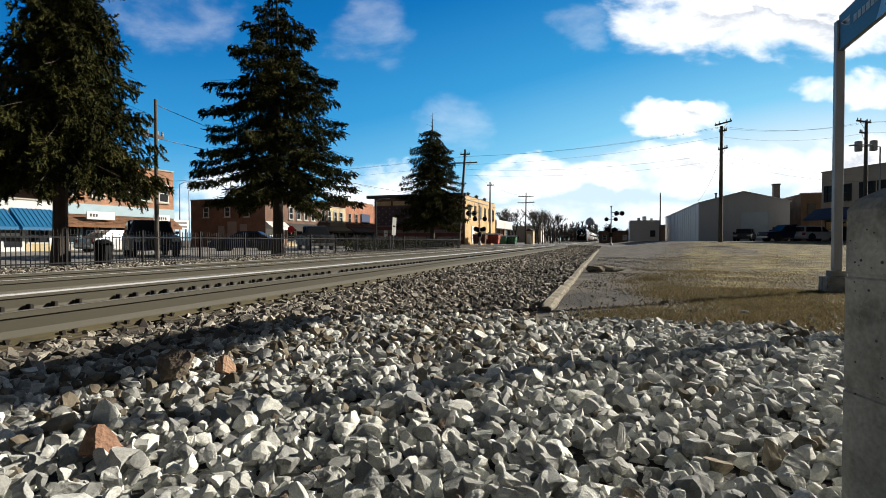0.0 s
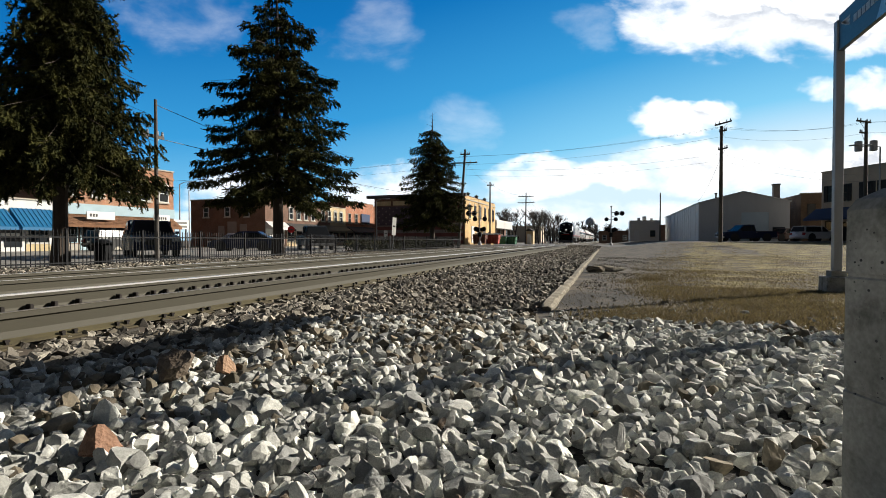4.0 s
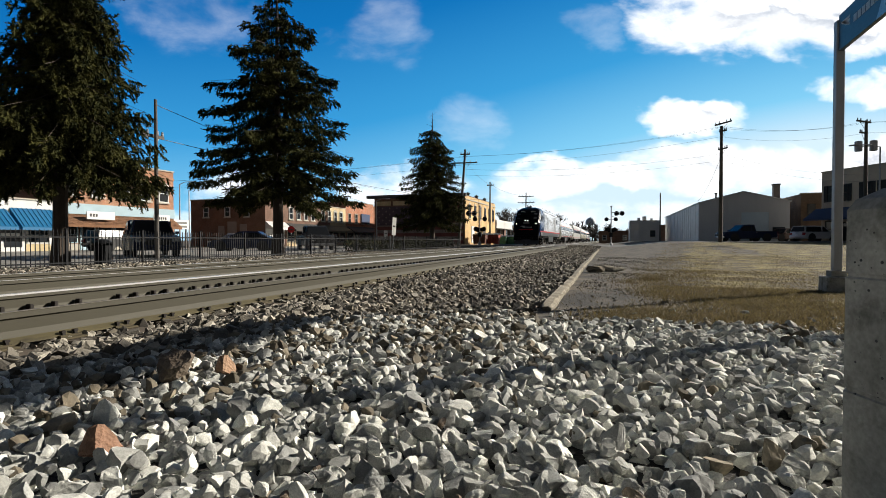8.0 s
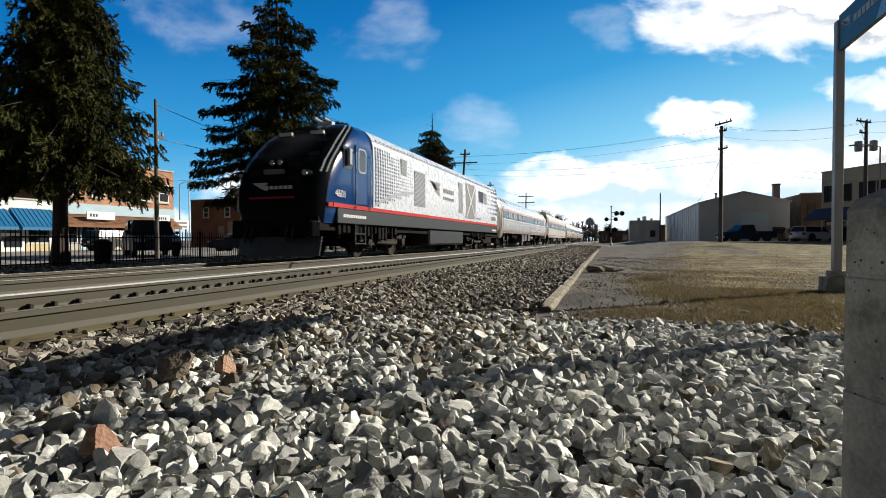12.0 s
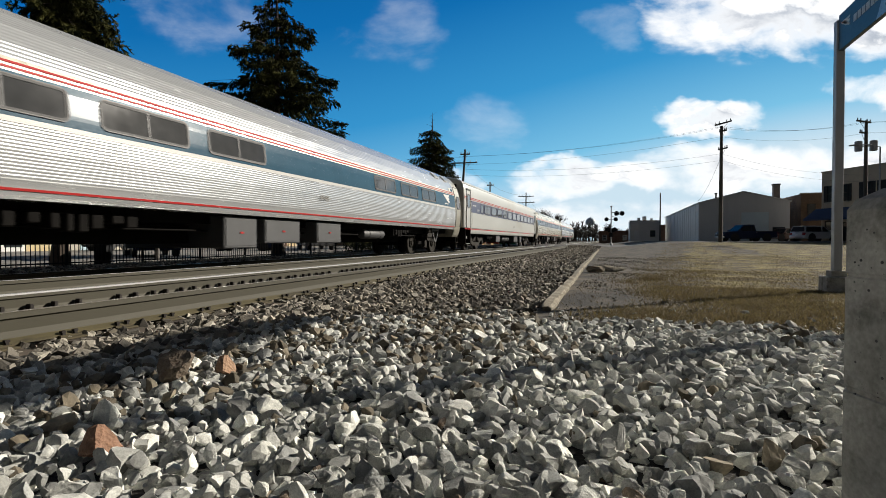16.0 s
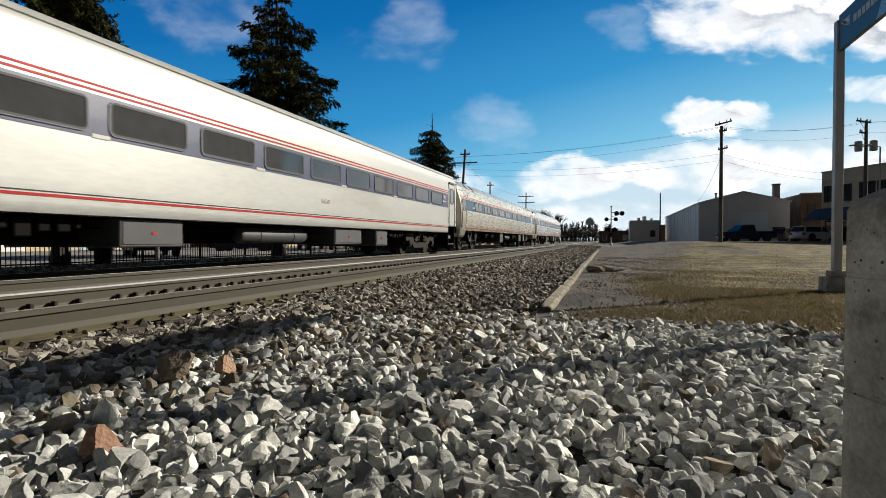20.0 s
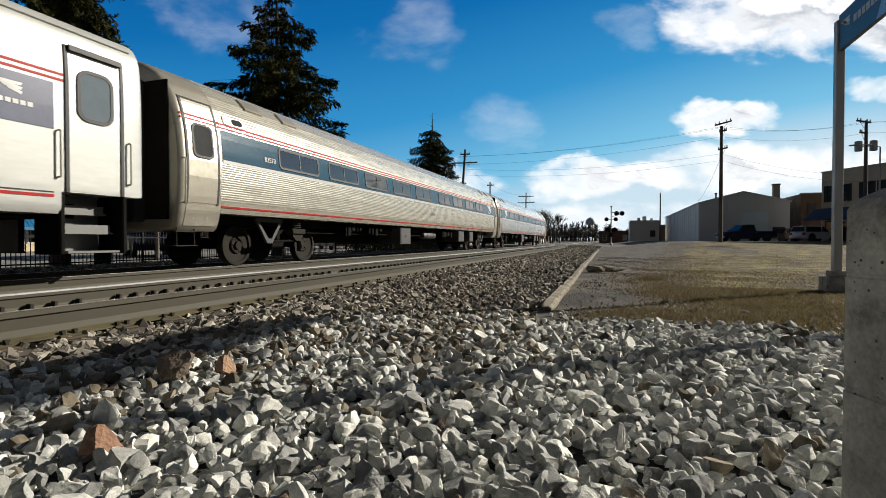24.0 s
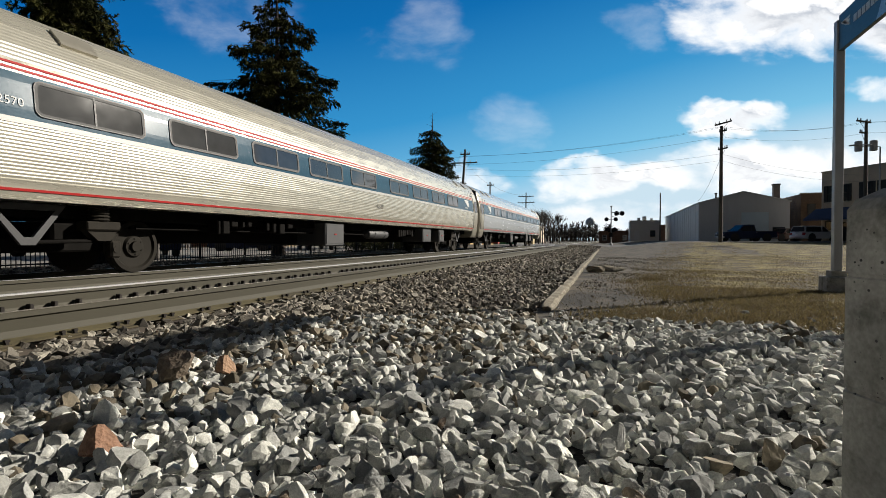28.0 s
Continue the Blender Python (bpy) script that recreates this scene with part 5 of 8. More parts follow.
def horizon(label, offset):
    car = thing("passenger_car", label, "train car", group="cars of the train")
    L = 25.7
    part("body_shell", HZ.shell(1.20, 24.5), M_cream, car, "smooth grimy silver car side", smooth=True)
    for k, (y0, y1) in enumerate(((-0.1, 1.22), (24.48, 25.8))):
        half = HZ.outline(1.25, None, 0.0, 0.08)
        full = half + [(-a, b) for a, b in half[-2::-1]]
        lip, inn = (y0, 0.1) if k == 0 else (y1, -0.1)
        rings = [[(a * sc, y, 2.3 + (b - 2.3) * sc) for a, b in full] for y, sc in ((lip, 0.96), (lip + inn * 0.4, 0.99), (lip + inn, 1.0), (y1 if k == 0 else y0, 1.0))]
        end = part("vestibule_end", Bm().loft(rings), M_cream, car, smooth=True)
        part("diaphragm", Bm().ring(rounded(1.6, 2.7, 0.12, 3, 0, 2.2), rounded(0.95, 2.2, 0.1, 3, 0, 2.15), 0.26, Matrix.Translation((0, lip, 0)) @ Matrix(((1, 0, 0, 0), (0, 0, -1 if k == 0 else 1, 0), (0, 1, 0, 0), (0, 0, 0, 1)))), M_gasket, end, "black rubber gangway bellows")
        part("tail_lamp", Bm().lathe((0, -1 if k == 0 else 1, 0), (1.05, lip, 2.95), [(-0.02, 0.12), (0.05, 0.12), (0.06, 0.08)], 16), M_gasket, end)
        d0, d1 = (0.32, 1.10) if k == 0 else (24.6, 25.38)
        for s in (-1, 1):
            door = part("door", HZ.strip(1.27, 3.25, d0, d1, 0.005, 0.01, s), M_cream, car, "silver side door with rounded window")
            for a, c in ((d0 - 0.05, d0), (d1, d1 + 0.05)):
                part("door_frame", HZ.strip(1.25, 3.32, a, c, 0.02, 0.03, s), M_gasket, door)
            part("door_frame", HZ.strip(3.25, 3.32, d0, d1, 0.06, 0.07, s), M_gasket, door)
            m = HZ.frame_at(2.67, (d0 + d1) / 2, 0.008, s)
            part("door_window", Bm().prism(rounded(0.45, 0.66, 0.13, 5), 0.006, m), M_door_glass, door)
            part("window_gasket", Bm().ring(rounded(0.55, 0.76, 0.17, 5), rounded(0.45, 0.66, 0.13, 5), 0.014, m), M_gasket, door)
            well = part("step_well", Bm().box(s * 0.9, s * 1.0, d0, d1, 0.36, 1.25), M_louvre, car, "folding steel steps under the door")
            for i, z in enumerate((0.38, 0.66, 0.95)):
                part("step", Bm().box(s * 1.0, s * (1.48 - 0.14 * i), d0, d1, z, z + 0.03), M_louvre, well)
                if i:
                    part("riser", Bm().box(s * (1.46 - 0.14 * i), s * (1.48 - 0.14 * i), d0 + 0.05, d1 - 0.05, z + 0.03, z + 0.14), M_louvre, well)
            for yy in (d0 - 0.12, d1 + 0.04):
                part("step_cheek", Bm().box(s * 0.95, s * 1.5, yy, yy + 0.08, 0.36, 1.26, bevel=0.02), M_under, car)
            for yy in (d0 - 0.14, d1 + 0.14):
                part("grab_iron", Bm().tube((s * 1.57, yy, 1.45), (s * 1.57, yy, 2.1), 0.014).tube((s * 1.5, yy, 1.45), (s * 1.57, yy, 1.45), 0.014).tube((s * 1.5, yy, 2.1), (s * 1.57, yy, 2.1), 0.014), M_stain_flat, car)
    for s in (-1, 1):
        part("window_band", HZ.strip(2.10, 2.74, 1.28, 24.4, 0.006, 0.01, s), M_band_h, car, "slate blue painted window band")
        for z in (2.785, 2.865):
            part("red_line", HZ.strip(z, z + 0.035, -0.05, 24.55, 0.007, 0.01, s), M_red, car)
        part("red_line", HZ.strip(1.165, 1.205, 0.0, 24.4, 0.008, 0.01, s), M_red, car, "red sill stripe")
        part("sill_groove", HZ.strip(1.225, 1.245, 1.28, 24.4, 0.004, 0.01, s), M_gasket, car)
        part("rain_gutter", HZ.strip(3.55, 3.58, 0.0, 25.6, 0.03, 0.04, s), M_cream, car)
        for k in range(11):
            yc = 4.25 + 1.79 * k + 0.73
            if k % 2 == 0:
                part("band_bracket", HZ.strip(2.09, 2.15, yc - 1.0, yc - 0.72, 0.014, 0.012, s), M_whiteline, car)
    window(car, HZ, 3.35, 3.91, 2.43, 0.52, False, M_band_h, 0.08)
    for k in range(11):
        window(car, HZ, 4.25 + 1.79 * k, 5.71 + 1.79 * k, 2.43, 0.52, False, M_band_h, 0.09)
    lettering("car_number", "54570", 0.17, M_text, car, HZ.frame_at(2.22, 2.75, 0.010, 1))
    lettering("side_number", "54570", 0.17, M_grey_text, car, HZ.frame_at(1.55, 13.9, 0.004, 1))
    arrow_mark(car, HZ.frame_at(2.52, 23.85, 0.010, 1), 0.34, M_text)
    bars(car, HZ.frame_at(2.36, 23.85, 0.010, 1), 0.6, 0.06, 7, M_text)
    bars(car, HZ.frame_at(2.50, 1.9, 0.010, 1), 0.7, 0.07, 7, M_text)
    horizon_truck(car, 3.75)
    horizon_truck(car, 21.95)
    underfloor(car, [("valve", 5.9, 7.6, 0.55, 0.9), ("box", 8.1, 9.35, 0.45, 0.92), ("tank", 11.1, 13.6, 0.5, 0.86), ("box", 14.6, 16.2, 0.45, 0.92), ("box", 17.2, 18.1, 0.38, 0.92), ("valve", 18.5, 19.6, 0.55, 0.9)])
    couplers(car, L)
    TRAIN.append((car, offset))
    return car


# the locomotive
M_loco_white = mat("loco_white_paint", (0.69, 0.73, 0.79), 0.28, var=0.04, scale=0.6, fine=4, bump=0.0, coat=0.3)
M_loco_blue = mat("loco_blue_paint", (0.006, 0.045, 0.165), 0.18, var=0.08, scale=1, fine=20, bump=0.0, spec=0.5, coat=0.3)
M_loco_grey = mat("loco_dark_grey", (0.021, 0.027, 0.030), 0.4, var=0.12, scale=1.5, fine=25, bump=0.05)
M_loco_black = mat("loco_black_gloss", (0.004, 0.005, 0.007), 0.2, var=0.1, scale=2, fine=20, bump=0.0, spec=0.06)
M_dot = mat("loco_dot_blue", (0.012, 0.04, 0.085), 0.4, var=0.05, scale=2, fine=20, bump=0, spec=0.1)
M_silver = mat("loco_silver_paint", (0.42, 0.45, 0.49), 0.3, metal=0.3, var=0.06, scale=2, fine=20, bump=0.02)
M_louvre = mat("louvre_grey", (0.20, 0.20, 0.19), 0.5, var=0.15, scale=3, fine=30, bump=0.1)
M_lamp = mat("headlight", (0.9, 0.9, 0.85), 0.2, var=0.02, bump=0, emit=(1.0, 0.96, 0.88), emit_strength=1.4)
M_plough = mat("snow_plough_steel", (0.07, 0.075, 0.085), 0.55, metal=0.3, var=0.3, scale=3, fine=30, bump=0.15)
LC = Hull([(1.47, 1.46), (1.49, 1.6), (1.50, 2.4), (1.495, 3.1), (1.47, 3.62), (1.40, 3.86), (1.22, 4.08), (0.92, 4.24), (0.5, 4.32), (0.0, 4.35)])
NOSE = [(1.05, 0.05, 1.36), (1.5, 0.0, 1.46), (2.0, 0.06, 1.49), (2.45, 0.24, 1.49), (2.8, 0.48, 1.485), (3.1, 0.76, 1.48), (3.4, 1.06, 1.46), (3.65, 1.34, 1.42), (3.85, 1.62, 1.35), (4.02, 1.92, 1.24), (4.16, 2.25, 1.06), (4.26, 2.6, 0.85), (4.32, 3.0, 0.55)]


def nose_ring(z, yf, w, off=0.0, lim=None):
    """Plan outline of the cab at height z, open to the rear."""
    pts = []
    n = 22
    for k in range(n + 1):
        a = -math.pi / 2 + math.pi * k / n
        e = 0.36
        x = math.copysign(abs(math.sin(a)) ** e, math.sin(a)) * (w + off)
        y = yf - off + 1.05 * (1 - abs(math.cos(a)) ** (2 * e)) * (0.75 + 0.25 * abs(math.sin(a)))
        if lim is None or abs(x) <= lim:
            pts.append((x, min(y, 3.2), z))
    return pts


def locomotive(offset):
    loco = thing("locomotive", "blue and white streamlined diesel locomotive hauling the train", "locomotive")
    rings = [[(-w, 3.22, z)] + nose_ring(z, yf, w) + [(w, 3.22, z)] for z, yf, w in NOSE]
    cab = part("cab", Bm().loft(rings), M_loco_blue, loco, "rounded dark blue cab", smooth=True)
    part("front_mask", Bm().loft([nose_ring(z, yf, w, 0.012, (w + 0.012) * 0.972) for z, yf, w in NOSE if 1.0 < z < 4.40], close=False, caps=False), M_loco_black, cab, "black glossy windscreen and mask", smooth=True)
    for s in (-1, 1):
        def edge(o):
            b = Bm()
            rg = []
            for z, yf, w in NOSE[3:12]:
                p = [q for q in nose_ring(z, yf, w, 0.016) if 0.83 * w < s * q[0] < 0.965 * w]
                rg.append([p[0], p[-1]])
            return b.loft(rg, close=False, caps=False)
        part("silver_edge", edge(0), M_silver, cab, smooth=True)
        b = Bm()
        for k, (z, x) in enumerate(((2.38, 1.06), (2.18, 1.10))):
            b.lathe((0.25 * s, -1, 0.1), (s * x, 0.30, z), [(-0.05, 0.10), (0.05, 0.10), (0.06, 0.08)], 16)
        part("lamp_housing", b, M_loco_black, cab)
        part("ditch_light", Bm().lathe((0.1 * s, -1, 0.05), (s * 1.05, 0.25, 2.38), [(0.0, 0.07), (0.02, 0.07), (0.04, 0.05)], 16), M_lamp, cab, "lit white lamp")
        part("headlight", Bm().lathe((0, -1, 0.1), (s * 0.13, 0.425, 2.72), [(0.0, 0.07), (0.03, 0.07), (0.05, 0.05)], 16), M_lamp, cab, "lit white headlight")
        ring_ = lambda q, n=16: [(q * math.cos(2 * math.pi * k / n), q * math.sin(2 * math.pi * k / n)) for k in range(n)]
        face = Matrix(((1, 0, 0, 0), (0, 0, -1, 0), (0, 1, 0, 0), (0, 0, 0, 1)))
        # added tubes block the lamps' glow from the side, like directional lamps
        part("lamp_hood", Bm().ring(ring_(0.095), ring_(0.08), 0.21, Matrix.Translation((s * 0.13, 0.43, 2.72)) @ face), M_loco_black, cab)
        part("lamp_hood", Bm().ring(ring_(0.105), ring_(0.085), 0.25, Matrix.Translation((s * 1.05, 0.28, 2.38)) @ face), M_loco_black, cab)
        part("number_board", Bm().box(s * 0.55 - 0.22, s * 0.55 + 0.22, 1.42, 1.47, 3.68, 3.82, m=Matrix.Translation((0, 0.0, 0))), M_text, cab)
        part("windscreen", Bm().loft([[q for q in nose_ring(z, yf, w, 0.02, 1.15) if 0.06 < s * q[0]] for z, yf, w in ((2.95, 0.62, 1.48), (3.55, 1.22, 1.44))], close=False, caps=False), M_glass, cab, "dark windscreen", smooth=True)
    part("class_light_bar", Bm().box(-0.32, 0.32, 0.10, 0.22, 2.38, 2.52, bevel=0.02), M_louvre, cab)
    arrow_mark(cab, Matrix.Translation((-0.35, -0.0, 2.0)) @ Matrix(((1, 0, 0, 0), (0, 0, -1, 0), (0, 1, 0, 0), (0, 0, 0, 1))), 0.5, M_text)
    bars(cab, Matrix.Translation((0.25, 0.0, 2.0)) @ Matrix(((1, 0, 0, 0), (0, 0, -1, 0), (0, 1, 0, 0), (0, 0, 0, 1))), 0.9, 0.09, 6, M_text)
    part("red_front_stripe", Bm().loft([nose_ring(z, yf, w, 0.012, 0.75) for z, yf, w in ((1.66, 0.02, 1.475), (1.76, 0.03, 1.48))], close=False, caps=False), M_red, cab)
    part("pilot", Bm().box(-1.32, 1.32, -0.06, 0.4, 0.62, 1.12, bevel=0.06), M_loco_black, loco)
    part("coupler", Bm().box(-0.14, 0.14, -0.35, 0.0, 0.72, 0.98, bevel=0.04), M_under, loco)
    pl = [(-1.35, 0.30), (0, -0.35), (1.35, 0.30)]
    part("snow_plough", Bm().loft([[(x, y + 0.10 * q, z) for x, y in pl] + [(x, y + 0.10 * q + 0.03, z) for x, y in pl[::-1]] for q, z in ((1, 0.66), (0.2, 0.42), (-0.5, 0.14))]), M_plough, loco, "scuffed steel snow plough")
    for s in (-1, 1):
        for x in (0.55, 0.75):
            hs = Bm().tube((s * x, -0.05, 0.95), (s * (x + 0.02), -0.15, 0.6), 0.025, n=6).tube((s * (x + 0.02), -0.15, 0.6), (s * (x + 0.1), 0.0, 0.5), 0.025, n=6)
            part("air_hose", hs, M_gasket, loco)
    body = part("body_shell", LC.shell(3.2, 21.55, ends=True), M_loco_white, loco, "glossy white body side", smooth=True)
    for s in (-1, 1):
        part("skirt", Bm().box(s * 1.36, s * 1.485, 1.0, 21.5, 1.06, 1.5, bevel=0.01), M_loco_grey, loco, "dark grey side skirt")
        part("red_line", Bm().box(s * 1.47, s * 1.508, 0.75, 21.5, 1.50, 1.62), M_red, loco, "red waist stripe")
        part("red_line", Bm().box(s * 1.44, s * 1.49, 0.52, 0.75, 1.50, 1.62, m=None), M_red, loco)
        part("fuel_tank", Bm().box(s * 0.5, s * 1.40, 8.7, 13.8, 0.35, 1.06, bevel=0.08), M_loco_grey, loco)
        riv = Bm()
        for k in range(60):
            riv.lathe((1 * s, 0, 0.6), (s * 1.415, 3.5 + 0.3 * k, 3.84), [(0, 0.035), (0.03, 0.03)], 6)
        tagged(part("roof_edge_bolts", riv, M_louvre, body), kind="stuff")
        part("roof_seam", LC.strip(3.78, 3.81, 3.2, 21.5, 0.012, 0.02, s), M_louvre, body)
        # door, windows and rails of the cab
        d = part("cab_door", Bm().box(s * 1.49, s * 1.505, 2.02, 2.78, 1.66, 3.46, bevel=0.005), M_loco_blue, loco)
        part("door_window", Bm().prism(rounded(0.42, 0.66, 0.1, 4), 0.006, Matrix.Translation((s * 1.505, 2.42, 3.0)) @ Matrix(((0, 0, s, 0), (-s if s < 0 else 1, 0, 0, 0), (0, 1, 0, 0), (0, 0, 0, 1)))), M_glass, d)
        part("window_frame", Bm().ring(rounded(0.52, 0.76, 0.14, 4), rounded(0.42, 0.66, 0.1, 4), 0.012, Matrix.Translation((s * 1.504, 2.42, 3.0)) @ Matrix(((0, 0, s, 0), (-s if s < 0 else 1, 0, 0, 0), (0, 1, 0, 0), (0, 0, 0, 1)))), M_silver, d)
        part("side_window", Bm().box(s * 1.485, s * 1.497, 1.32, 1.88, 2.66, 3.30, bevel=0.004), M_glass, loco, "dark cab side window")
        part("mirror", Bm().box(s * 1.52, s * 1.62, 1.45, 1.62, 2.75, 3.25, bevel=0.02), M_silver, loco)
        for yy in (1.93, 2.87):
            part("hand_rail", Bm().tube((s * 1.56, yy, 1.55), (s * 1.56, yy, 3.2), 0.016).tube((s * 1.48, yy, 1.55), (s * 1.56, yy, 1.55), 0.016).tube((s * 1.48, yy, 3.2), (s * 1.56, yy, 3.2), 0.016), M_silver, loco, "steel hand rail")
        st = Bm()
        for z in (0.45, 0.75, 1.05):
            st.box(s * 1.15, s * 1.46, 2.1, 2.7, z, z + 0.03)
        st.box(s * 1.42, s * 1.46, 2.06, 2.1, 0.42, 1.1).box(s * 1.42, s * 1.46, 2.7, 2.74, 0.42, 1.1)
        part("cab_steps", st, M_loco_grey, loco)
        # louvres and hatches
        for y0, y1, z0, z1 in ((5.4, 5.95, 2.96, 3.56), (6.7, 7.9, 1.92, 3.30), (12.65, 13.35, 1.95, 3.5), (16.6, 17.75, 2.75, 3.45), (17.85, 18.55, 2.75, 3.4)):
            fr = part("louvre_panel", Bm().box(s * 1.49, s * 1.506, y0, y1, z0, z1, bevel=0.004), M_louvre, body, "grey slatted intake")
            sl = Bm()
            n = int((z1 - z0) / 0.05)
            for k in range(n):
                sl.box(s * 1.505, s * 1.515, y0 + 0.03, y1 - 0.03, z0 + 0.02 + 0.05 * k, z0 + 0.045 + 0.05 * k)
            part("slats", sl, M_louvre if z1 > 3.45 and y0 > 16 else M_silver, fr)
        part("dark_grille", Bm().box(s * 1.506, s * 1.52, 16.68, 17.6, 2.8, 3.4), M_loco_black, body)
        xp = part("cross_panel", Bm().box(s * 1.49, s * 1.507, 13.95, 15.9, 1.75, 3.62, bevel=0.004), M_louvre, body, "grey hatch with white cross bracing")
        cx = Bm()
        for a in (-1, 1):
            cx.prism([(-0.06, -1.3), (0.06, -1.3), (0.06, 1.3), (-0.06, 1.3)], 0.012, Matrix.Translation((s * 1.507, 14.92, 2.68)) @ Matrix(((0, 0, s, 0), (1, 0, 0, 0), (0, 1, 0, 0), (0, 0, 0, 1))) @ Matrix.Rotation(a * 0.78, 4, "Z"))
        part("cross_brace", cx, M_loco_white, xp)
        part("wave_stripe", Bm().loft([[(s * 1.503, y, z), (s * 1.503, y, z + 0.10), (s * 1.508, y, z + 0.10), (s * 1.508, y, z)] for y, z in ((3.3, 1.66), (4.0, 1.9), (5.0, 2.15), (6.6, 2.36))]), M_silver, body)
        dots = Bm()
        for i in range(19):
            for j in range(17):
                y, z = 3.36 + 0.185 * i, 1.74 + 0.122 * j
                r = 0.062 * (1 - 0.038 * i)
                if z < 1.66 + 0.20 * max(0, (y - 3.3)) or r < 0.015 or z > 3.62 - 0.03 * (y - 3.3) ** 2:
                    continue
                if any(a - 0.06 < y < c + 0.06 and e - 0.06 < z < g + 0.06 for a, c, e, g in ((5.4, 5.95, 2.96, 3.56), (6.7, 7.9, 1.92, 3.30))):
                    continue
                dots.lathe((s, 0, 0), (s * LC.x(z), y, z), [(-0.002, r), (0.004, r)], 10)
        for i in range(11):
            for j in range(6):
                y, z = 18.70 + 0.265 * i, 2.30 + 0.265 * j
                r = 0.040 + 0.0066 * i
                dots.lathe((s, 0, 0), (s * LC.x(z), y, z), [(-0.002, r), (0.004, r)], 10)
        tagged(part("dot_pattern", dots, M_dot, body, "rows of blue dots"), kind="stuff")
        b = Bm()
        r = random.Random(5)
        for k in range(26):
            yy = (1.2 + 0.26 * k) if k < 16 else (15.6 + 0.35 * (k - 16))
            b.box(s * 1.0, s * 1.38, yy, yy + r.uniform(0.08, 0.22), r.uniform(0.55, 0.8), 1.06, bevel=0.02)
        tagged(part("underframe_gear", b, M_under, loco), kind="stuff")
    part("roof_horn", Bm().tube((-0.2, 2.9, 4.45), (-0.2, 2.4, 4.47), 0.03, 0.06).tube((0.1, 2.9, 4.45), (0.1, 2.5, 4.47), 0.03, 0.06).box(-0.3, 0.2, 2.8, 3.0, 4.26, 4.44), M_silver, loco)
    part("roof_antenna", Bm().box(-0.5, -0.3, 3.4, 3.7, 4.25, 4.45, bevel=0.03), M_silver, loco)
    part("underframe", Bm().box(-1.3, 1.3, 0.3, 21.4, 0.85, 1.46), M_under, loco)
    part("rear_gear_box", Bm().box(-1.2, 1.2, 19.3, 21.0, 0.38, 0.86, bevel=0.04), M_under, loco)
    part("rear_wall", Bm().box(-1.42, 1.42, 21.5, 21.6, 1.1, 4.0, bevel=0.04), M_loco_white, loco)
    lettering("road_number", "4601", 0.30, M_text, loco, Matrix.Translation((1.50, 1.15, 1.80)) @ Matrix(((0, 0, 1, 0), (1, 0, 0, 0), (0, 1, 0, 0), (0, 0, 0, 1))))
    side = lambda y, z: Matrix.Translation((1.509, y, z)) @ Matrix(((0, 0, 1, 0), (1, 0, 0, 0), (0, 1, 0, 0), (0, 0, 0, 1)))
    arrow_mark(loco, side(9.1, 2.75), 1.3, M_louvre)
    bars(loco, side(11.0, 2.85), 1.7, 0.2, 6, M_louvre)
    bars(loco, side(11.0, 2.5), 1.7, 0.14, 8, M_louvre)
    bars(loco, Matrix.Translation((1.49, 2.0, 1.28)) @ Matrix(((0, 0, 1, 0), (1, 0, 0, 0), (0, 1, 0, 0), (0, 0, 0, 1))), 1.4, 0.09, 10, M_text)
    bars(loco, Matrix.Translation((1.49, 20.6, 1.22)) @ Matrix(((0, 0, 1, 0), (1, 0, 0, 0), (0, 1, 0, 0), (0, 0, 0, 1))), 1.1, 0.1, 7, M_text)
    for y, n in ((14.2, 6), (16.6, 6)):
        bars(loco, side(y, 1.82), 0.9, 0.07, n, M_louvre)
    for k in range(6):
        part("skyline_mark", Bm().prism([(-0.085, -0.13), (0.085, -0.13), (0.045, 0.13 - 0.03 * (k % 2)), (-0.045, 0.13 - 0.03 * (k % 2))], 0.002, side(19.9 + 0.21 * k, 1.98)), M_louvre, loco)
    for yc in (4.68, 17.25):
        for s in (-1, 1):
            m = Matrix.Translation((s * 1.1 - 0.06, yc, 0)) @ Matrix(((0, 0, 1, 0), (1, 0, 0, 0), (0, 1, 0, 0), (0, 0, 0, 1)))
            fr = part("truck_frame", Bm().prism([(-2.0, 0.72), (-1.7, 0.85), (-0.8, 0.62), (0.8, 0.62), (1.7, 0.85), (2.0, 0.72), (1.8, 0.55), (0.9, 0.40), (-0.9, 0.40), (-1.8, 0.55)], 0.12, m), M_truck, loco)
            g = Bm()
            for yy in (-1.35, 1.35):
                g.box(s * 1.05, s * 1.24, yc + yy - 0.18, yc + yy + 0.18, 0.32, 0.66, bevel=0.04)
                g.lathe((s, 0, 0), (s * 1.2, yc + yy, 0.5), [(0, 0.15), (0.12, 0.14), (0.14, 0.06)], 14)
                for d in (-0.32, 0.32):
                    for k in range(5):
                        g.lathe((0, 0, 1), (s * 1.15, yc + yy + d, 0.62 + 0.06 * k), [(0, 0.08), (0.02, 0.11), (0.04, 0.08)], 10)
            g.tube((s * 1.2, yc - 0.7, 0.5), (s * 1.2, yc + 0.7, 0.46), 0.06)
            part("axle_box", g, M_truck, fr)
        wheelset(loco, yc - 1.35)
        wheelset(loco, yc + 1.35)
    TRAIN.append((loco, offset))
    return loco


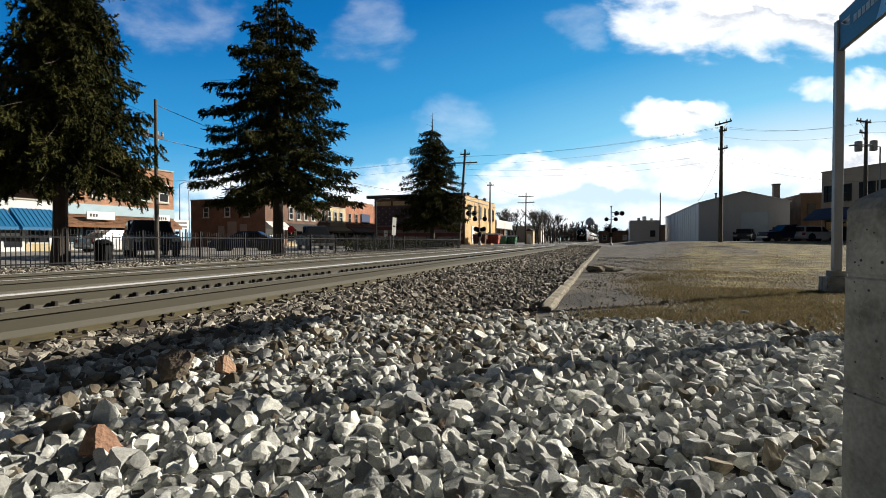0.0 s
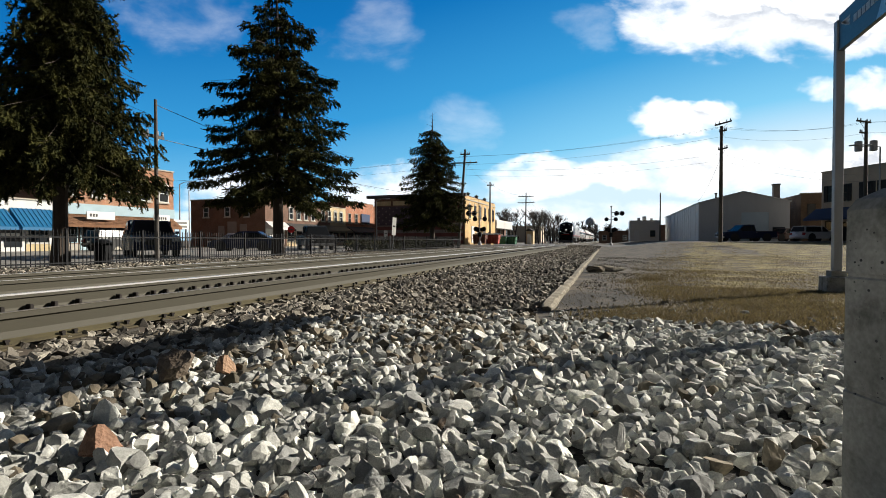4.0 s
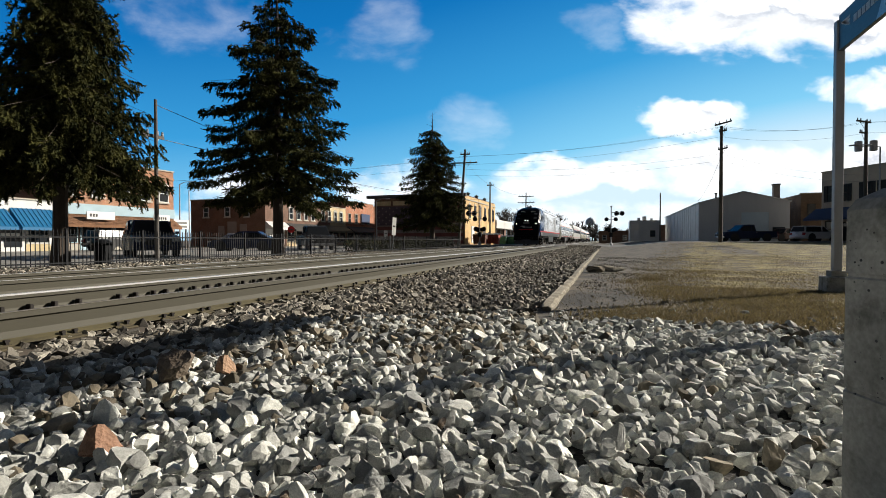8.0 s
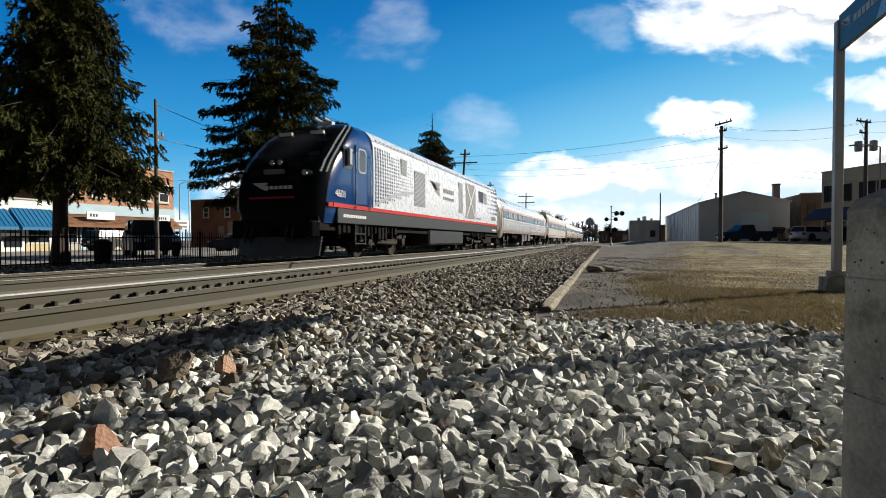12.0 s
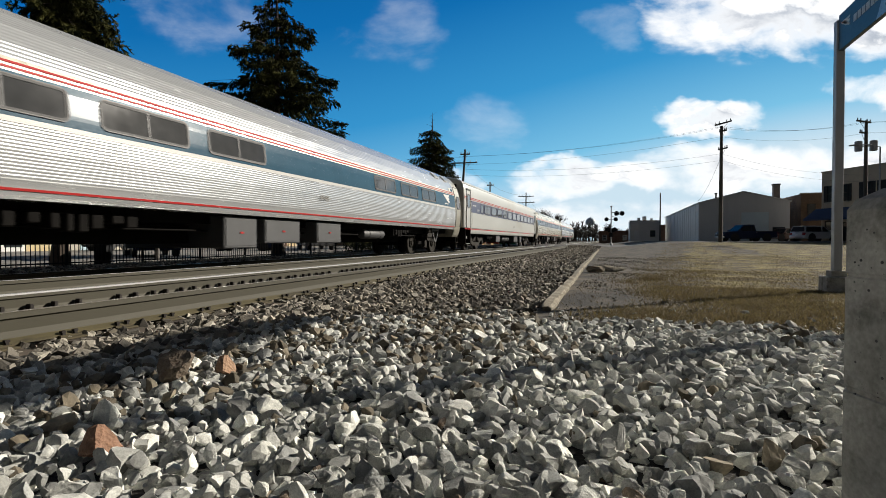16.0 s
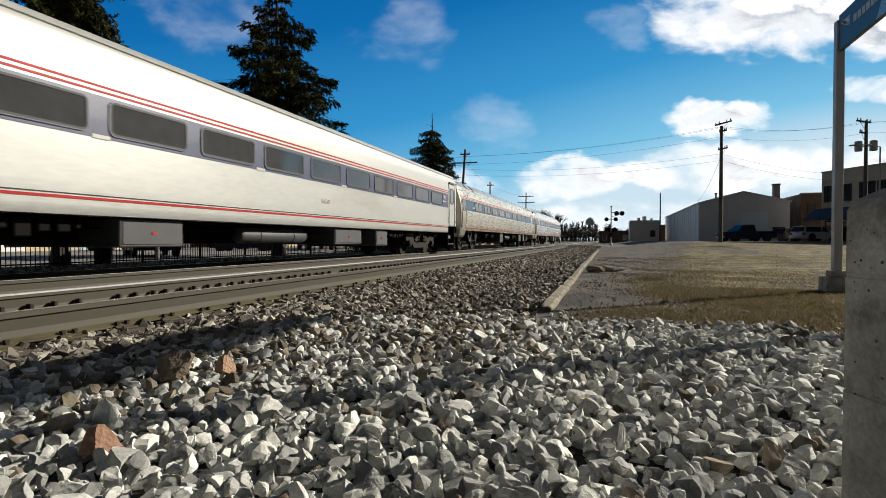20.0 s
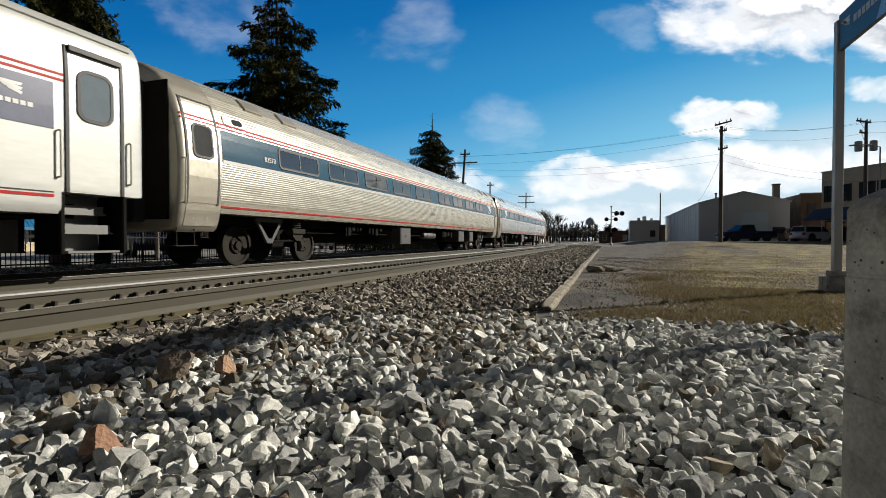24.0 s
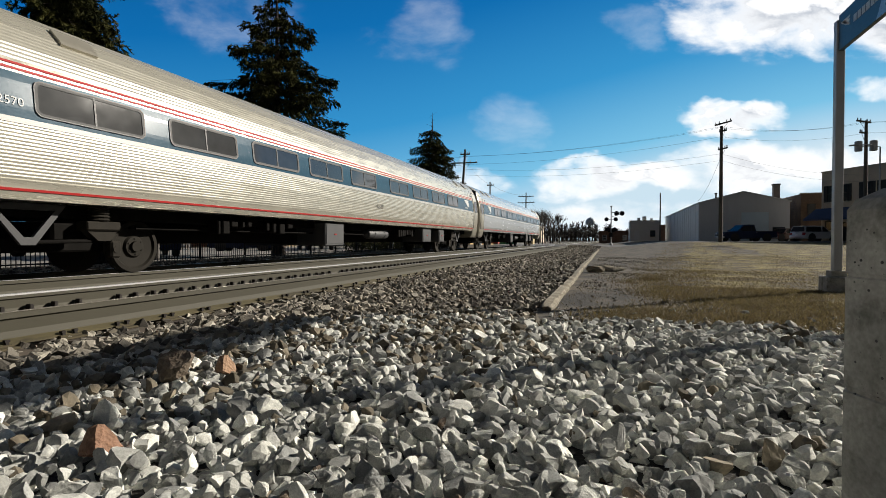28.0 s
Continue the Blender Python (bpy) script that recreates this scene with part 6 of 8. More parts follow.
GEAR_A = [("valve", 5.8, 7.8, 0.6, 0.98), ("box", 9.6, 10.6, 0.40, 1.06), ("box", 10.85, 12.2, 0.5, 1.06), ("box", 12.95, 14.2, 0.5, 1.06), ("tank", 16.05, 17.65, 0.62, 0.94), ("valve", 18.1, 19.5, 0.6, 0.98)]
GEAR_B = [("valve", 6.2, 7.2, 0.62, 0.98), ("valve", 7.7, 8.7, 0.62, 0.98), ("box", 10.0, 11.0, 0.42, 1.06), ("tank", 13.05, 14.6, 0.62, 0.94), ("valve", 15.2, 16.6, 0.6, 0.98), ("box", 17.4, 18.4, 0.5, 1.06), ("box", 19.45, 20.2, 0.5, 1.06)]
W_B = [2.67, 4.80, 6.90, 9.0, 11.12, 13.82, 15.93, 18.1, 20.2]
locomotive(0.0)
amfleet("fluted stainless cafe car with blue band behind the locomotive", [2.72, 4.84, 6.94, 9.04, 16.02, 18.16, 20.26], "48655", "48655", 22.5, GEAR_A)
horizon("cream-silver flat-sided passenger car with slate blue band", 49.0)
amfleet("fluted stainless passenger car with nine double windows", W_B, "82570", "82570", 75.6, GEAR_B, shell=M_stainless_warm)
amfleet("fluted stainless passenger car at the tail of the train", [25.6 - 1.62 - q for q in W_B[::-1]], "82518", "82518", 101.9, GEAR_B, mirror=True, logo_y=2.3)

# ---- buildings ----
def brick_mat(name, c1, c2, mortar, w=0.22, h=0.075):
    m = bpy.data.materials.new(name)
    m.use_nodes = True
    nt = m.node_tree
    b = nt.nodes["Principled BSDF"]
    tc = nt.nodes.new("ShaderNodeTexCoord")
    sep = nt.nodes.new("ShaderNodeSeparateXYZ")
    add = nt.nodes.new("ShaderNodeMath")
    comb = nt.nodes.new("ShaderNodeCombineXYZ")
    nt.links.new(tc.outputs["Object"], sep.inputs[0])
    nt.links.new(sep.outputs["X"], add.inputs[0])
    nt.links.new(sep.outputs["Y"], add.inputs[1])
    nt.links.new(add.outputs[0], comb.inputs[0])
    nt.links.new(sep.outputs["Z"], comb.inputs[1])
    br = nt.nodes.new("ShaderNodeTexBrick")
    br.inputs["Color1"].default_value, br.inputs["Color2"].default_value, br.inputs["Mortar"].default_value = (*c1, 1), (*c2, 1), (*mortar, 1)
    br.inputs["Scale"].default_value, br.inputs["Mortar Size"].default_value = 1.0, 0.006
    br.inputs["Brick Width"].default_value, br.inputs["Row Height"].default_value = w, h
    nt.links.new(comb.outputs[0], br.inputs["Vector"])
    n = nt.nodes.new("ShaderNodeTexNoise")
    n.inputs["Scale"].default_value, n.inputs["Detail"].default_value = 0.8, 8.0
    nt.links.new(tc.outputs["Object"], n.inputs["Vector"])
    r = nt.nodes.new("ShaderNodeMapRange")
    r.inputs["From Min"].default_value, r.inputs["From Max"].default_value, r.inputs["To Min"].default_value, r.inputs["To Max"].default_value = 0.3, 0.7, 0.75, 1.2
    nt.links.new(n.outputs["Fac"], r.inputs["Value"])
    v = nt.nodes.new("ShaderNodeVectorMath")
    v.operation = "SCALE"
    nt.links.new(br.outputs["Color"], v.inputs[0])
    nt.links.new(r.outputs[0], v.inputs["Scale"])
    nt.links.new(v.outputs[0], b.inputs["Base Color"])
    b.inputs["Roughness"].default_value = 0.9
    bp = nt.nodes.new("ShaderNodeBump")
    bp.invert = True
    bp.inputs["Strength"].default_value, bp.inputs["Distance"].default_value = 0.6, 0.01
    nt.links.new(br.outputs["Fac"], bp.inputs["Height"])
    nt.links.new(bp.outputs[0], b.inputs["Normal"])
    return m


M_brick_red = brick_mat("red_brick", (0.36, 0.13, 0.07), (0.44, 0.19, 0.10), (0.36, 0.30, 0.24))
M_brick_orange = brick_mat("orange_brick", (0.32, 0.15, 0.085), (0.38, 0.20, 0.11), (0.33, 0.27, 0.21))
M_brick_tan = brick_mat("tan_brick", (0.52, 0.40, 0.22), (0.58, 0.46, 0.27), (0.45, 0.38, 0.28))
M_brick_sunlit = brick_mat("sunlit_yellow_brick", (0.56, 0.36, 0.15), (0.62, 0.43, 0.20), (0.5, 0.4, 0.26))
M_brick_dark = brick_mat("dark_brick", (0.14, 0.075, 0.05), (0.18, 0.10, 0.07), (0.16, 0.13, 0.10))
M_white_paint = mat("white_paint", (0.76, 0.76, 0.74), 0.6, var=0.08, scale=2, fine=30, bump=0.05)
M_cream_paint = mat("cream_paint", (0.62, 0.50, 0.28), 0.7, var=0.08, scale=2, fine=30, bump=0.05)
M_pale_blue = mat("pale_blue_fascia", (0.40, 0.55, 0.62), 0.6, var=0.1, scale=1.5, fine=20, bump=0.05)
M_blue_metal = mat("blue_metal_awning", (0.012, 0.15, 0.33), 0.4, var=0.08, scale=1.5, fine=20, bump=0.03)
M_shingle = mat("brown_shingles", (0.16, 0.075, 0.035), 0.9, var=0.3, scale=4, fine=30, bump=0.5, color2=(0.24, 0.12, 0.06), obj=0.25)
M_dark_awning = mat("dark_canvas", (0.05, 0.045, 0.04), 0.85, var=0.2, scale=2, fine=30, bump=0.1)
M_pane = mat("shop_glass", (0.03, 0.035, 0.04), 0.08, var=0.15, scale=1, fine=6, bump=0, spec=0.5)
M_roof = mat("tar_roof", (0.06, 0.058, 0.055), 0.95, var=0.2, scale=1, fine=20, bump=0.2)
M_metal_wall = mat("grey_metal_siding", (0.78, 0.79, 0.80), 0.55, var=0.06, scale=0.6, fine=12, bump=0.03, stretch=(1, 1, 0.1), stain=(0.68, 0.69, 0.69), stain_at=0.6)
M_blue_door = mat("pale_blue_roller_door", (0.80, 0.93, 1.0), 0.5, var=0.08, scale=1, fine=20, bump=0.03)
M_tan_stucco = mat("tan_stucco", (0.66, 0.58, 0.46), 0.85, var=0.12, scale=1, fine=30, bump=0.15)
M_blue_canvas = mat("blue_canvas", (0.045, 0.075, 0.16), 0.8, var=0.12, scale=2, fine=25, bump=0.1)
M_sign_white = mat("white_sign_board", (0.9, 0.89, 0.85), 0.5, var=0.05, scale=2, fine=30, bump=0)
M_ink = mat("dark_sign_ink", (0.05, 0.05, 0.055), 0.6, var=0.05, bump=0)
M_stone_trim = mat("pale_stone_trim", (0.52, 0.48, 0.40), 0.85, var=0.12, scale=3, fine=30, bump=0.15)


def facing(x, y, z, turn):
    """Facade space: x along the wall (read from outside), y up, z outwards; turn: where outwards points, degrees from +x."""
    a = radians(turn)
    o, al = Vector((math.cos(a), math.sin(a), 0)), Vector((-math.sin(a), math.cos(a), 0))
    return Matrix(((al.x, 0, o.x, x), (al.y, 0, o.y, y), (0, 1, 0, z), (0, 0, 0, 1)))


def slab(m, x0, x1, y0, y1, z0, z1, bevel=0.0):
    return Bm().box(x0, x1, y0, y1, z0, z1, m=m, bevel=bevel)


def house_window(parent, m, x, y, w, h, frame=None, sill=True, arch=False, bars_n=1, recess=0.0):
    fr = frame or M_white_paint
    win = part("window", Bm().ring([(x, y), (x + w, y), (x + w, y + h), (x, y + h)], [(x + 0.07, y + 0.07), (x + w - 0.07, y + 0.07), (x + w - 0.07, y + h - 0.07), (x + 0.07, y + h - 0.07)], 0.09, m), fr, parent)
    part("pane", slab(m, x + 0.05, x + w - 0.05, y + 0.05, y + h - 0.05, 0.006, 0.03), M_pane, win, "dark window glass")
    part("sash_bar", slab(m, x + 0.05, x + w - 0.05, y + h / 2 - 0.03, y + h / 2 + 0.03, 0.03, 0.07), fr, win)
    if sill:
        part("sill", slab(m, x - 0.08, x + w + 0.08, y - 0.12, y, 0.0, 0.16), M_stone_trim, win)
    if arch:
        pts = [(x - 0.08 + (w + 0.16) * i / 8, y + h + 0.28 * math.sin(math.pi * i / 8)) for i in range(9)]
        part("arch", Bm().prism([(x - 0.08, y + h - 0.02)] + pts + [(x + w + 0.08, y + h - 0.02)], 0.07, m), M_stone_trim, win)
    return win


def awning(parent, m, x0, x1, y0, y1, out, material, ribs=0, name="awning"):
    v = [(x0, y1, 0.02), (x1, y1, 0.02), (x1, y0, out), (x0, y0, out), (x0, y0 - 0.2, out), (x1, y0 - 0.2, out), (x0, y0 - 0.05, 0.02), (x1, y0 - 0.05, 0.02)]
    b = Bm().add([m @ Vector(q) for q in v], [(0, 1, 2, 3), (3, 2, 5, 4), (4, 5, 7, 6), (0, 3, 4, 6), (1, 7, 5, 2), (0, 6, 7, 1)])
    aw = part(name, b, material, parent)
    for k in range(ribs):
        x = x0 + (x1 - x0) * (k + 0.5) / ribs
        part("awning_rib", Bm().add([m @ Vector(q) for q in ((x - 0.02, y1 + 0.01, 0.02), (x + 0.02, y1 + 0.01, 0.02), (x + 0.02, y0 + 0.03, out), (x - 0.02, y0 + 0.03, out), (x, y1 + 0.06, 0.02), (x, y0 + 0.06, out))],
                                    [(0, 4, 5, 3), (4, 1, 2, 5), (0, 1, 4), (3, 5, 2)]), material, aw)
    return aw


def block(name, label, m, w, h, depth, material, cornice=None):
    """A flat-roofed building: walls with thickness, roof and parapet; m is the facade's left foot."""
    b = thing(name, label, "building")
    t = 0.3
    part("front_wall", slab(m, 0, w, 0, h, -t, 0), material, b)
    part("side_wall", slab(m, 0, t, 0, h - 0.01, -depth, -t), material, b)
    part("side_wall", slab(m, w - t, w, 0, h - 0.01, -depth, -t), material, b)
    part("rear_wall", slab(m, t, w - t, 0, h - 0.02, -depth, -depth + t), material, b)
    part("roof", slab(m, t, w - t, h - 0.6, h - 0.4, -depth + t, -t), M_roof, b)
    part("coping", slab(m, -0.05, w + 0.05, h, h + 0.1, -t - 0.05, 0.08), cornice or M_stone_trim, b)
    return b


def shop_front(parent, m, x0, x1, h, n, frame, base):
    part("shop_base", slab(m, x0, x1, 0, 0.5, 0.0, 0.06), base, parent)
    step = (x1 - x0) / n
    for k in range(n):
        if k % 3 == 1:
            d = part("shop_door", slab(m, x0 + step * k + 0.1, x0 + step * (k + 1) - 0.1, 0.02, 2.1, 0.062, 0.10), frame, parent)
            part("door_pane", slab(m, x0 + step * k + 0.25, x0 + step * (k + 1) - 0.25, 0.3, 1.95, 0.10, 0.108), M_pane, d)
        else:
            house_window(parent, m, x0 + step * k + 0.08, 0.55, step - 0.16, h - 0.6, frame, False)


G = -0.20
# blue awning shop
m = facing(-38, 10.0, G, 0)
s1 = block("blue_awning_shop", "single-storey white shop with a blue metal awning", m, 14.7, 3.55, 10, M_white_paint)
awning(s1, m, 0.2, 11.8, 1.65, 2.85, 1.3, M_blue_metal, 40)
awning(s1, m, 12.0, 14.6, 1.65, 2.95, 1.3, M_blue_metal, 9)
shop_front(s1, m, 0.3, 14.5, 1.75, 9, M_white_paint, M_cream_paint)
part("shop_notice", slab(m, 11.0, 12.6, 0.75, 1.5, 0.12, 0.14), M_ink, s1)
part("shop_notice", slab(m, 11.1, 12.5, 1.05, 1.25, 0.142, 0.15), M_sign_white, s1)
# two-storey brick shop
m = facing(-38, 24.8, G, 0)
s2 = block("brick_shop", "two-storey orange brick shop with pale blue fascia", m, 10.3, 6.95, 12, M_brick_orange)
part("fascia", slab(m, 0, 10.3, 2.75, 3.55, 0.0, 0.12), M_pale_blue, s2, "pale blue fascia board")
sh = awning(s2, m, 0.1, 10.2, 1.95, 2.7, 1.1, M_shingle, 0, "shingle_awning")
sme = Bm().box(-0.16, 0.16, -0.09, 0.09, 0, 0.02).mesh("shingle")
sme.materials.append(M_shingle)
ang = math.degrees(math.atan2(0.75, 1.08))
for j in range(6):
    for i in range(30):
        u = (j + 0.5) / 6
        p = m @ Vector((0.28 + 0.335 * i + (0.15 if j % 2 else 0), 2.7 - 0.75 * u + 0.015, 0.02 + 1.08 * u))
        if 0.28 + 0.335 * i + 0.15 < 10.1:
            part("shingle", sme, None, sh, m=Matrix.Translation(p) @ Matrix.Rotation(radians(ang), 4, "Y") @ Matrix.Rotation(radians(90), 4, "Z"))
shop_front(s2, m, 0.3, 10.0, 1.9, 7, M_pale_blue, M_stone_trim)
for x, w in ((0.6, 1.0), (2.7, 1.0), (4.9, 1.0), (6.9, 1.0), (8.7, 1.0)):
    house_window(s2, m, x, 4.15, w, 1.55, M_white_paint, True, True)
for x, w in ((1.6, 2.2), (7.3, 1.6)):
    sg = part("shop_sign", slab(m, x, x + w, 2.35, 2.95, 1.0, 1.08, bevel=0.01), M_sign_white, s2, "white shop sign with dark lettering")
    for k in range(3 if w > 2 else 5):
        part("sign_bar", slab(m, x + 0.2 + 0.22 * k, x + 0.36 + 0.22 * k, 2.55, 2.78, 1.082, 1.088), M_ink, sg)
part("parapet_band", slab(m, 0, 10.3, 6.2, 6.4, 0, 0.1), M_brick_orange, s2)

# dark brick corner building and the row beyond it
m = facing(-49, 47.8, G, -90)
d1 = block("dark_corner_building", "two-storey dark brick building with boarded openings", m, 11.0, 5.65, 14, M_brick_dark)
for x, w in ((2.0, 0.8), (5.2, 0.8), (8.0, 0.8)):
    house_window(d1, m, x, 3.55, w, 1.2, M_white_paint)
for x, w, h in ((4.2, 0.9, 1.3), (5.6, 1.3, 1.8), (7.4, 1.0, 1.5)):
    part("boarded_opening", slab(m, x, x + w, 1.2, 1.2 + h, 0.0, 0.06), mat("faded_board", (0.34, 0.30, 0.27), 0.8, var=0.12, scale=2, fine=20), d1)
m = facing(-38, 47.8, G, 0)
part("corner_shop_front", slab(m, 0.0, 3.4, 0.0, 2.6, 0.0, 0.12), M_white_paint, d1)
awning(d1, m, 0.0, 3.6, 2.2, 3.0, 1.1, M_white_paint)
for k, (y0, w, h, bm_, lab) in enumerate(((48.0 + 3.6, 7.2, 5.75, M_brick_tan, "tan brick shop with dark canvas awning"), (58.9, 7.3, 5.5, M_brick_tan, "tan brick shop with arched upper windows"), (66.3, 9.0, 6.7, M_brick_red, "red brick shop with a dark blue sign"), (75.4, 7.0, 6.4, M_brick_red, "red brick building at the end of the row"))):
    m = facing(-38.02, y0, G, 0)
    q = block("row_shop", lab, m, w, h, 12, bm_)
    tagged(q, group="row of shops across the street")
    for i in range(4 if w > 7.1 else 3):
        house_window(q, m, 0.6 + i * (w - 0.8) / (4 if w > 7.1 else 3), 3.4, 0.85, 1.5, M_white_paint if k < 2 else M_stone_trim, True, k != 2)
    awning(q, m, 0.2, w - 0.2, 2.1, 2.9, 1.4, M_dark_awning if k % 2 == 0 else mat("olive_canvas", (0.16, 0.13, 0.08), 0.85, var=0.15, scale=2, fine=25))
    shop_front(q, m, 0.2, w - 0.2, 2.0, 4, M_stone_trim, M_brick_tan)
    if k == 2:
        part("wall_sign", slab(m, 4.6, 7.4, 3.5, 5.0, 0.10, 0.2, bevel=0.01), M_blue_canvas, q, "dark blue wall sign")

# the mural building beside the line
m = facing(-32.6, 65.0, G, -90)
# dark brick and dim mural colours carry the shade on this front
mb = block("mural_building", "two-storey brick building with a faded flag mural, front darkened for shade", m, 13.6, 7.05, 18.3, M_brick_dark, mat("dark_cornice", (0.06, 0.06, 0.065), 0.7, var=0.2))
part("cornice", slab(m, -0.9, 14.0, 6.75, 7.2, 0.0, 0.8, bevel=0.05), mat("dark_cornice", (0.06, 0.06, 0.065)), mb, "dark overhanging cornice")
for k in range(5):
    part("cornice_panel", slab(m, 0.3 + 2.65 * k, 2.6 + 2.65 * k, 5.75, 6.35, 0.0, 0.08), M_brick_tan, mb)
M_mural_blue = mat("mural_faded_shaded_blue", (0.10, 0.07, 0.09), 0.9, var=0.25, scale=1.5, fine=20, bump=0.2)
M_mural_red = mat("mural_faded_shaded_red", (0.20, 0.07, 0.06), 0.9, var=0.25, scale=1.5, fine=20, bump=0.2)
M_mural_white = mat("mural_faded_shaded_white", (0.27, 0.22, 0.20), 0.9, var=0.2, scale=1.5, fine=20, bump=0.2)
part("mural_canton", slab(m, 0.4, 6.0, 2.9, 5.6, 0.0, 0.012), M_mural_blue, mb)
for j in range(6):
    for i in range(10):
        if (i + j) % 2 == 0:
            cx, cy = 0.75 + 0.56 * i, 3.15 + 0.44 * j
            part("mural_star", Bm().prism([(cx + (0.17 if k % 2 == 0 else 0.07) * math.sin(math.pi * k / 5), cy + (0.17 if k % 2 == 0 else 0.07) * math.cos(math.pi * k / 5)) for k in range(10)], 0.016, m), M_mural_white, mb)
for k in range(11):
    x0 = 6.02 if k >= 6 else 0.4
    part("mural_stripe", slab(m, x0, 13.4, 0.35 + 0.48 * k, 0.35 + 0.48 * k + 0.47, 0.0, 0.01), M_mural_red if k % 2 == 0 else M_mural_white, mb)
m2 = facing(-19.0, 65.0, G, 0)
# the yellow brick slab has the side's sunlight put into its colour
part("sunny_wall", slab(m2, 0.02, 18.3, 0, 6.9, 0.0, 0.12), M_brick_sunlit, mb, "yellow brick side wall, coloured lighter for the sun on it")
m2 = facing(-18.88, 65.0, G, 0)
for x in (1.6, 4.6, 7.6, 10.6, 13.4, 16.0):
    house_window(mb, m2, x, 3.9, 0.95, 1.9, M_dark_awning, True, True)
for x, w, y, h in ((3.0, 1.6, 0.4, 2.4), (6.2, 1.0, 0.0, 2.1), (9.5, 1.8, 0.8, 1.6), (13.0, 1.0, 0.0, 2.1)):
    part("boarded_door", slab(m2, x, x + w, y, y + h, 0.0, 0.08), M_white_paint if x < 7 else M_dark_awning, mb)
part("wall_plate", slab(m2, 0.0, 18.2, 6.35, 6.5, 0.0, 0.1), M_stone_trim, mb)
for x in (6.5, 11.5, 16.8):
    part("roof_vent", Bm().tube(m2 @ Vector((x, 6.9, -1.5)), m2 @ Vector((x, 7.7, -1.5)), 0.25, n=10).tube(m2 @ Vector((x, 7.7, -1.5)), m2 @ Vector((x, 7.95, -1.5)), 0.4, 0.1, n=10), M_roof, mb)
# low building with a white canopy further on
m = facing(-20.5, 84.5, G, 0)
lb = block("low_depot", "low dark building with a white canopy roof", m, 16.0, 3.0, 8, M_brick_dark)
part("canopy", slab(m, 0.5, 15.0, 2.9, 4.4, -2.0, 1.5, bevel=0.05), M_white_paint, lb, "white canopy roof")
for k in range(5):
    part("canopy_post", slab(m, 1.0 + 3.2 * k, 1.15 + 3.2 * k, 0, 2.9, 1.2, 1.35), M_roof, lb)
sd_ = thing("garden_shed", "small cream wooden shed beside the line", "shed", pose(-14.9, 96, gz(-14.9, 96)))
part("walls", Bm().box(-0.75, 0.75, -1, 1, 0, 2.6), M_cream_paint, sd_)
part("roof", Bm().prism([(-0.9, 2.55), (0.9, 2.55), (0, 3.1)], 2.2, Matrix(((1, 0, 0, 0), (0, 0, -1, 1.1), (0, 1, 0, 0), (0, 0, 0, 1)))), M_roof, sd_)
part("door", Bm().box(-0.4, 0.4, -1.04, -1.0, 0.05, 2.0), M_white_paint, sd_)


def skip(x, y, w, material, label, turn=0):
    d = thing("dumpster", label, "dumpster", pose(x, y, gz(x, y), 0, 0, turn), group="dumpsters by the brick building")
    part("tub", Bm().loft([[(-w / 2 + e, -0.7 + e, z), (w / 2 - e, -0.7 + e, z), (w / 2 - e, 0.7 - e, z), (-w / 2 + e, 0.7 - e, z)] for z, e in ((0.12, 0.12), (1.25, 0.0), (1.3, -0.04), (1.36, -0.04))]), material, d)
    part("lid", Bm().loft([[(-w / 2, -0.72, 1.37), (w / 2, -0.72, 1.37), (w / 2, -0.72, 1.40), (-w / 2, -0.72, 1.40)], [(-w / 2, 0.72, 1.55), (w / 2, 0.72, 1.55), (w / 2, 0.72, 1.58), (-w / 2, 0.72, 1.58)]]), M_gasket, d, "black plastic lid")
    for s in (-1, 1):
        part("lift_pocket", Bm().box(s * (w / 2), s * (w / 2 + 0.08), -0.5, 0.5, 0.8, 0.95), material, d)
        for y2 in (-0.5, 0.5):
            part("caster", Bm().tube((s * (w / 2 - 0.2) - 0.03, y2, 0.07), (s * (w / 2 - 0.2) + 0.03, y2, 0.07), 0.08), M_gasket, d)
    for k in range(5):
        part("rib", Bm().box(-w / 2 + w * (k + 0.5) / 5 - 0.03, -w / 2 + w * (k + 0.5) / 5 + 0.03, -0.73, -0.66, 0.3, 1.2), material, d)
    return d


M_skip_red = mat("faded_red_steel", (0.5, 0.10, 0.07), 0.6, var=0.2, scale=2, fine=20, bump=0.1)
M_skip_green = mat("green_steel", (0.04, 0.18, 0.10), 0.6, var=0.2, scale=2, fine=20, bump=0.1)
skip(-15.9, 68.5, 2.0, M_skip_red, "red steel dumpster with black lid")
skip(-17.2, 66.6, 1.8, mat("rusty_brown_steel", (0.16, 0.06, 0.04), 0.7, var=0.3, scale=2, fine=20), "rusty brown dumpster by the brick wall")
skip(-17.2, 79.5, 2.2, M_skip_green, "green steel dumpster beside the depot")
skip(-15.6, 80.5, 1.8, M_skip_green, "green steel dumpster beside the line")

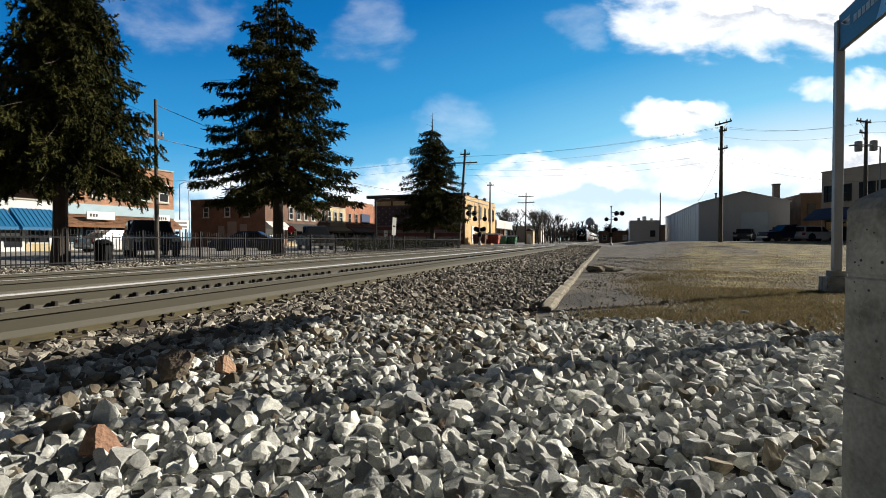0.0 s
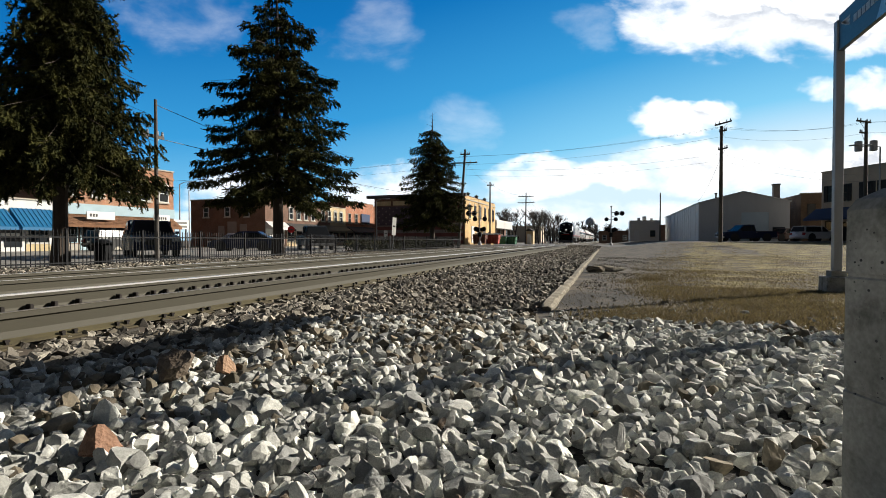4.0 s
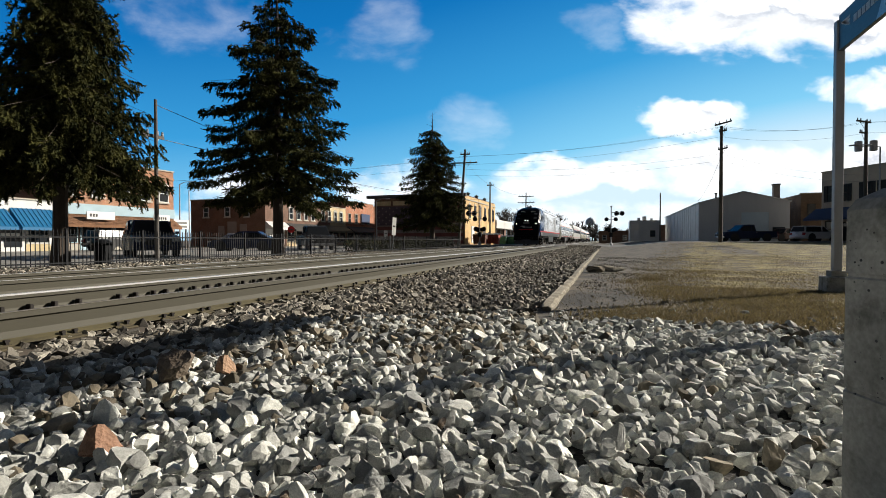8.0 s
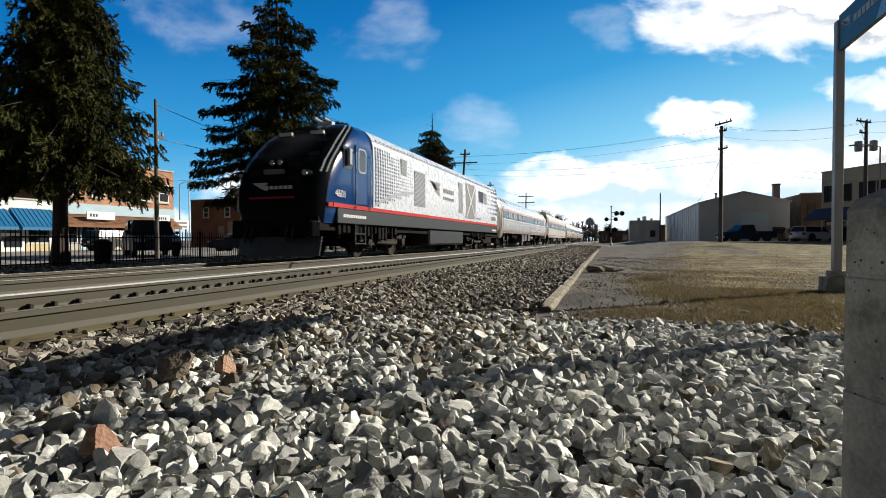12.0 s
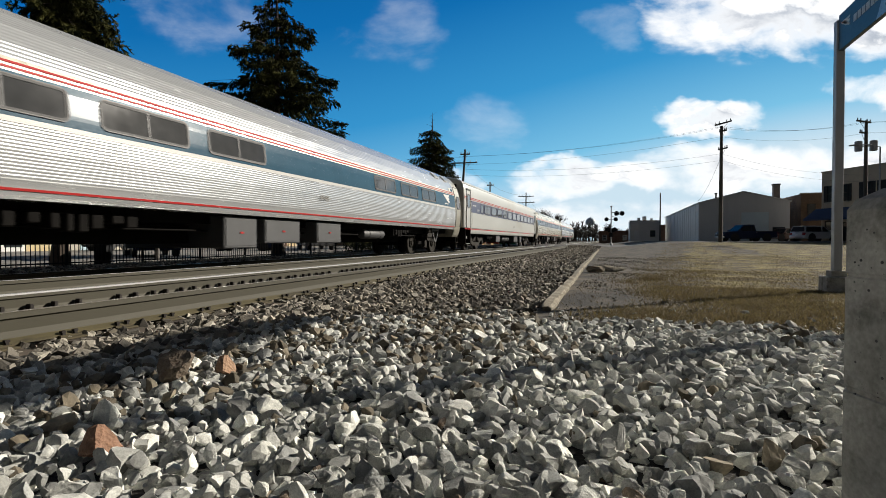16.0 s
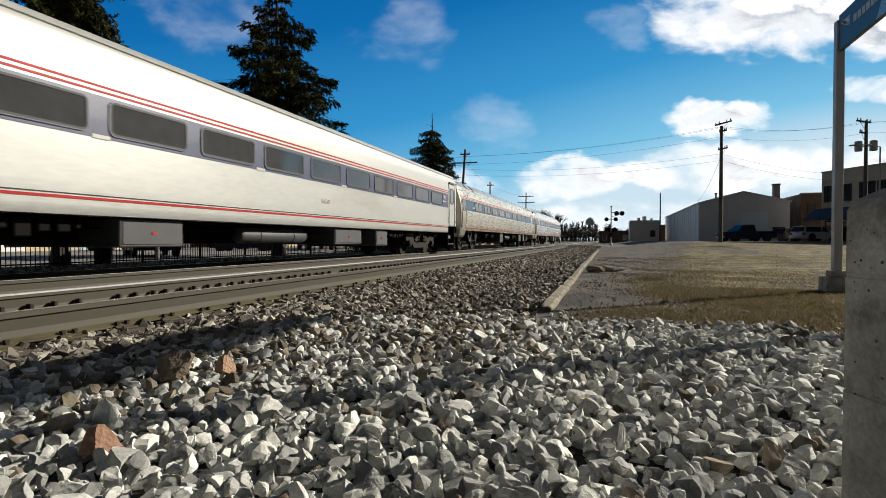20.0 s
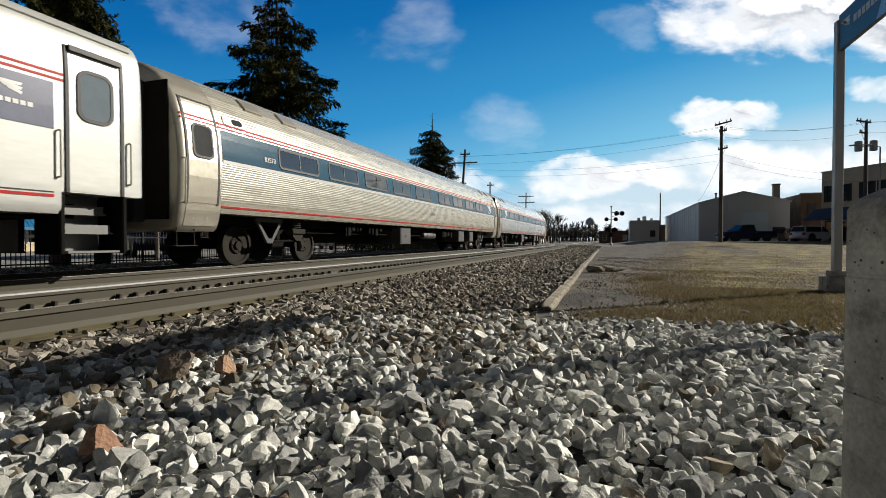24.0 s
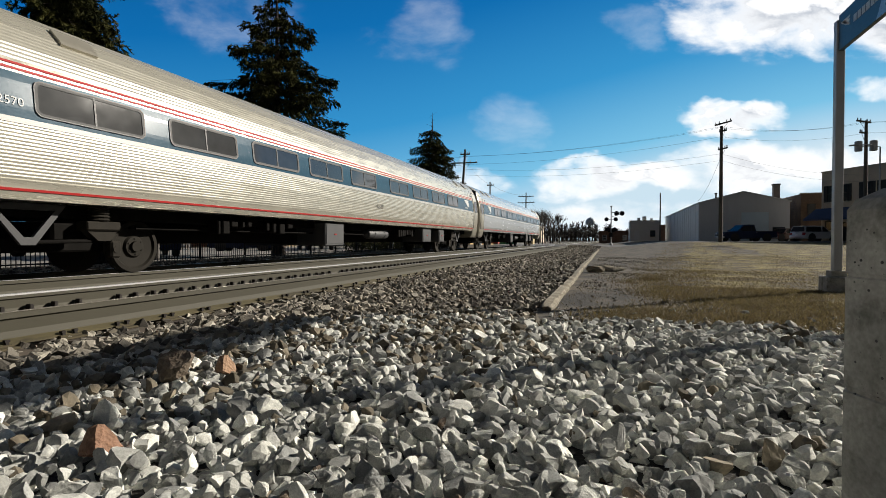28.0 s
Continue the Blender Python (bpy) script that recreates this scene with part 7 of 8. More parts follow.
# metal warehouse
wz = gz(15, 68) - 0.25
wh = thing("warehouse", "long grey metal warehouse with a low gable", "warehouse")
X0, X1, Y0, Y1, EV, RG = 10.0, 19.4, 66.8, 106.0, wz + 4.85, wz + 6.05
m = facing(X0, Y0, wz, -90)
gab = [(0, 0), (X1 - X0, 0), (X1 - X0, 4.85), ((X1 - X0) / 2, 6.05), (0, 4.85)]
part("gable_wall", Bm().prism(gab, -0.2, m), M_metal_wall, wh)
part("gable_wall", Bm().prism(gab, 0.2, facing(X0, Y1, wz, -90)), M_metal_wall, wh)
for x, s in ((X0, -1), (X1, 1)):
    part("side_wall", Bm().box(min(x, x - s * 0.2), max(x, x - s * 0.2), Y0 + 0.2, Y1, wz, wz + 4.85), M_metal_wall, wh)
    seam = Bm()
    for k in range(20):
        yy = Y0 + 0.4 + 2.0 * k
        seam.box(x - 0.02, x + 0.02, yy, yy + 0.06, wz, wz + 4.8)
    part("wall_seams", seam, M_metal_wall, wh)
for k in range(15):
    x = 0.3 + 0.61 * k
    hh = 4.85 + 1.2 * (1 - abs(x - 4.7) / 4.7)
    part("wall_rib", slab(m, x, x + 0.03, 0.1, hh - 0.1, 0.0, 0.01), M_metal_wall, wh)
for s in (0, 1):
    a, c = ((X0 - 0.15, EV - 0.03), ((X0 + X1) / 2, RG + 0.02)) if s == 0 else (((X0 + X1) / 2, RG + 0.02), (X1 + 0.15, EV - 0.03))
    part("roof", Bm().loft([[(a[0], y, a[1]), (c[0], y, c[1]), (c[0], y, c[1] + 0.12), (a[0], y, a[1] + 0.12)] for y in (Y0 - 0.15, Y1 + 0.15)]), M_metal_wall, wh)
rd = part("roller_door", slab(m, 4.5, 7.3, 0.05, 3.65, 0.0, 0.05), M_blue_door, wh, "pale blue roller door")
for k in range(9):
    part("door_slat", slab(m, 4.55, 7.25, 0.1 + 0.39 * k, 0.45 + 0.39 * k, 0.05, 0.075), M_blue_door, rd)
part("door_frame", Bm().ring([(4.35, 0.0), (7.45, 0.0), (7.45, 3.8), (4.35, 3.8)], [(4.5, 0.05), (7.3, 0.05), (7.3, 3.65), (4.5, 3.65)], 0.1, m), M_metal_wall, wh)
for x in (5.1, 6.2):
    part("gable_vent", slab(m, x - 0.95, x - 0.1, 4.75, 5.25, 0.0, 0.06), M_metal_wall, wh)
part("low_window", slab(m, 7.7, 8.9, 0.8, 1.9, 0.0, 0.06), M_pane, wh)
part("flue", Bm().tube((12.3, 69.5, wz + 5.3), (12.3, 69.5, wz + 6.1), 0.10, n=10).tube((12.3, 69.5, wz + 6.1), (12.3, 69.5, wz + 6.25), 0.16, n=10), M_roof, wh)
ch = thing("chimney", "square dark masonry chimney behind the warehouse", "chimney", pose(19.55, 72.5, wz))
part("stack", Bm().box(-0.34, 0.34, -0.34, 0.34, 0, 7.3), mat("chimney_block", (0.17, 0.145, 0.13), 0.9, var=0.2, scale=2, fine=20), ch)
part("cap", Bm().box(-0.40, 0.40, -0.40, 0.40, 7.3, 7.45), M_roof, ch)
# brown brick and tan buildings
m = facing(21.3, 69.5, wz, -90)
bb = block("brown_brick_building", "plain brown brick building next to the warehouse", m, 6.5, 5.9, 12, brick_mat("brown_brick", (0.13, 0.085, 0.055), (0.17, 0.11, 0.07), (0.16, 0.13, 0.10)))
for x in (0.6, 2.3, 4.2):
    house_window(bb, m, x, 3.0, 0.85, 1.7, M_dark_awning)
tb_m = Matrix.Translation((20.9, 62.2, wz + 0.1)) @ Matrix.Rotation(radians(28.3), 4, "Z") @ Matrix(((0, 0, -1, 0), (-1, 0, 0, 0), (0, 1, 0, 0), (0, 0, 0, 1)))
tn = block("tan_building", "two-storey tan stucco building with a blue awning", tb_m, 20.0, 7.35, 12, M_tan_stucco)
for x in (0.6, 2.0, 4.3, 6.0, 7.4, 9.4):
    house_window(tn, tb_m, x, 4.2, 0.9, 1.7, M_dark_awning)
    for dx in (-0.32, 0.92):
        part("shutter", slab(tb_m, x + dx, x + dx + 0.3, 4.2, 5.9, 0.0, 0.05), M_dark_awning, tn)
awning(tn, tb_m, -0.6, 7.5, 2.5, 3.6, 1.6, M_blue_canvas)
shop_front(tn, tb_m, 0.4, 10.0, 2.3, 6, M_dark_awning, M_tan_stucco)
# small white shed with roof plant beyond the crossing
m = facing(3.3, 101.0, gz(5, 101), -90)
ws = block("utility_shed", "small white block building with rooftop equipment", m, 5.4, 3.9, 7, M_white_paint)
for x, w, h in ((1.4, 0.5, 0.6), (2.3, 0.7, 0.9), (3.7, 0.4, 0.5)):
    part("roof_unit", slab(m, x, x + w, 3.6, 3.9 + h, -1.6, -1.0), M_metal_wall, ws)
house_window(ws, m, 3.6, 0.9, 0.9, 1.2, M_dark_awning)
part("door", slab(m, 0.8, 1.7, 0, 2.1, 0, 0.05), M_metal_wall, ws)
for k, (x, y, w, h) in enumerate(((-3.5, 150, 9, 3.6), (7.5, 140, 12, 4.2), (-34, 180, 10, 6))):
    m = facing(x, y, gz(x, y) - 0.1, -90)
    q = block("far_building", "low distant building beyond the crossing", m, w, h, 10, M_brick_dark if k < 2 else M_tan_stucco)
    house_window(q, m, 1.0, 1.0, 1.2, 1.4)
    house_window(q, m, w - 2.5, 1.0, 1.2, 1.4)
# water tower
wt_ = thing("water_tower", "pale blue water tower on legs far away", "water tower", pose(-16.0, 417, 3.0) @ Matrix.Scale(0.72, 4))
M_tank = mat("pale_blue_tank", (0.75, 0.88, 1.0), 0.5, var=0.08, scale=0.2, fine=2, bump=0)
part("tank", Bm().lathe((0, 0, 1), (0, 0, 13.0), [(0, 1.0), (0.8, 3.6), (2.2, 5.4), (4.2, 5.6), (6.4, 5.0), (8.2, 3.2), (9.3, 1.0), (9.6, 0.2)], 28), M_tank, wt_, smooth=True)
part("riser", Bm().tube((0, 0, 0), (0, 0, 13.2), 0.9, n=12), M_tank, wt_)
for k in range(6):
    a = math.pi * k / 3
    part("leg", Bm().tube((6.2 * math.cos(a), 6.2 * math.sin(a), 0), (5.0 * math.cos(a), 5.0 * math.sin(a), 15.5), 0.28, n=6), M_tank, wt_)

# ---- fence, poles, signs, signals ----
M_fence = mat("black_iron_paint", (0.009, 0.010, 0.012), 0.6, var=0.15, scale=5, fine=40, bump=0.05, spec=0.2)
M_pole = mat("weathered_pole", (0.125, 0.115, 0.105), 0.9, var=0.25, scale=3, fine=40, bump=0.4, stretch=(1, 1, 0.1))
M_wire = mat("cable", (0.03, 0.03, 0.03), 0.6, var=0.1, bump=0)
M_galv = mat("galvanised_steel", (0.48, 0.50, 0.53), 0.5, metal=0.25, var=0.1, scale=3, fine=30, bump=0.05)
M_conc = mat("cast_concrete", (0.36, 0.36, 0.34), 0.9, var=0.42, scale=9, fine=80, bump=0.7, stain=(0.19, 0.185, 0.165), stain_at=0.53)
M_signblue = mat("blue_station_sign", (0.035, 0.075, 0.125), 0.4, var=0.06, scale=2, fine=20, bump=0)
FX = -14.8
fence = thing("iron_fence", "black iron picket fence between railway and street", "fence")
post_me = Bm().box(-0.032, 0.032, -0.032, 0.032, 0, 1.10, bevel=0.004).box(-0.04, 0.04, -0.04, 0.04, 1.10, 1.13, bevel=0.01).mesh("post")
pick_me = Bm().loft([[(-0.009, -0.009, z), (0.009, -0.009, z), (0.009, 0.009, z), (-0.009, 0.009, z)] for z in (0.06, 1.04)] + [[(-0.002, -0.002, 1.10), (0.002, -0.002, 1.10), (0.002, 0.002, 1.10), (-0.002, 0.002, 1.10)]]).mesh("picket")
rail_me = Bm().box(-0.016, 0.016, -1.19, 1.19, -0.02, 0.02).mesh("rail")
for me in (post_me, pick_me, rail_me):
    me.materials.append(M_fence)
rest, count = Bm(), 0
for k in range(-4, 17):
    y = 9.98 + 2.44 * k
    g = gz(FX, y) - 0.01
    part("post", post_me, None, fence, m=pose(FX, y, g))
    if k == 16:
        break
    for z in (0.14, 0.88):
        part("rail", rail_me, None, fence, m=pose(FX, y + 1.22, g + z))
    for i in range(1, 21):
        yy = y + 2.44 * i / 21
        if -2 <= k < 13 and count < 300:
            part("picket", pick_me, None, fence, m=pose(FX, yy, g))
            count += 1
        else:
            rest.loft([[(FX - 0.009, yy - 0.009, g + z), (FX + 0.009, yy - 0.009, g + z), (FX + 0.009, yy + 0.009, g + z), (FX - 0.009, yy + 0.009, g + z)] for z in (0.06, 1.1)])
tagged(part("far_pickets", rest, M_fence, fence), kind="stuff")
# low hedge strip behind the far part of the fence
hd = np.concatenate([rng.uniform((-16.4, 28, 0.0), (-15.3, 49, 0.75), (5200, 3))])
hd[:, 2] += G
hp = grass("hedge_leaves", hd, 0.05, 0.16, [M_needle, M_needle], 1.2, 0.04)
tagged(part("hedge", hp, None), "low dark clipped hedge behind the fence", "hedge", kind="stuff")


def cable(points, sag, rad=0.012, parent=None):
    b = Bm()
    for (p, q) in zip(points, points[1:]):
        p, q = Vector(p), Vector(q)
        prev = p
        for i in range(1, 13):
            u = i / 12
            c = p.lerp(q, u) - Vector((0, 0, sag * 4 * u * (1 - u)))
            b.tube(prev, c, rad, n=5, caps=False)
            prev = c
    return b


def utility_pole(x, y, top, label, lean=(0, 0), arms=(), arm_turn=0.0, rad=0.15, extras=()):
    z0 = gz(x, y) - 0.1
    p = thing("utility_pole", label, "utility pole", pose(x, y, z0), group="utility poles")
    h = top - z0
    part("pole", Bm().tube((0, 0, 0), (lean[0], lean[1], h), rad, rad * 0.62, 12), M_pole, p)
    for z, w in arms:
        m = Matrix.Translation((lean[0] * z / h, lean[1] * z / h, z)) @ Matrix.Rotation(radians(arm_turn), 4, "Z")
        a = part("crossarm", Bm().box(-w, w, 0.12, 0.22, -0.06, 0.06, m=m), M_pole, p)
        for u in (-0.9, -0.45, 0.45, 0.9):
            part("insulator", Bm().lathe((0, 0, 1), m @ Vector((u * w, 0.17, 0.06)), [(0, 0.03), (0.06, 0.06), (0.10, 0.03), (0.14, 0.05), (0.18, 0.02)], 8), M_galv, a)
        part("arm_brace", Bm().tube(m @ Vector((-0.6 * w, 0.17, 0)), m @ Vector((0, 0.15, -0.55)), 0.015).tube(m @ Vector((0.6 * w, 0.17, 0)), m @ Vector((0, 0.15, -0.55)), 0.015), M_galv, p)
    for z, s in extras:
        part("transformer", Bm().lathe((0, 0, 1), (s * 0.5, 0, z), [(0, 0.2), (0.04, 0.26), (0.75, 0.26), (0.82, 0.2), (0.86, 0.05)], 14), M_galv, p, "grey transformer can")
        part("bracket", Bm().box(min(0, s * 0.5), max(0, s * 0.5), -0.05, 0.05, z + 0.35, z + 0.45), M_galv, p)
    return p


utility_pole(-15.25, 49.9, 10.05, "tall leaning wooden utility pole beside the far spruce", (0.75, 0.0), ((9.0, 1.35), (9.9, 0.5)), 8, 0.17)
utility_pole(-17.4, 73.3, 9.4, "wooden utility pole by the mural building", (0, 0), ((9.2, 0.5),), 0, 0.15)
utility_pole(-15.6, 95.0, 9.7, "wooden utility pole with two crossarms", (0.1, 0), ((9.3, 1.5), (8.1, 1.6)), 0, 0.16)
utility_pole(-14.5, 111, 7.2, "short wooden pole beside the line", (0, 0), ((7.0, 0.5),), 0, 0.14)
utility_pole(9.37, 50.7, 10.9, "tall wooden utility pole in front of the warehouse", (0.0, 0), ((10.9, 0.9), (10.2, 0.4), (8.6, 0.5)), -55, 0.19)
utility_pole(19.34, 48.8, 10.2, "utility pole with a pair of transformers", (0, 0), ((9.9, 0.9), (9.0, 0.5)), 40, 0.17, ((7.5, -1), (7.5, 1)))
utility_pole(7.9, 92.5, 8.7, "plain wooden pole near the white shed", (0, 0), (), 0, 0.14)
utility_pole(-17.0, 14.9, 6.1, "grey weathered pole behind the iron fence", (0, 0), ((5.0, 0.5),), 90, 0.09)
lines = thing("overhead_wires", "thin sagging overhead power and phone wires", "wires", kind="stuff")
for dz, off in ((-0.15, -0.6), (-0.15, 0.6), (-1.0, 0.0)):
    part("wire", cable([(-60 + off, 49.5, 8.5 + dz), (-14.5 + off, 50.0, 9.5 + dz), (9.37 + off * 0.6, 50.7, 10.95 + dz), (19.34 + off * 0.6, 48.8, 10.2 + dz), (45, 44, 10 + dz)], 0.5, 0.008), M_wire, lines)
for dz in (-2.0, -2.6):
    part("wire", cable([(-14.5, 50, 10 + dz), (9.37, 50.7, 10.4 + dz), (24, 58, 8.8 + dz)], 0.6, 0.008), M_wire, lines)
part("wire", cable([(-17, 14.9, 5.9), (-30, 60, 7.5)], 0.4, 0.014), M_wire, lines)
part("wire", cable([(-17, 14.9, 5.0), (-16.9, -30, 5.2)], 0.4, 0.014), M_wire, lines)
part("wire", cable([(-17, 14.9, 4.6), (-17.4, 73.3, 6.8)], 0.8, 0.014), M_wire, lines)
part("wire", cable([(9.37, 50.7, 8.6), (12.2, 67, 5.8)], 0.3, 0.012), M_wire, lines)
part("wire", cable([(9.37, 50.7, 8.2), (9.9, 67, 5.3)], 0.5, 0.012), M_wire, lines)
part("wire", cable([(-17.4, 73.3, 9.1), (-15.6, 95, 9.3), (-14.5, 111, 7.1)], 0.6, 0.014), M_wire, lines)
part("wire", cable([(-14.5, 49.9, 9.0), (-17.4, 73.3, 9.1)], 0.5, 0.008), M_wire, lines)
for x, y, h, t in ((-41.2, 38.8, 6.4, 0), (-43.5, 42.2, 6.2, 30), (-31.0, 62.5, 6.3, 0), (19.4, 46.7, 7.4, 180)):
    sl = thing("street_lamp", "grey steel street lamp with a curved arm", "street lamp", pose(x, y, gz(x, y), 0, 0, t), group="street lamps")
    part("pole", Bm().tube((0, 0, 0), (0, 0, h), 0.08, 0.05, 8), M_galv, sl)
    part("arm", Bm().tube((0, 0, h), (0.7, 0, h + 0.22), 0.03).tube((0.7, 0, h + 0.22), (1.5, 0, h + 0.24), 0.03), M_galv, sl)
    part("lamp_head", Bm().box(1.35, 1.95, -0.12, 0.12, h + 0.16, h + 0.26, bevel=0.03), M_galv, sl)


def sign(x, y, h, w, ph, material, label, turn=0, octagon=False, lean=0.0):
    s = thing("road_sign", label, "sign", pose(x, y, gz(x, y), 0, lean, turn), group="small signs")
    part("post", Bm().box(-0.025, 0.025, -0.02, 0.02, 0, h, bevel=0.004), M_galv, s)
    if octagon:
        pts = [(w / 2 * math.cos(math.pi / 8 + k * math.pi / 4), h - w / 2 + w / 2 * math.sin(math.pi / 8 + k * math.pi / 4)) for k in range(8)]
    else:
        pts = rounded(w, ph, 0.03, 3, 0, h - ph / 2)
    m = Matrix(((1, 0, 0, 0), (0, 0, 1, -0.035), (0, 1, 0, 0), (0, 0, 0, 1)))
    part("panel", Bm().prism(pts, 0.01, m), material, s)
    part("sign_border", Bm().box(-w * 0.3, w * 0.3, -0.040, -0.036, h - ph * 0.55, h - ph * 0.45), M_ink, s)
    return s


sign(-15.1, 33.0, 2.45, 0.34, 1.3, M_sign_white, "tall narrow white sign on a leaning post", 58, lean=4)
sign(-20.0, 42.2, 1.7, 0.34, 0.6, M_sign_white, "small white parking sign on a post", 15)
sign(-31.8, 44.1, 2.3, 0.75, 0.75, M_red, "red octagonal stop sign at the street corner", 20, True)
# shop sign on posts at the street corner
ps = thing("street_sign_board", "pale shop sign board on two posts", "sign", pose(-39.5, 37.2, G, 0, 0, 90))
for x in (-0.7, 0.7):
    part("post", Bm().box(x - 0.05, x + 0.05, -0.05, 0.05, 0, 2.6), M_pole, ps)
part("board", Bm().box(-0.95, 0.95, -0.12, -0.05, 1.85, 2.75, bevel=0.01), M_sign_white, ps)
for k in range(2):
    part("lettering_bar", Bm().box(-0.7, 0.7, -0.13, -0.12, 2.0 + 0.35 * k, 2.2 + 0.35 * k), M_louvre, ps)
# trash can
tcx, tcy = -15.4, 10.95
can = thing("trash_can", "black slatted trash can behind the fence", "trash can", pose(tcx, tcy + 0.55, gz(tcx, tcy)))
part("body", Bm().lathe((0, 0, 1), (0, 0, 0), [(0, 0.2), (0.05, 0.23), (0.62, 0.25), (0.66, 0.27)], 18), M_fence, can)
part("lid", Bm().lathe((0, 0, 1), (0, 0, 0.66), [(0, 0.275), (0.05, 0.275), (0.14, 0.15), (0.16, 0.04)], 18), M_fence, can)

# level crossing signals
def crossing_signal(x, y, turn, h, label):
    s = thing("crossing_signal", label, "railway signal", pose(x, y, gz(x, y), 0, 0, turn), group="level crossing signals")
    part("mast", Bm().tube((0, 0, 0), (0, 0, h), 0.07, n=10), M_galv, s)
    part("base", Bm().lathe((0, 0, 1), (0, 0, 0), [(0, 0.25), (0.15, 0.22), (0.5, 0.1)], 10), M_galv, s)
    for z, arms in ((h * 0.68, (-0.6, 0.6)), (h * 0.42, (-0.5, 0.5)), (h * 0.40, (-0.25, 0.25))):
        part("lamp_arm", Bm().tube((arms[0], 0, z), (arms[1], 0, z), 0.03), M_fence, s)
        for a in arms:
            lm = part("lamp", Bm().lathe((0, -1, 0), (a, 0.05, z), [(-0.05, 0.10), (0.06, 0.16), (0.16, 0.16), (0.3, 0.17)], 12), M_fence, s)
            part("target", Bm().lathe((0, -1, 0), (a, 0.0, z), [(0, 0.28), (0.015, 0.28)], 18), M_fence, lm)
            part("lens", Bm().lathe((0, -1, 0), (a, 0.0, z), [(0.02, 0.13), (0.03, 0.12)], 12), mat("dark_red_lens", (0.12, 0.01, 0.01), 0.2, bump=0), lm)
    part("cantilever", Bm().tube((0, 0, h * 0.86), (1.4, 0, h * 0.86), 0.05).tube((0, 0, h * 0.74), (1.4, 0, h * 0.82), 0.03), M_galv, s)
    for a in (0.7, 1.4):
        part("lamp", Bm().lathe((0, -1, 0), (a, -0.02, h * 0.83), [(-0.08, 0.14), (0.1, 0.18), (0.25, 0.18)], 12), M_fence, s)
        part("target", Bm().lathe((0, -1, 0), (a, 0.0, h * 0.83), [(0, 0.32), (0.015, 0.32)], 18), M_fence, s)
    part("control_box", Bm().box(-0.22, 0.22, -0.2, 0.2, h * 0.22, h * 0.34, bevel=0.02), M_fence, s)
    part("bell", Bm().lathe((0, 0, 1), (0, 0, h), [(0, 0.1), (0.1, 0.16), (0.16, 0.05)], 12), M_galv, s)
    return s


crossing_signal(-0.05, 71.8, 0, 5.3, "level crossing signal with flashing lamps and cantilever")
crossing_signal(-14.9, 57.5, 180, 4.6, "level crossing signal in front of the mural building")
# low signal post and marker stakes beside the line
for x, y, h in ((-12.9, 84, 1.6), (-12.4, 100, 1.4), (-13.2, 112, 1.7), (-12.6, 128, 1.5)):
    mp_ = thing("marker_post", "short pale post beside the railway", "post", pose(x, y, gz(x, y)), group="marker posts")
    part("stake", Bm().box(-0.09, 0.09, -0.06, 0.06, 0, h, bevel=0.01), M_sign_white, mp_)

# station sign on a steel post
ss = thing("station_sign", "grey steel post with a blue station sign panel", "sign")
sx, sy = 3.17, 8.85
sg = gz(sx, sy)
part("footing", Bm().box(sx - 0.17, sx + 0.17, sy - 0.17, sy + 0.17, sg - 0.1, sg + 0.24, bevel=0.015), M_conc, ss, "square concrete footing")
part("collar", Bm().box(sx - 0.10, sx + 0.10, sy - 0.10, sy + 0.10, sg + 0.24, sg + 0.33, bevel=0.01), M_conc, ss)
part("post", Bm().box(sx - 0.055, sx + 0.055, sy - 0.055, sy + 0.055, sg + 0.33, 3.80, bevel=0.008), M_galv, ss, "brushed grey square post")
pn_ = part("panel", Bm().box(sx - 0.03, sx + 0.03, sy - 3.14, sy - 0.055, 3.34, 3.86, bevel=0.004), M_signblue, ss, "dark blue sign panel")
mside = Matrix.Translation((sx - 0.031, sy - 0.75, 3.62)) @ Matrix(((0, 0, -1, 0), (-1, 0, 0, 0), (0, 1, 0, 0), (0, 0, 0, 1)))
bars(pn_, mside @ Matrix.Translation((0.12, 0, 0)), 0.72, 0.10, 6, M_text, "name_bars")
arrow_mark(pn_, mside @ Matrix.Translation((-0.48, 0.02, 0)), 0.3, M_text)
part("panel_corner", Bm().prism([(0.4, -0.28), (1.28, -0.28), (1.28, 0.24), (0.75, 0.24)], 0.003, mside), M_silver, pn_)
part("second_post", Bm().box(sx - 0.055, sx + 0.055, sy - 3.25, sy - 3.14, sg - 0.1, 3.86, bevel=0.008), M_galv, ss)

# concrete bollard close to the eye
bo_ = thing("concrete_bollard", "weathered concrete bollard with a chamfered top", "bollard", pose(0.78, 1.38, gz(0.78, 1.38) - 0.05, 0, 0, 18.77))
rg = []
for z, e in ((0.0, 0.192), (0.40, 0.192), (0.404, 0.187), (0.412, 0.187), (0.416, 0.191), (0.68, 0.191), (0.684, 0.1865), (0.690, 0.1865), (0.694, 0.19), (0.845, 0.19), (0.870, 0.178), (0.895, 0.14), (0.905, 0.08)):
    c = e * 0.86
    rg.append([(-e, -c, z), (-c, -e, z), (c, -e, z), (e, -c, z), (e, c, z), (c, e, z), (-c, e, z), (-e, c, z)])
part("shaft", Bm().loft(rg), M_conc, bo_)
pit = Bm()
r = random.Random(4)
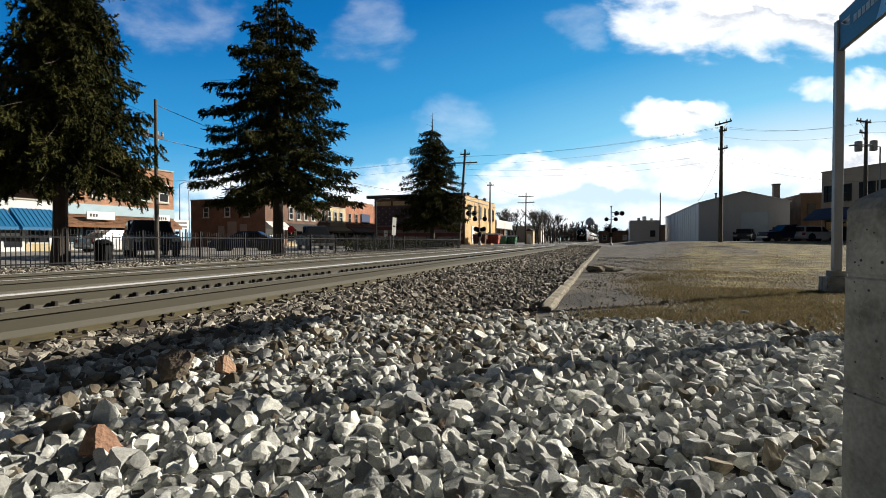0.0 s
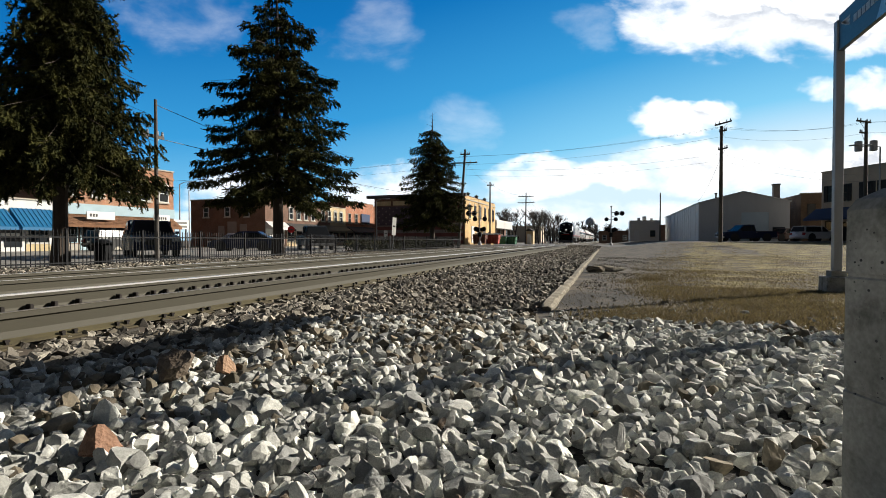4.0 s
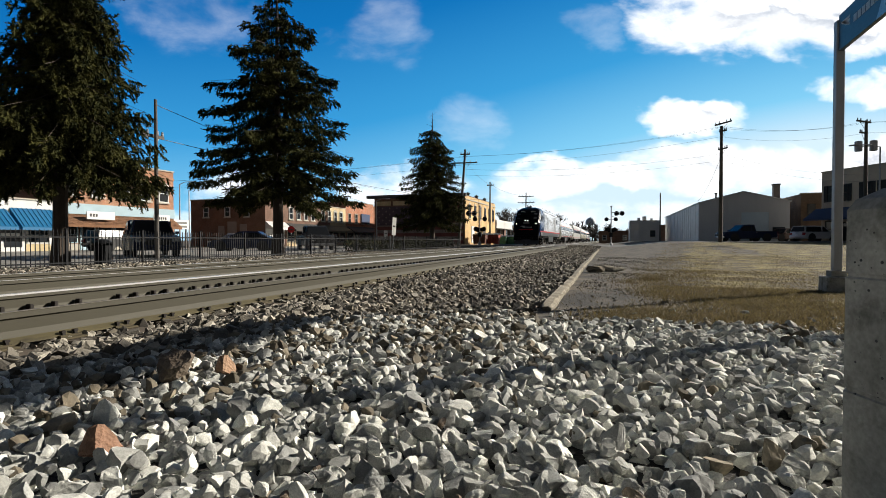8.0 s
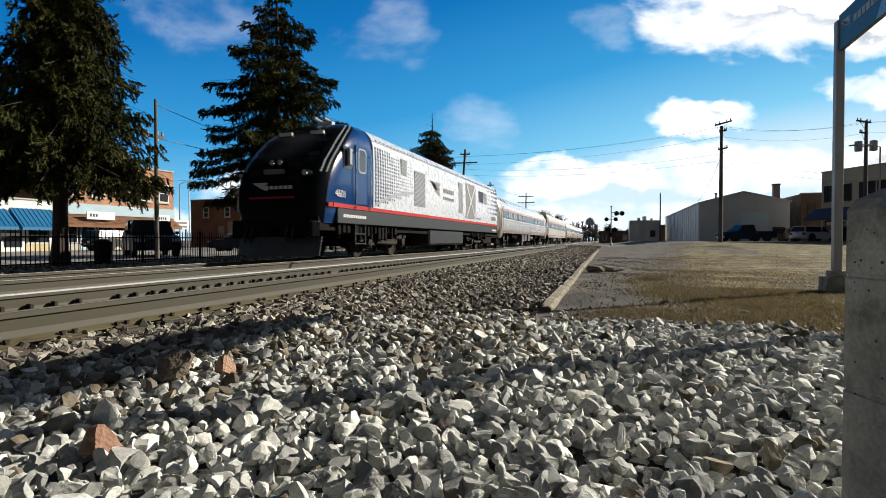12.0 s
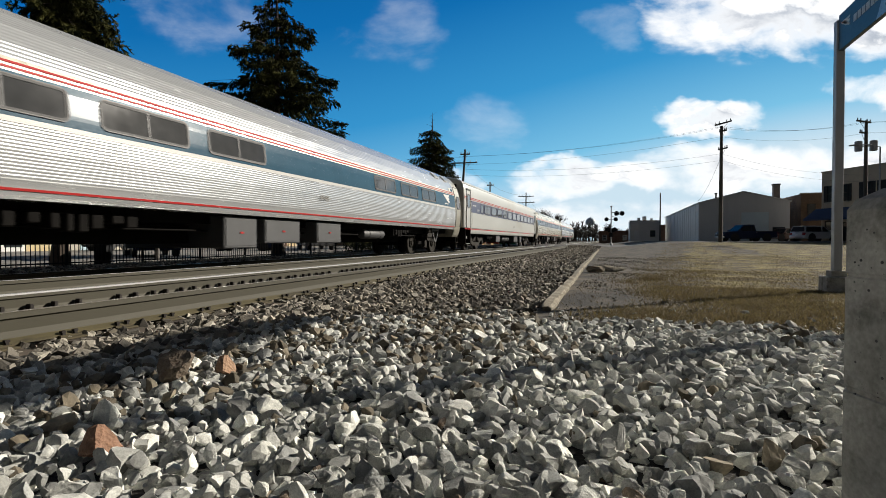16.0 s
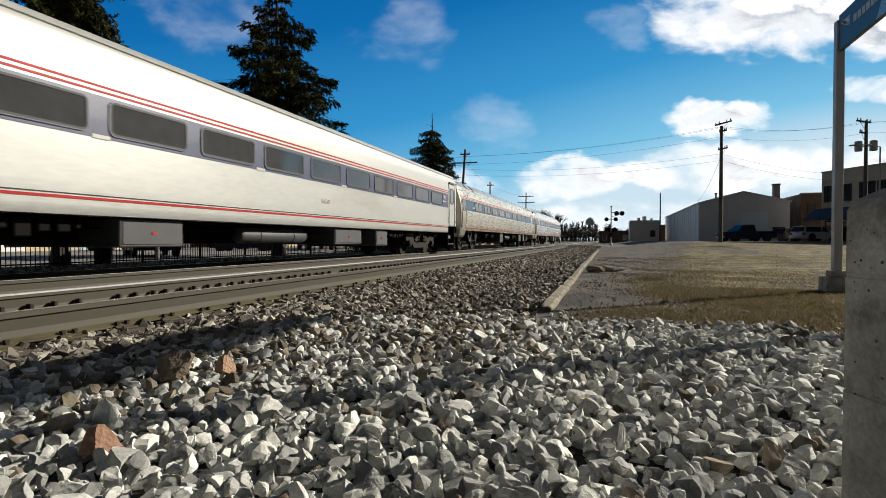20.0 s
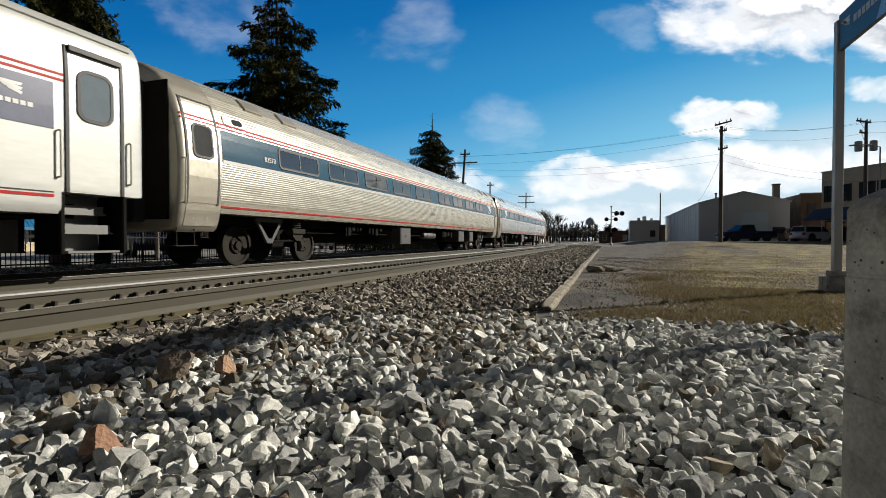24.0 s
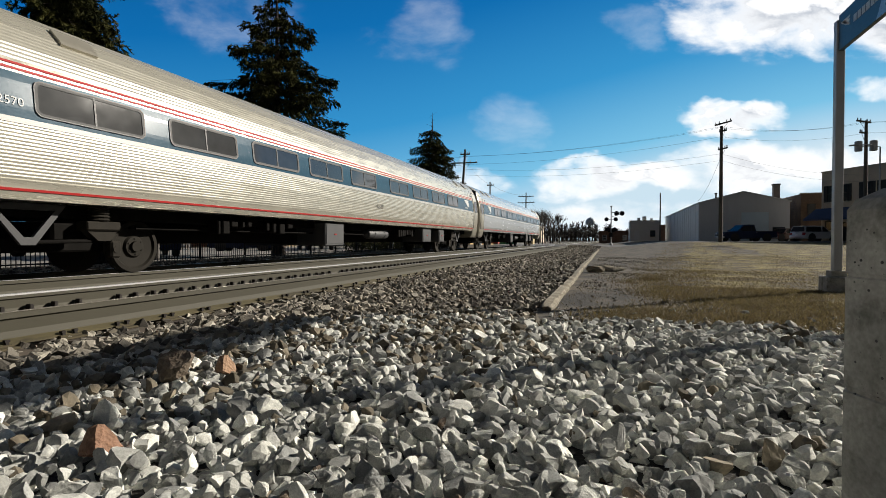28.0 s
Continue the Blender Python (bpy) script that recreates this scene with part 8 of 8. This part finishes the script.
for k in range(150):
    a, z = r.uniform(-0.16, 0.16), r.uniform(0.05, 0.80)
    q = 0.001 + 0.0042 * r.random() ** 2.5
    pit.lathe((0, -1, 0), (a, -0.19, z), [(-0.002, q), (0.0012, q * 0.8)], 6)
    pit.lathe((-1, 0, 0), (-0.19, a, z), [(-0.002, q), (0.0012, q * 0.8)], 6)
tagged(part("pock_marks", pit, M_ink, bo_), kind="stuff")

# ---- vehicles ----
M_tyre = mat("tyre_rubber", (0.02, 0.02, 0.02), 0.85, var=0.15, scale=8, fine=60, bump=0.1)
M_rim = mat("alloy_rim", (0.40, 0.40, 0.41), 0.35, metal=0.8, var=0.05, bump=0)
M_car_glass = mat("car_glass", (0.015, 0.017, 0.02), 0.15, var=0.1, scale=1, fine=6, bump=0, spec=0.12)
M_tail = mat("tail_lamp_red", (0.30, 0.02, 0.02), 0.25, var=0.05, bump=0)
M_head_off = mat("headlamp_clear", (0.65, 0.66, 0.66), 0.15, var=0.05, bump=0)


def vehicle(name, label, L, W, H, paint, m, style):
    """A road vehicle, nose to +x. style: sedan, suv or pickup."""
    v = thing(name, label, "car" if style != "pickup" else "pickup truck", m)
    g = 0.22 if style == "sedan" else 0.30
    belt = H * (0.60 if style != "sedan" else 0.62)
    low = [(-L / 2, g + 0.15), (-L / 2 + 0.06, belt * 0.75), (-L / 2 + 0.10, belt), (-0.05 * L, belt + 0.02), (0.22 * L, belt), (0.42 * L, belt * 0.88), (L / 2 - 0.05, belt * 0.70), (L / 2, g + 0.25), (L / 2 - 0.1, g), (-L / 2 + 0.1, g)]
    if style == "pickup":
        low = [(-L / 2, g + 0.25), (-L / 2, belt), (-0.06 * L, belt), (0.24 * L, belt + 0.02), (0.47 * L, belt * 0.96), (L / 2, belt * 0.80), (L / 2, g + 0.2), (L / 2 - 0.1, g + 0.05), (-L / 2 + 0.1, g + 0.1)]
    cx = {"sedan": (-0.40, -0.22, 0.06, 0.24), "suv": (-0.485, -0.44, 0.08, 0.23), "pickup": (-0.10, -0.08, 0.12, 0.25)}[style]
    n = len(low)
    rings = [[(x * sc, y, g + (z - g) * (0.98 if abs(y) > 0.45 * W else 1)) for x, z in low] for y, sc in ((-W / 2, 0.985), (-W / 2 + 0.08, 1.0), (W / 2 - 0.08, 1.0), (W / 2, 0.985))]
    body = part("body", Bm().loft(rings), paint, v, smooth=True)
    top = [(cx[0] * L, belt - 0.02), (cx[1] * L, H - 0.02), ((cx[1] + cx[2]) / 2 * L, H), (cx[2] * L, H - 0.04), (cx[3] * L, belt - 0.02)]
    part("cabin", Bm().loft([[(x, s * (W / 2 - 0.06 - (0.16 if z > belt else 0)), z) for x, z in top] for s in (-1, 1)]), paint, v, smooth=False)
    for s in (-1, 1):
        gl = [(cx[0] * L + 0.12, belt + 0.03), (cx[1] * L + 0.08, H - 0.12), (cx[2] * L - 0.02, H - 0.12), (cx[3] * L - 0.18, belt + 0.03)]
        a = math.atan2(0.16, H - belt)
        pts = [Vector((x, s * (W / 2 - 0.06 - 0.16 * (z - belt) / (H - belt) + 0.006), z)) for x, z in gl]
        pts2 = [p + Vector((0, s * 0.008, 0)) for p in pts]
        part("side_window", Bm().loft([pts, pts2]), M_car_glass, v, "dark side glass")
        part("pillar", Bm().box(-0.02 * L, -0.02 * L + 0.07, s * (W / 2 - 0.15), s * (W / 2 - 0.05), belt, H - 0.06), paint, v)
        for xw in (-0.30 * L, 0.31 * L):
            rw = 0.33 if style == "sedan" else 0.38
            wv = part("wheel", Bm().lathe((0, s, 0), (xw, s * (W / 2 - 0.22), rw), [(0, rw * 0.6), (0, rw - 0.03), (0.03, rw), (0.17, rw), (0.20, rw - 0.03), (0.20, rw * 0.66)], 22), M_tyre, v, "black tyre")
            part("rim", Bm().lathe((0, s, 0), (xw, s * (W / 2 - 0.05), rw), [(0, rw * 0.66), (0.02, rw * 0.64), (0.03, rw * 0.3), (0.05, rw * 0.12)], 10), M_rim, wv, "alloy rim")
            part("wheel_arch", Bm().lathe((0, s, 0), (xw, s * (W / 2 - 0.012), rw + 0.02), [(0, rw + 0.07), (0.016, rw + 0.06)], 22), M_gasket, v)
        part("headlamp", Bm().box(L / 2 - 0.14, L / 2 + 0.0, s * (W / 2 - 0.42), s * (W / 2 - 0.08), belt * 0.66, belt * 0.80, bevel=0.02), M_head_off, v)
        part("tail_lamp", Bm().box(-L / 2 - 0.01, -L / 2 + 0.1, s * (W / 2 - 0.28), s * (W / 2 - 0.04), belt * 0.68, belt * 0.92, bevel=0.02), M_tail, v)
        part("mirror", Bm().box(cx[3] * L - 0.25, cx[3] * L - 0.1, s * (W / 2 - 0.02), s * (W / 2 + 0.14), belt, belt + 0.14, bevel=0.03), paint, v)
        part("door_handle", Bm().box(-0.12 * L, -0.12 * L + 0.16, s * (W / 2 - 0.01), s * (W / 2 + 0.02), belt - 0.12, belt - 0.08), M_rim, v)
    wx = Bm().loft([[Vector((cx[3] * L - 0.05, s * (W / 2 - 0.14), belt + 0.03)), Vector((cx[2] * L + 0.04, s * (W / 2 - 0.28), H - 0.09)), Vector((cx[2] * L + 0.08, s * (W / 2 - 0.28), H - 0.09)), Vector((cx[3] * L + 0.01, s * (W / 2 - 0.14), belt + 0.03))] for s in (-1, 1)])
    part("windscreen", wx, M_car_glass, v, "dark windscreen")
    rx = Bm().loft([[Vector((cx[0] * L + 0.03, s * (W / 2 - 0.14), belt + 0.05)), Vector((cx[1] * L - 0.03, s * (W / 2 - 0.28), H - 0.09)), Vector((cx[1] * L - 0.06, s * (W / 2 - 0.28), H - 0.09)), Vector((cx[0] * L - 0.02, s * (W / 2 - 0.14), belt + 0.05))] for s in (-1, 1)])
    part("rear_window", rx, M_car_glass, v)
    part("grille", Bm().box(L / 2 - 0.06, L / 2 + 0.012, -0.5, 0.5, belt * 0.52, belt * 0.76, bevel=0.01), M_gasket, v)
    part("bumper", Bm().box(L / 2 - 0.08, L / 2 + 0.06, -W / 2 + 0.08, W / 2 - 0.08, g + 0.05, g + 0.25, bevel=0.03), M_rim if style == "pickup" else paint, v)
    part("bumper", Bm().box(-L / 2 - 0.06, -L / 2 + 0.08, -W / 2 + 0.08, W / 2 - 0.08, g + 0.08, g + 0.28, bevel=0.03), M_rim if style == "pickup" else paint, v)
    part("plate", Bm().box(-L / 2 - 0.075, -L / 2 - 0.06, -0.15, 0.15, g + 0.3, g + 0.42), M_sign_white, v)
    if style == "pickup":
        part("bed_liner", Bm().box(-L / 2 + 0.1, -0.12 * L, -W / 2 + 0.12, W / 2 - 0.12, belt - 0.02, belt + 0.012), M_gasket, v)
    return v


P_navy = mat("navy_car_paint", (0.012, 0.022, 0.065), 0.4, var=0.05, scale=2, fine=20, bump=0, coat=0.1, spec=0.2)
P_black = mat("black_car_paint", (0.012, 0.012, 0.014), 0.4, var=0.05, scale=2, fine=20, bump=0, coat=0.15)
P_white = mat("white_car_paint", (0.72, 0.73, 0.74), 0.25, var=0.04, scale=2, fine=20, bump=0, coat=0.5)
P_red = mat("maroon_car_paint", (0.10, 0.025, 0.02), 0.3, var=0.05, scale=2, fine=20, bump=0, coat=0.5)
SG = -0.185
vehicle("suv", "dark navy SUV parked behind the fence", 4.7, 1.9, 1.75, P_navy, pose(-21.2, 18.2, SG, 0, 0, -33), "suv")
vehicle("sedan", "dark blue sedan parked along the street", 4.7, 1.8, 1.42, P_navy, pose(-25.2, 29.5, SG, 0, 0, 205), "sedan")
vehicle("pickup_truck", "dark pickup truck parked facing the railway", 5.6, 1.95, 1.9, P_black, pose(-22.3, 34.0, SG, 0, 0, -45), "pickup")
vehicle("hatchback", "black car parked by the brick shop", 4.2, 1.75, 1.5, P_black, pose(-34.6, 27.0, SG, 0, 0, 90), "suv")
white_car = vehicle("white_sedan", "white sedan driving along the street", 4.6, 1.8, 1.42, P_white, pose(-31.0, 24, SG, 0, 0, 90), "sedan")
wgz = gz(16, 56)
blue_pickup = vehicle("blue_pickup", "dark blue pickup truck pulling up by the warehouse", 5.4, 1.9, 1.75, P_navy, pose(17.3, 60, wgz, 0, 0, 195), "pickup")
vehicle("black_car", "small black car parked at the roller door", 3.9, 1.75, 1.45, P_black, pose(14.2, 63.8, gz(14.2, 63.8), 0, 0, 250), "suv")
vehicle("maroon_car", "dark maroon car parked near the warehouse", 4.2, 1.75, 1.45, P_red, pose(17.9, 63.6, gz(17.9, 63.6), 0, 0, 215), "suv")
vehicle("white_suv", "white SUV parked by the blue awning", 4.3, 1.8, 1.6, P_white, pose(19.6, 60.0, gz(19.6, 60.0), 0, 0, 30), "suv")


# ---- what moves ----
TRAIN_ROWS = [(0, 159.1), (1, 145.05), (2, 130.8), (3, 116.8), (4, 103.3), (5, 90.4), (6, 78.0), (7, 65.7), (8, 53.9), (9, 43.0), (10, 32.15), (11, 21.6), (12, 11.3),
              (13, 1.7), (14, -7.4), (15, -15.95), (16, -24.02), (17, -31.6), (18, -38.38), (19, -45.02), (20, -51.27), (21, -57.02), (22, -61.87), (23, -65.74),
              (24, -68.64), (25, -71.1), (26, -72.56), (27, -73.4), (28, -73.75)]


def train_at(t):
    """Where the train's nose is, by a smooth curve through the rows."""
    k = min(max(int(t), 0), 27)
    p = [TRAIN_ROWS[min(max(i, 0), 28)][1] for i in (k - 1, k, k + 1, k + 2)]
    if k == 0:
        p[0] = 2 * p[1] - p[2]
    if k == 27:
        p[3] = p[2] - 0.05
    u = t - k
    return 0.5 * (2 * p[1] + (p[2] - p[0]) * u + (2 * p[0] - 5 * p[1] + 4 * p[2] - p[3]) * u * u + (3 * p[1] - p[0] - 3 * p[2] + p[3]) * u ** 3)


def motions():
    walk(clouds, [(0, cloud_pose(0)), (14, cloud_pose(14)), (28, cloud_pose(28))])
    # the white sedan drives up the street and stops behind the parked cars
    walk(white_car, [(t, pose(-31.0, y, SG, 0, 0, 90)) for t, y in ((0, 24.2), (0.9, 29.3), (1.5, 32.2), (2.1, 34.0), (2.7, 35.2), (3.5, 35.9), (5.0, 36.0), (28.0, 36.0))])
    walk(blue_pickup, [(t, pose(x, y, gz(x, y), 0, 0, 199)) for t, x, y in ((0, 17.3, 60.0), (0.6, 16.2, 59.7), (1.2, 14.95, 59.3), (1.8, 14.0, 59.1), (2.4, 13.4, 58.9), (3.0, 13.2, 58.85), (4.0, 13.2, 58.85), (28.0, 13.2, 58.85))])
    for w, y in WHEELS:
        rows, t, angle = [], 0.0, 0.0
        while True:
            rows.append((t, pose(0, y, WHEEL_R, math.degrees(angle), 0, 0)))
            if t >= 28.0 - 1e-6:
                break
            k = 1
            while k < 15 and abs(train_at(t + (k + 1) / 30) - train_at(t)) / WHEEL_R < 1.3:
                k += 1
            nxt = min(t + k / 30, 28.0)
            angle += (train_at(t) - train_at(nxt)) / WHEEL_R
            t = nxt
        walk(w, rows)
    for ob, off in TRAIN:
        walk(ob, [(t / 2, pose(TRACK_2, train_at(t / 2) + off, 0)) for t in range(57)])


motions()
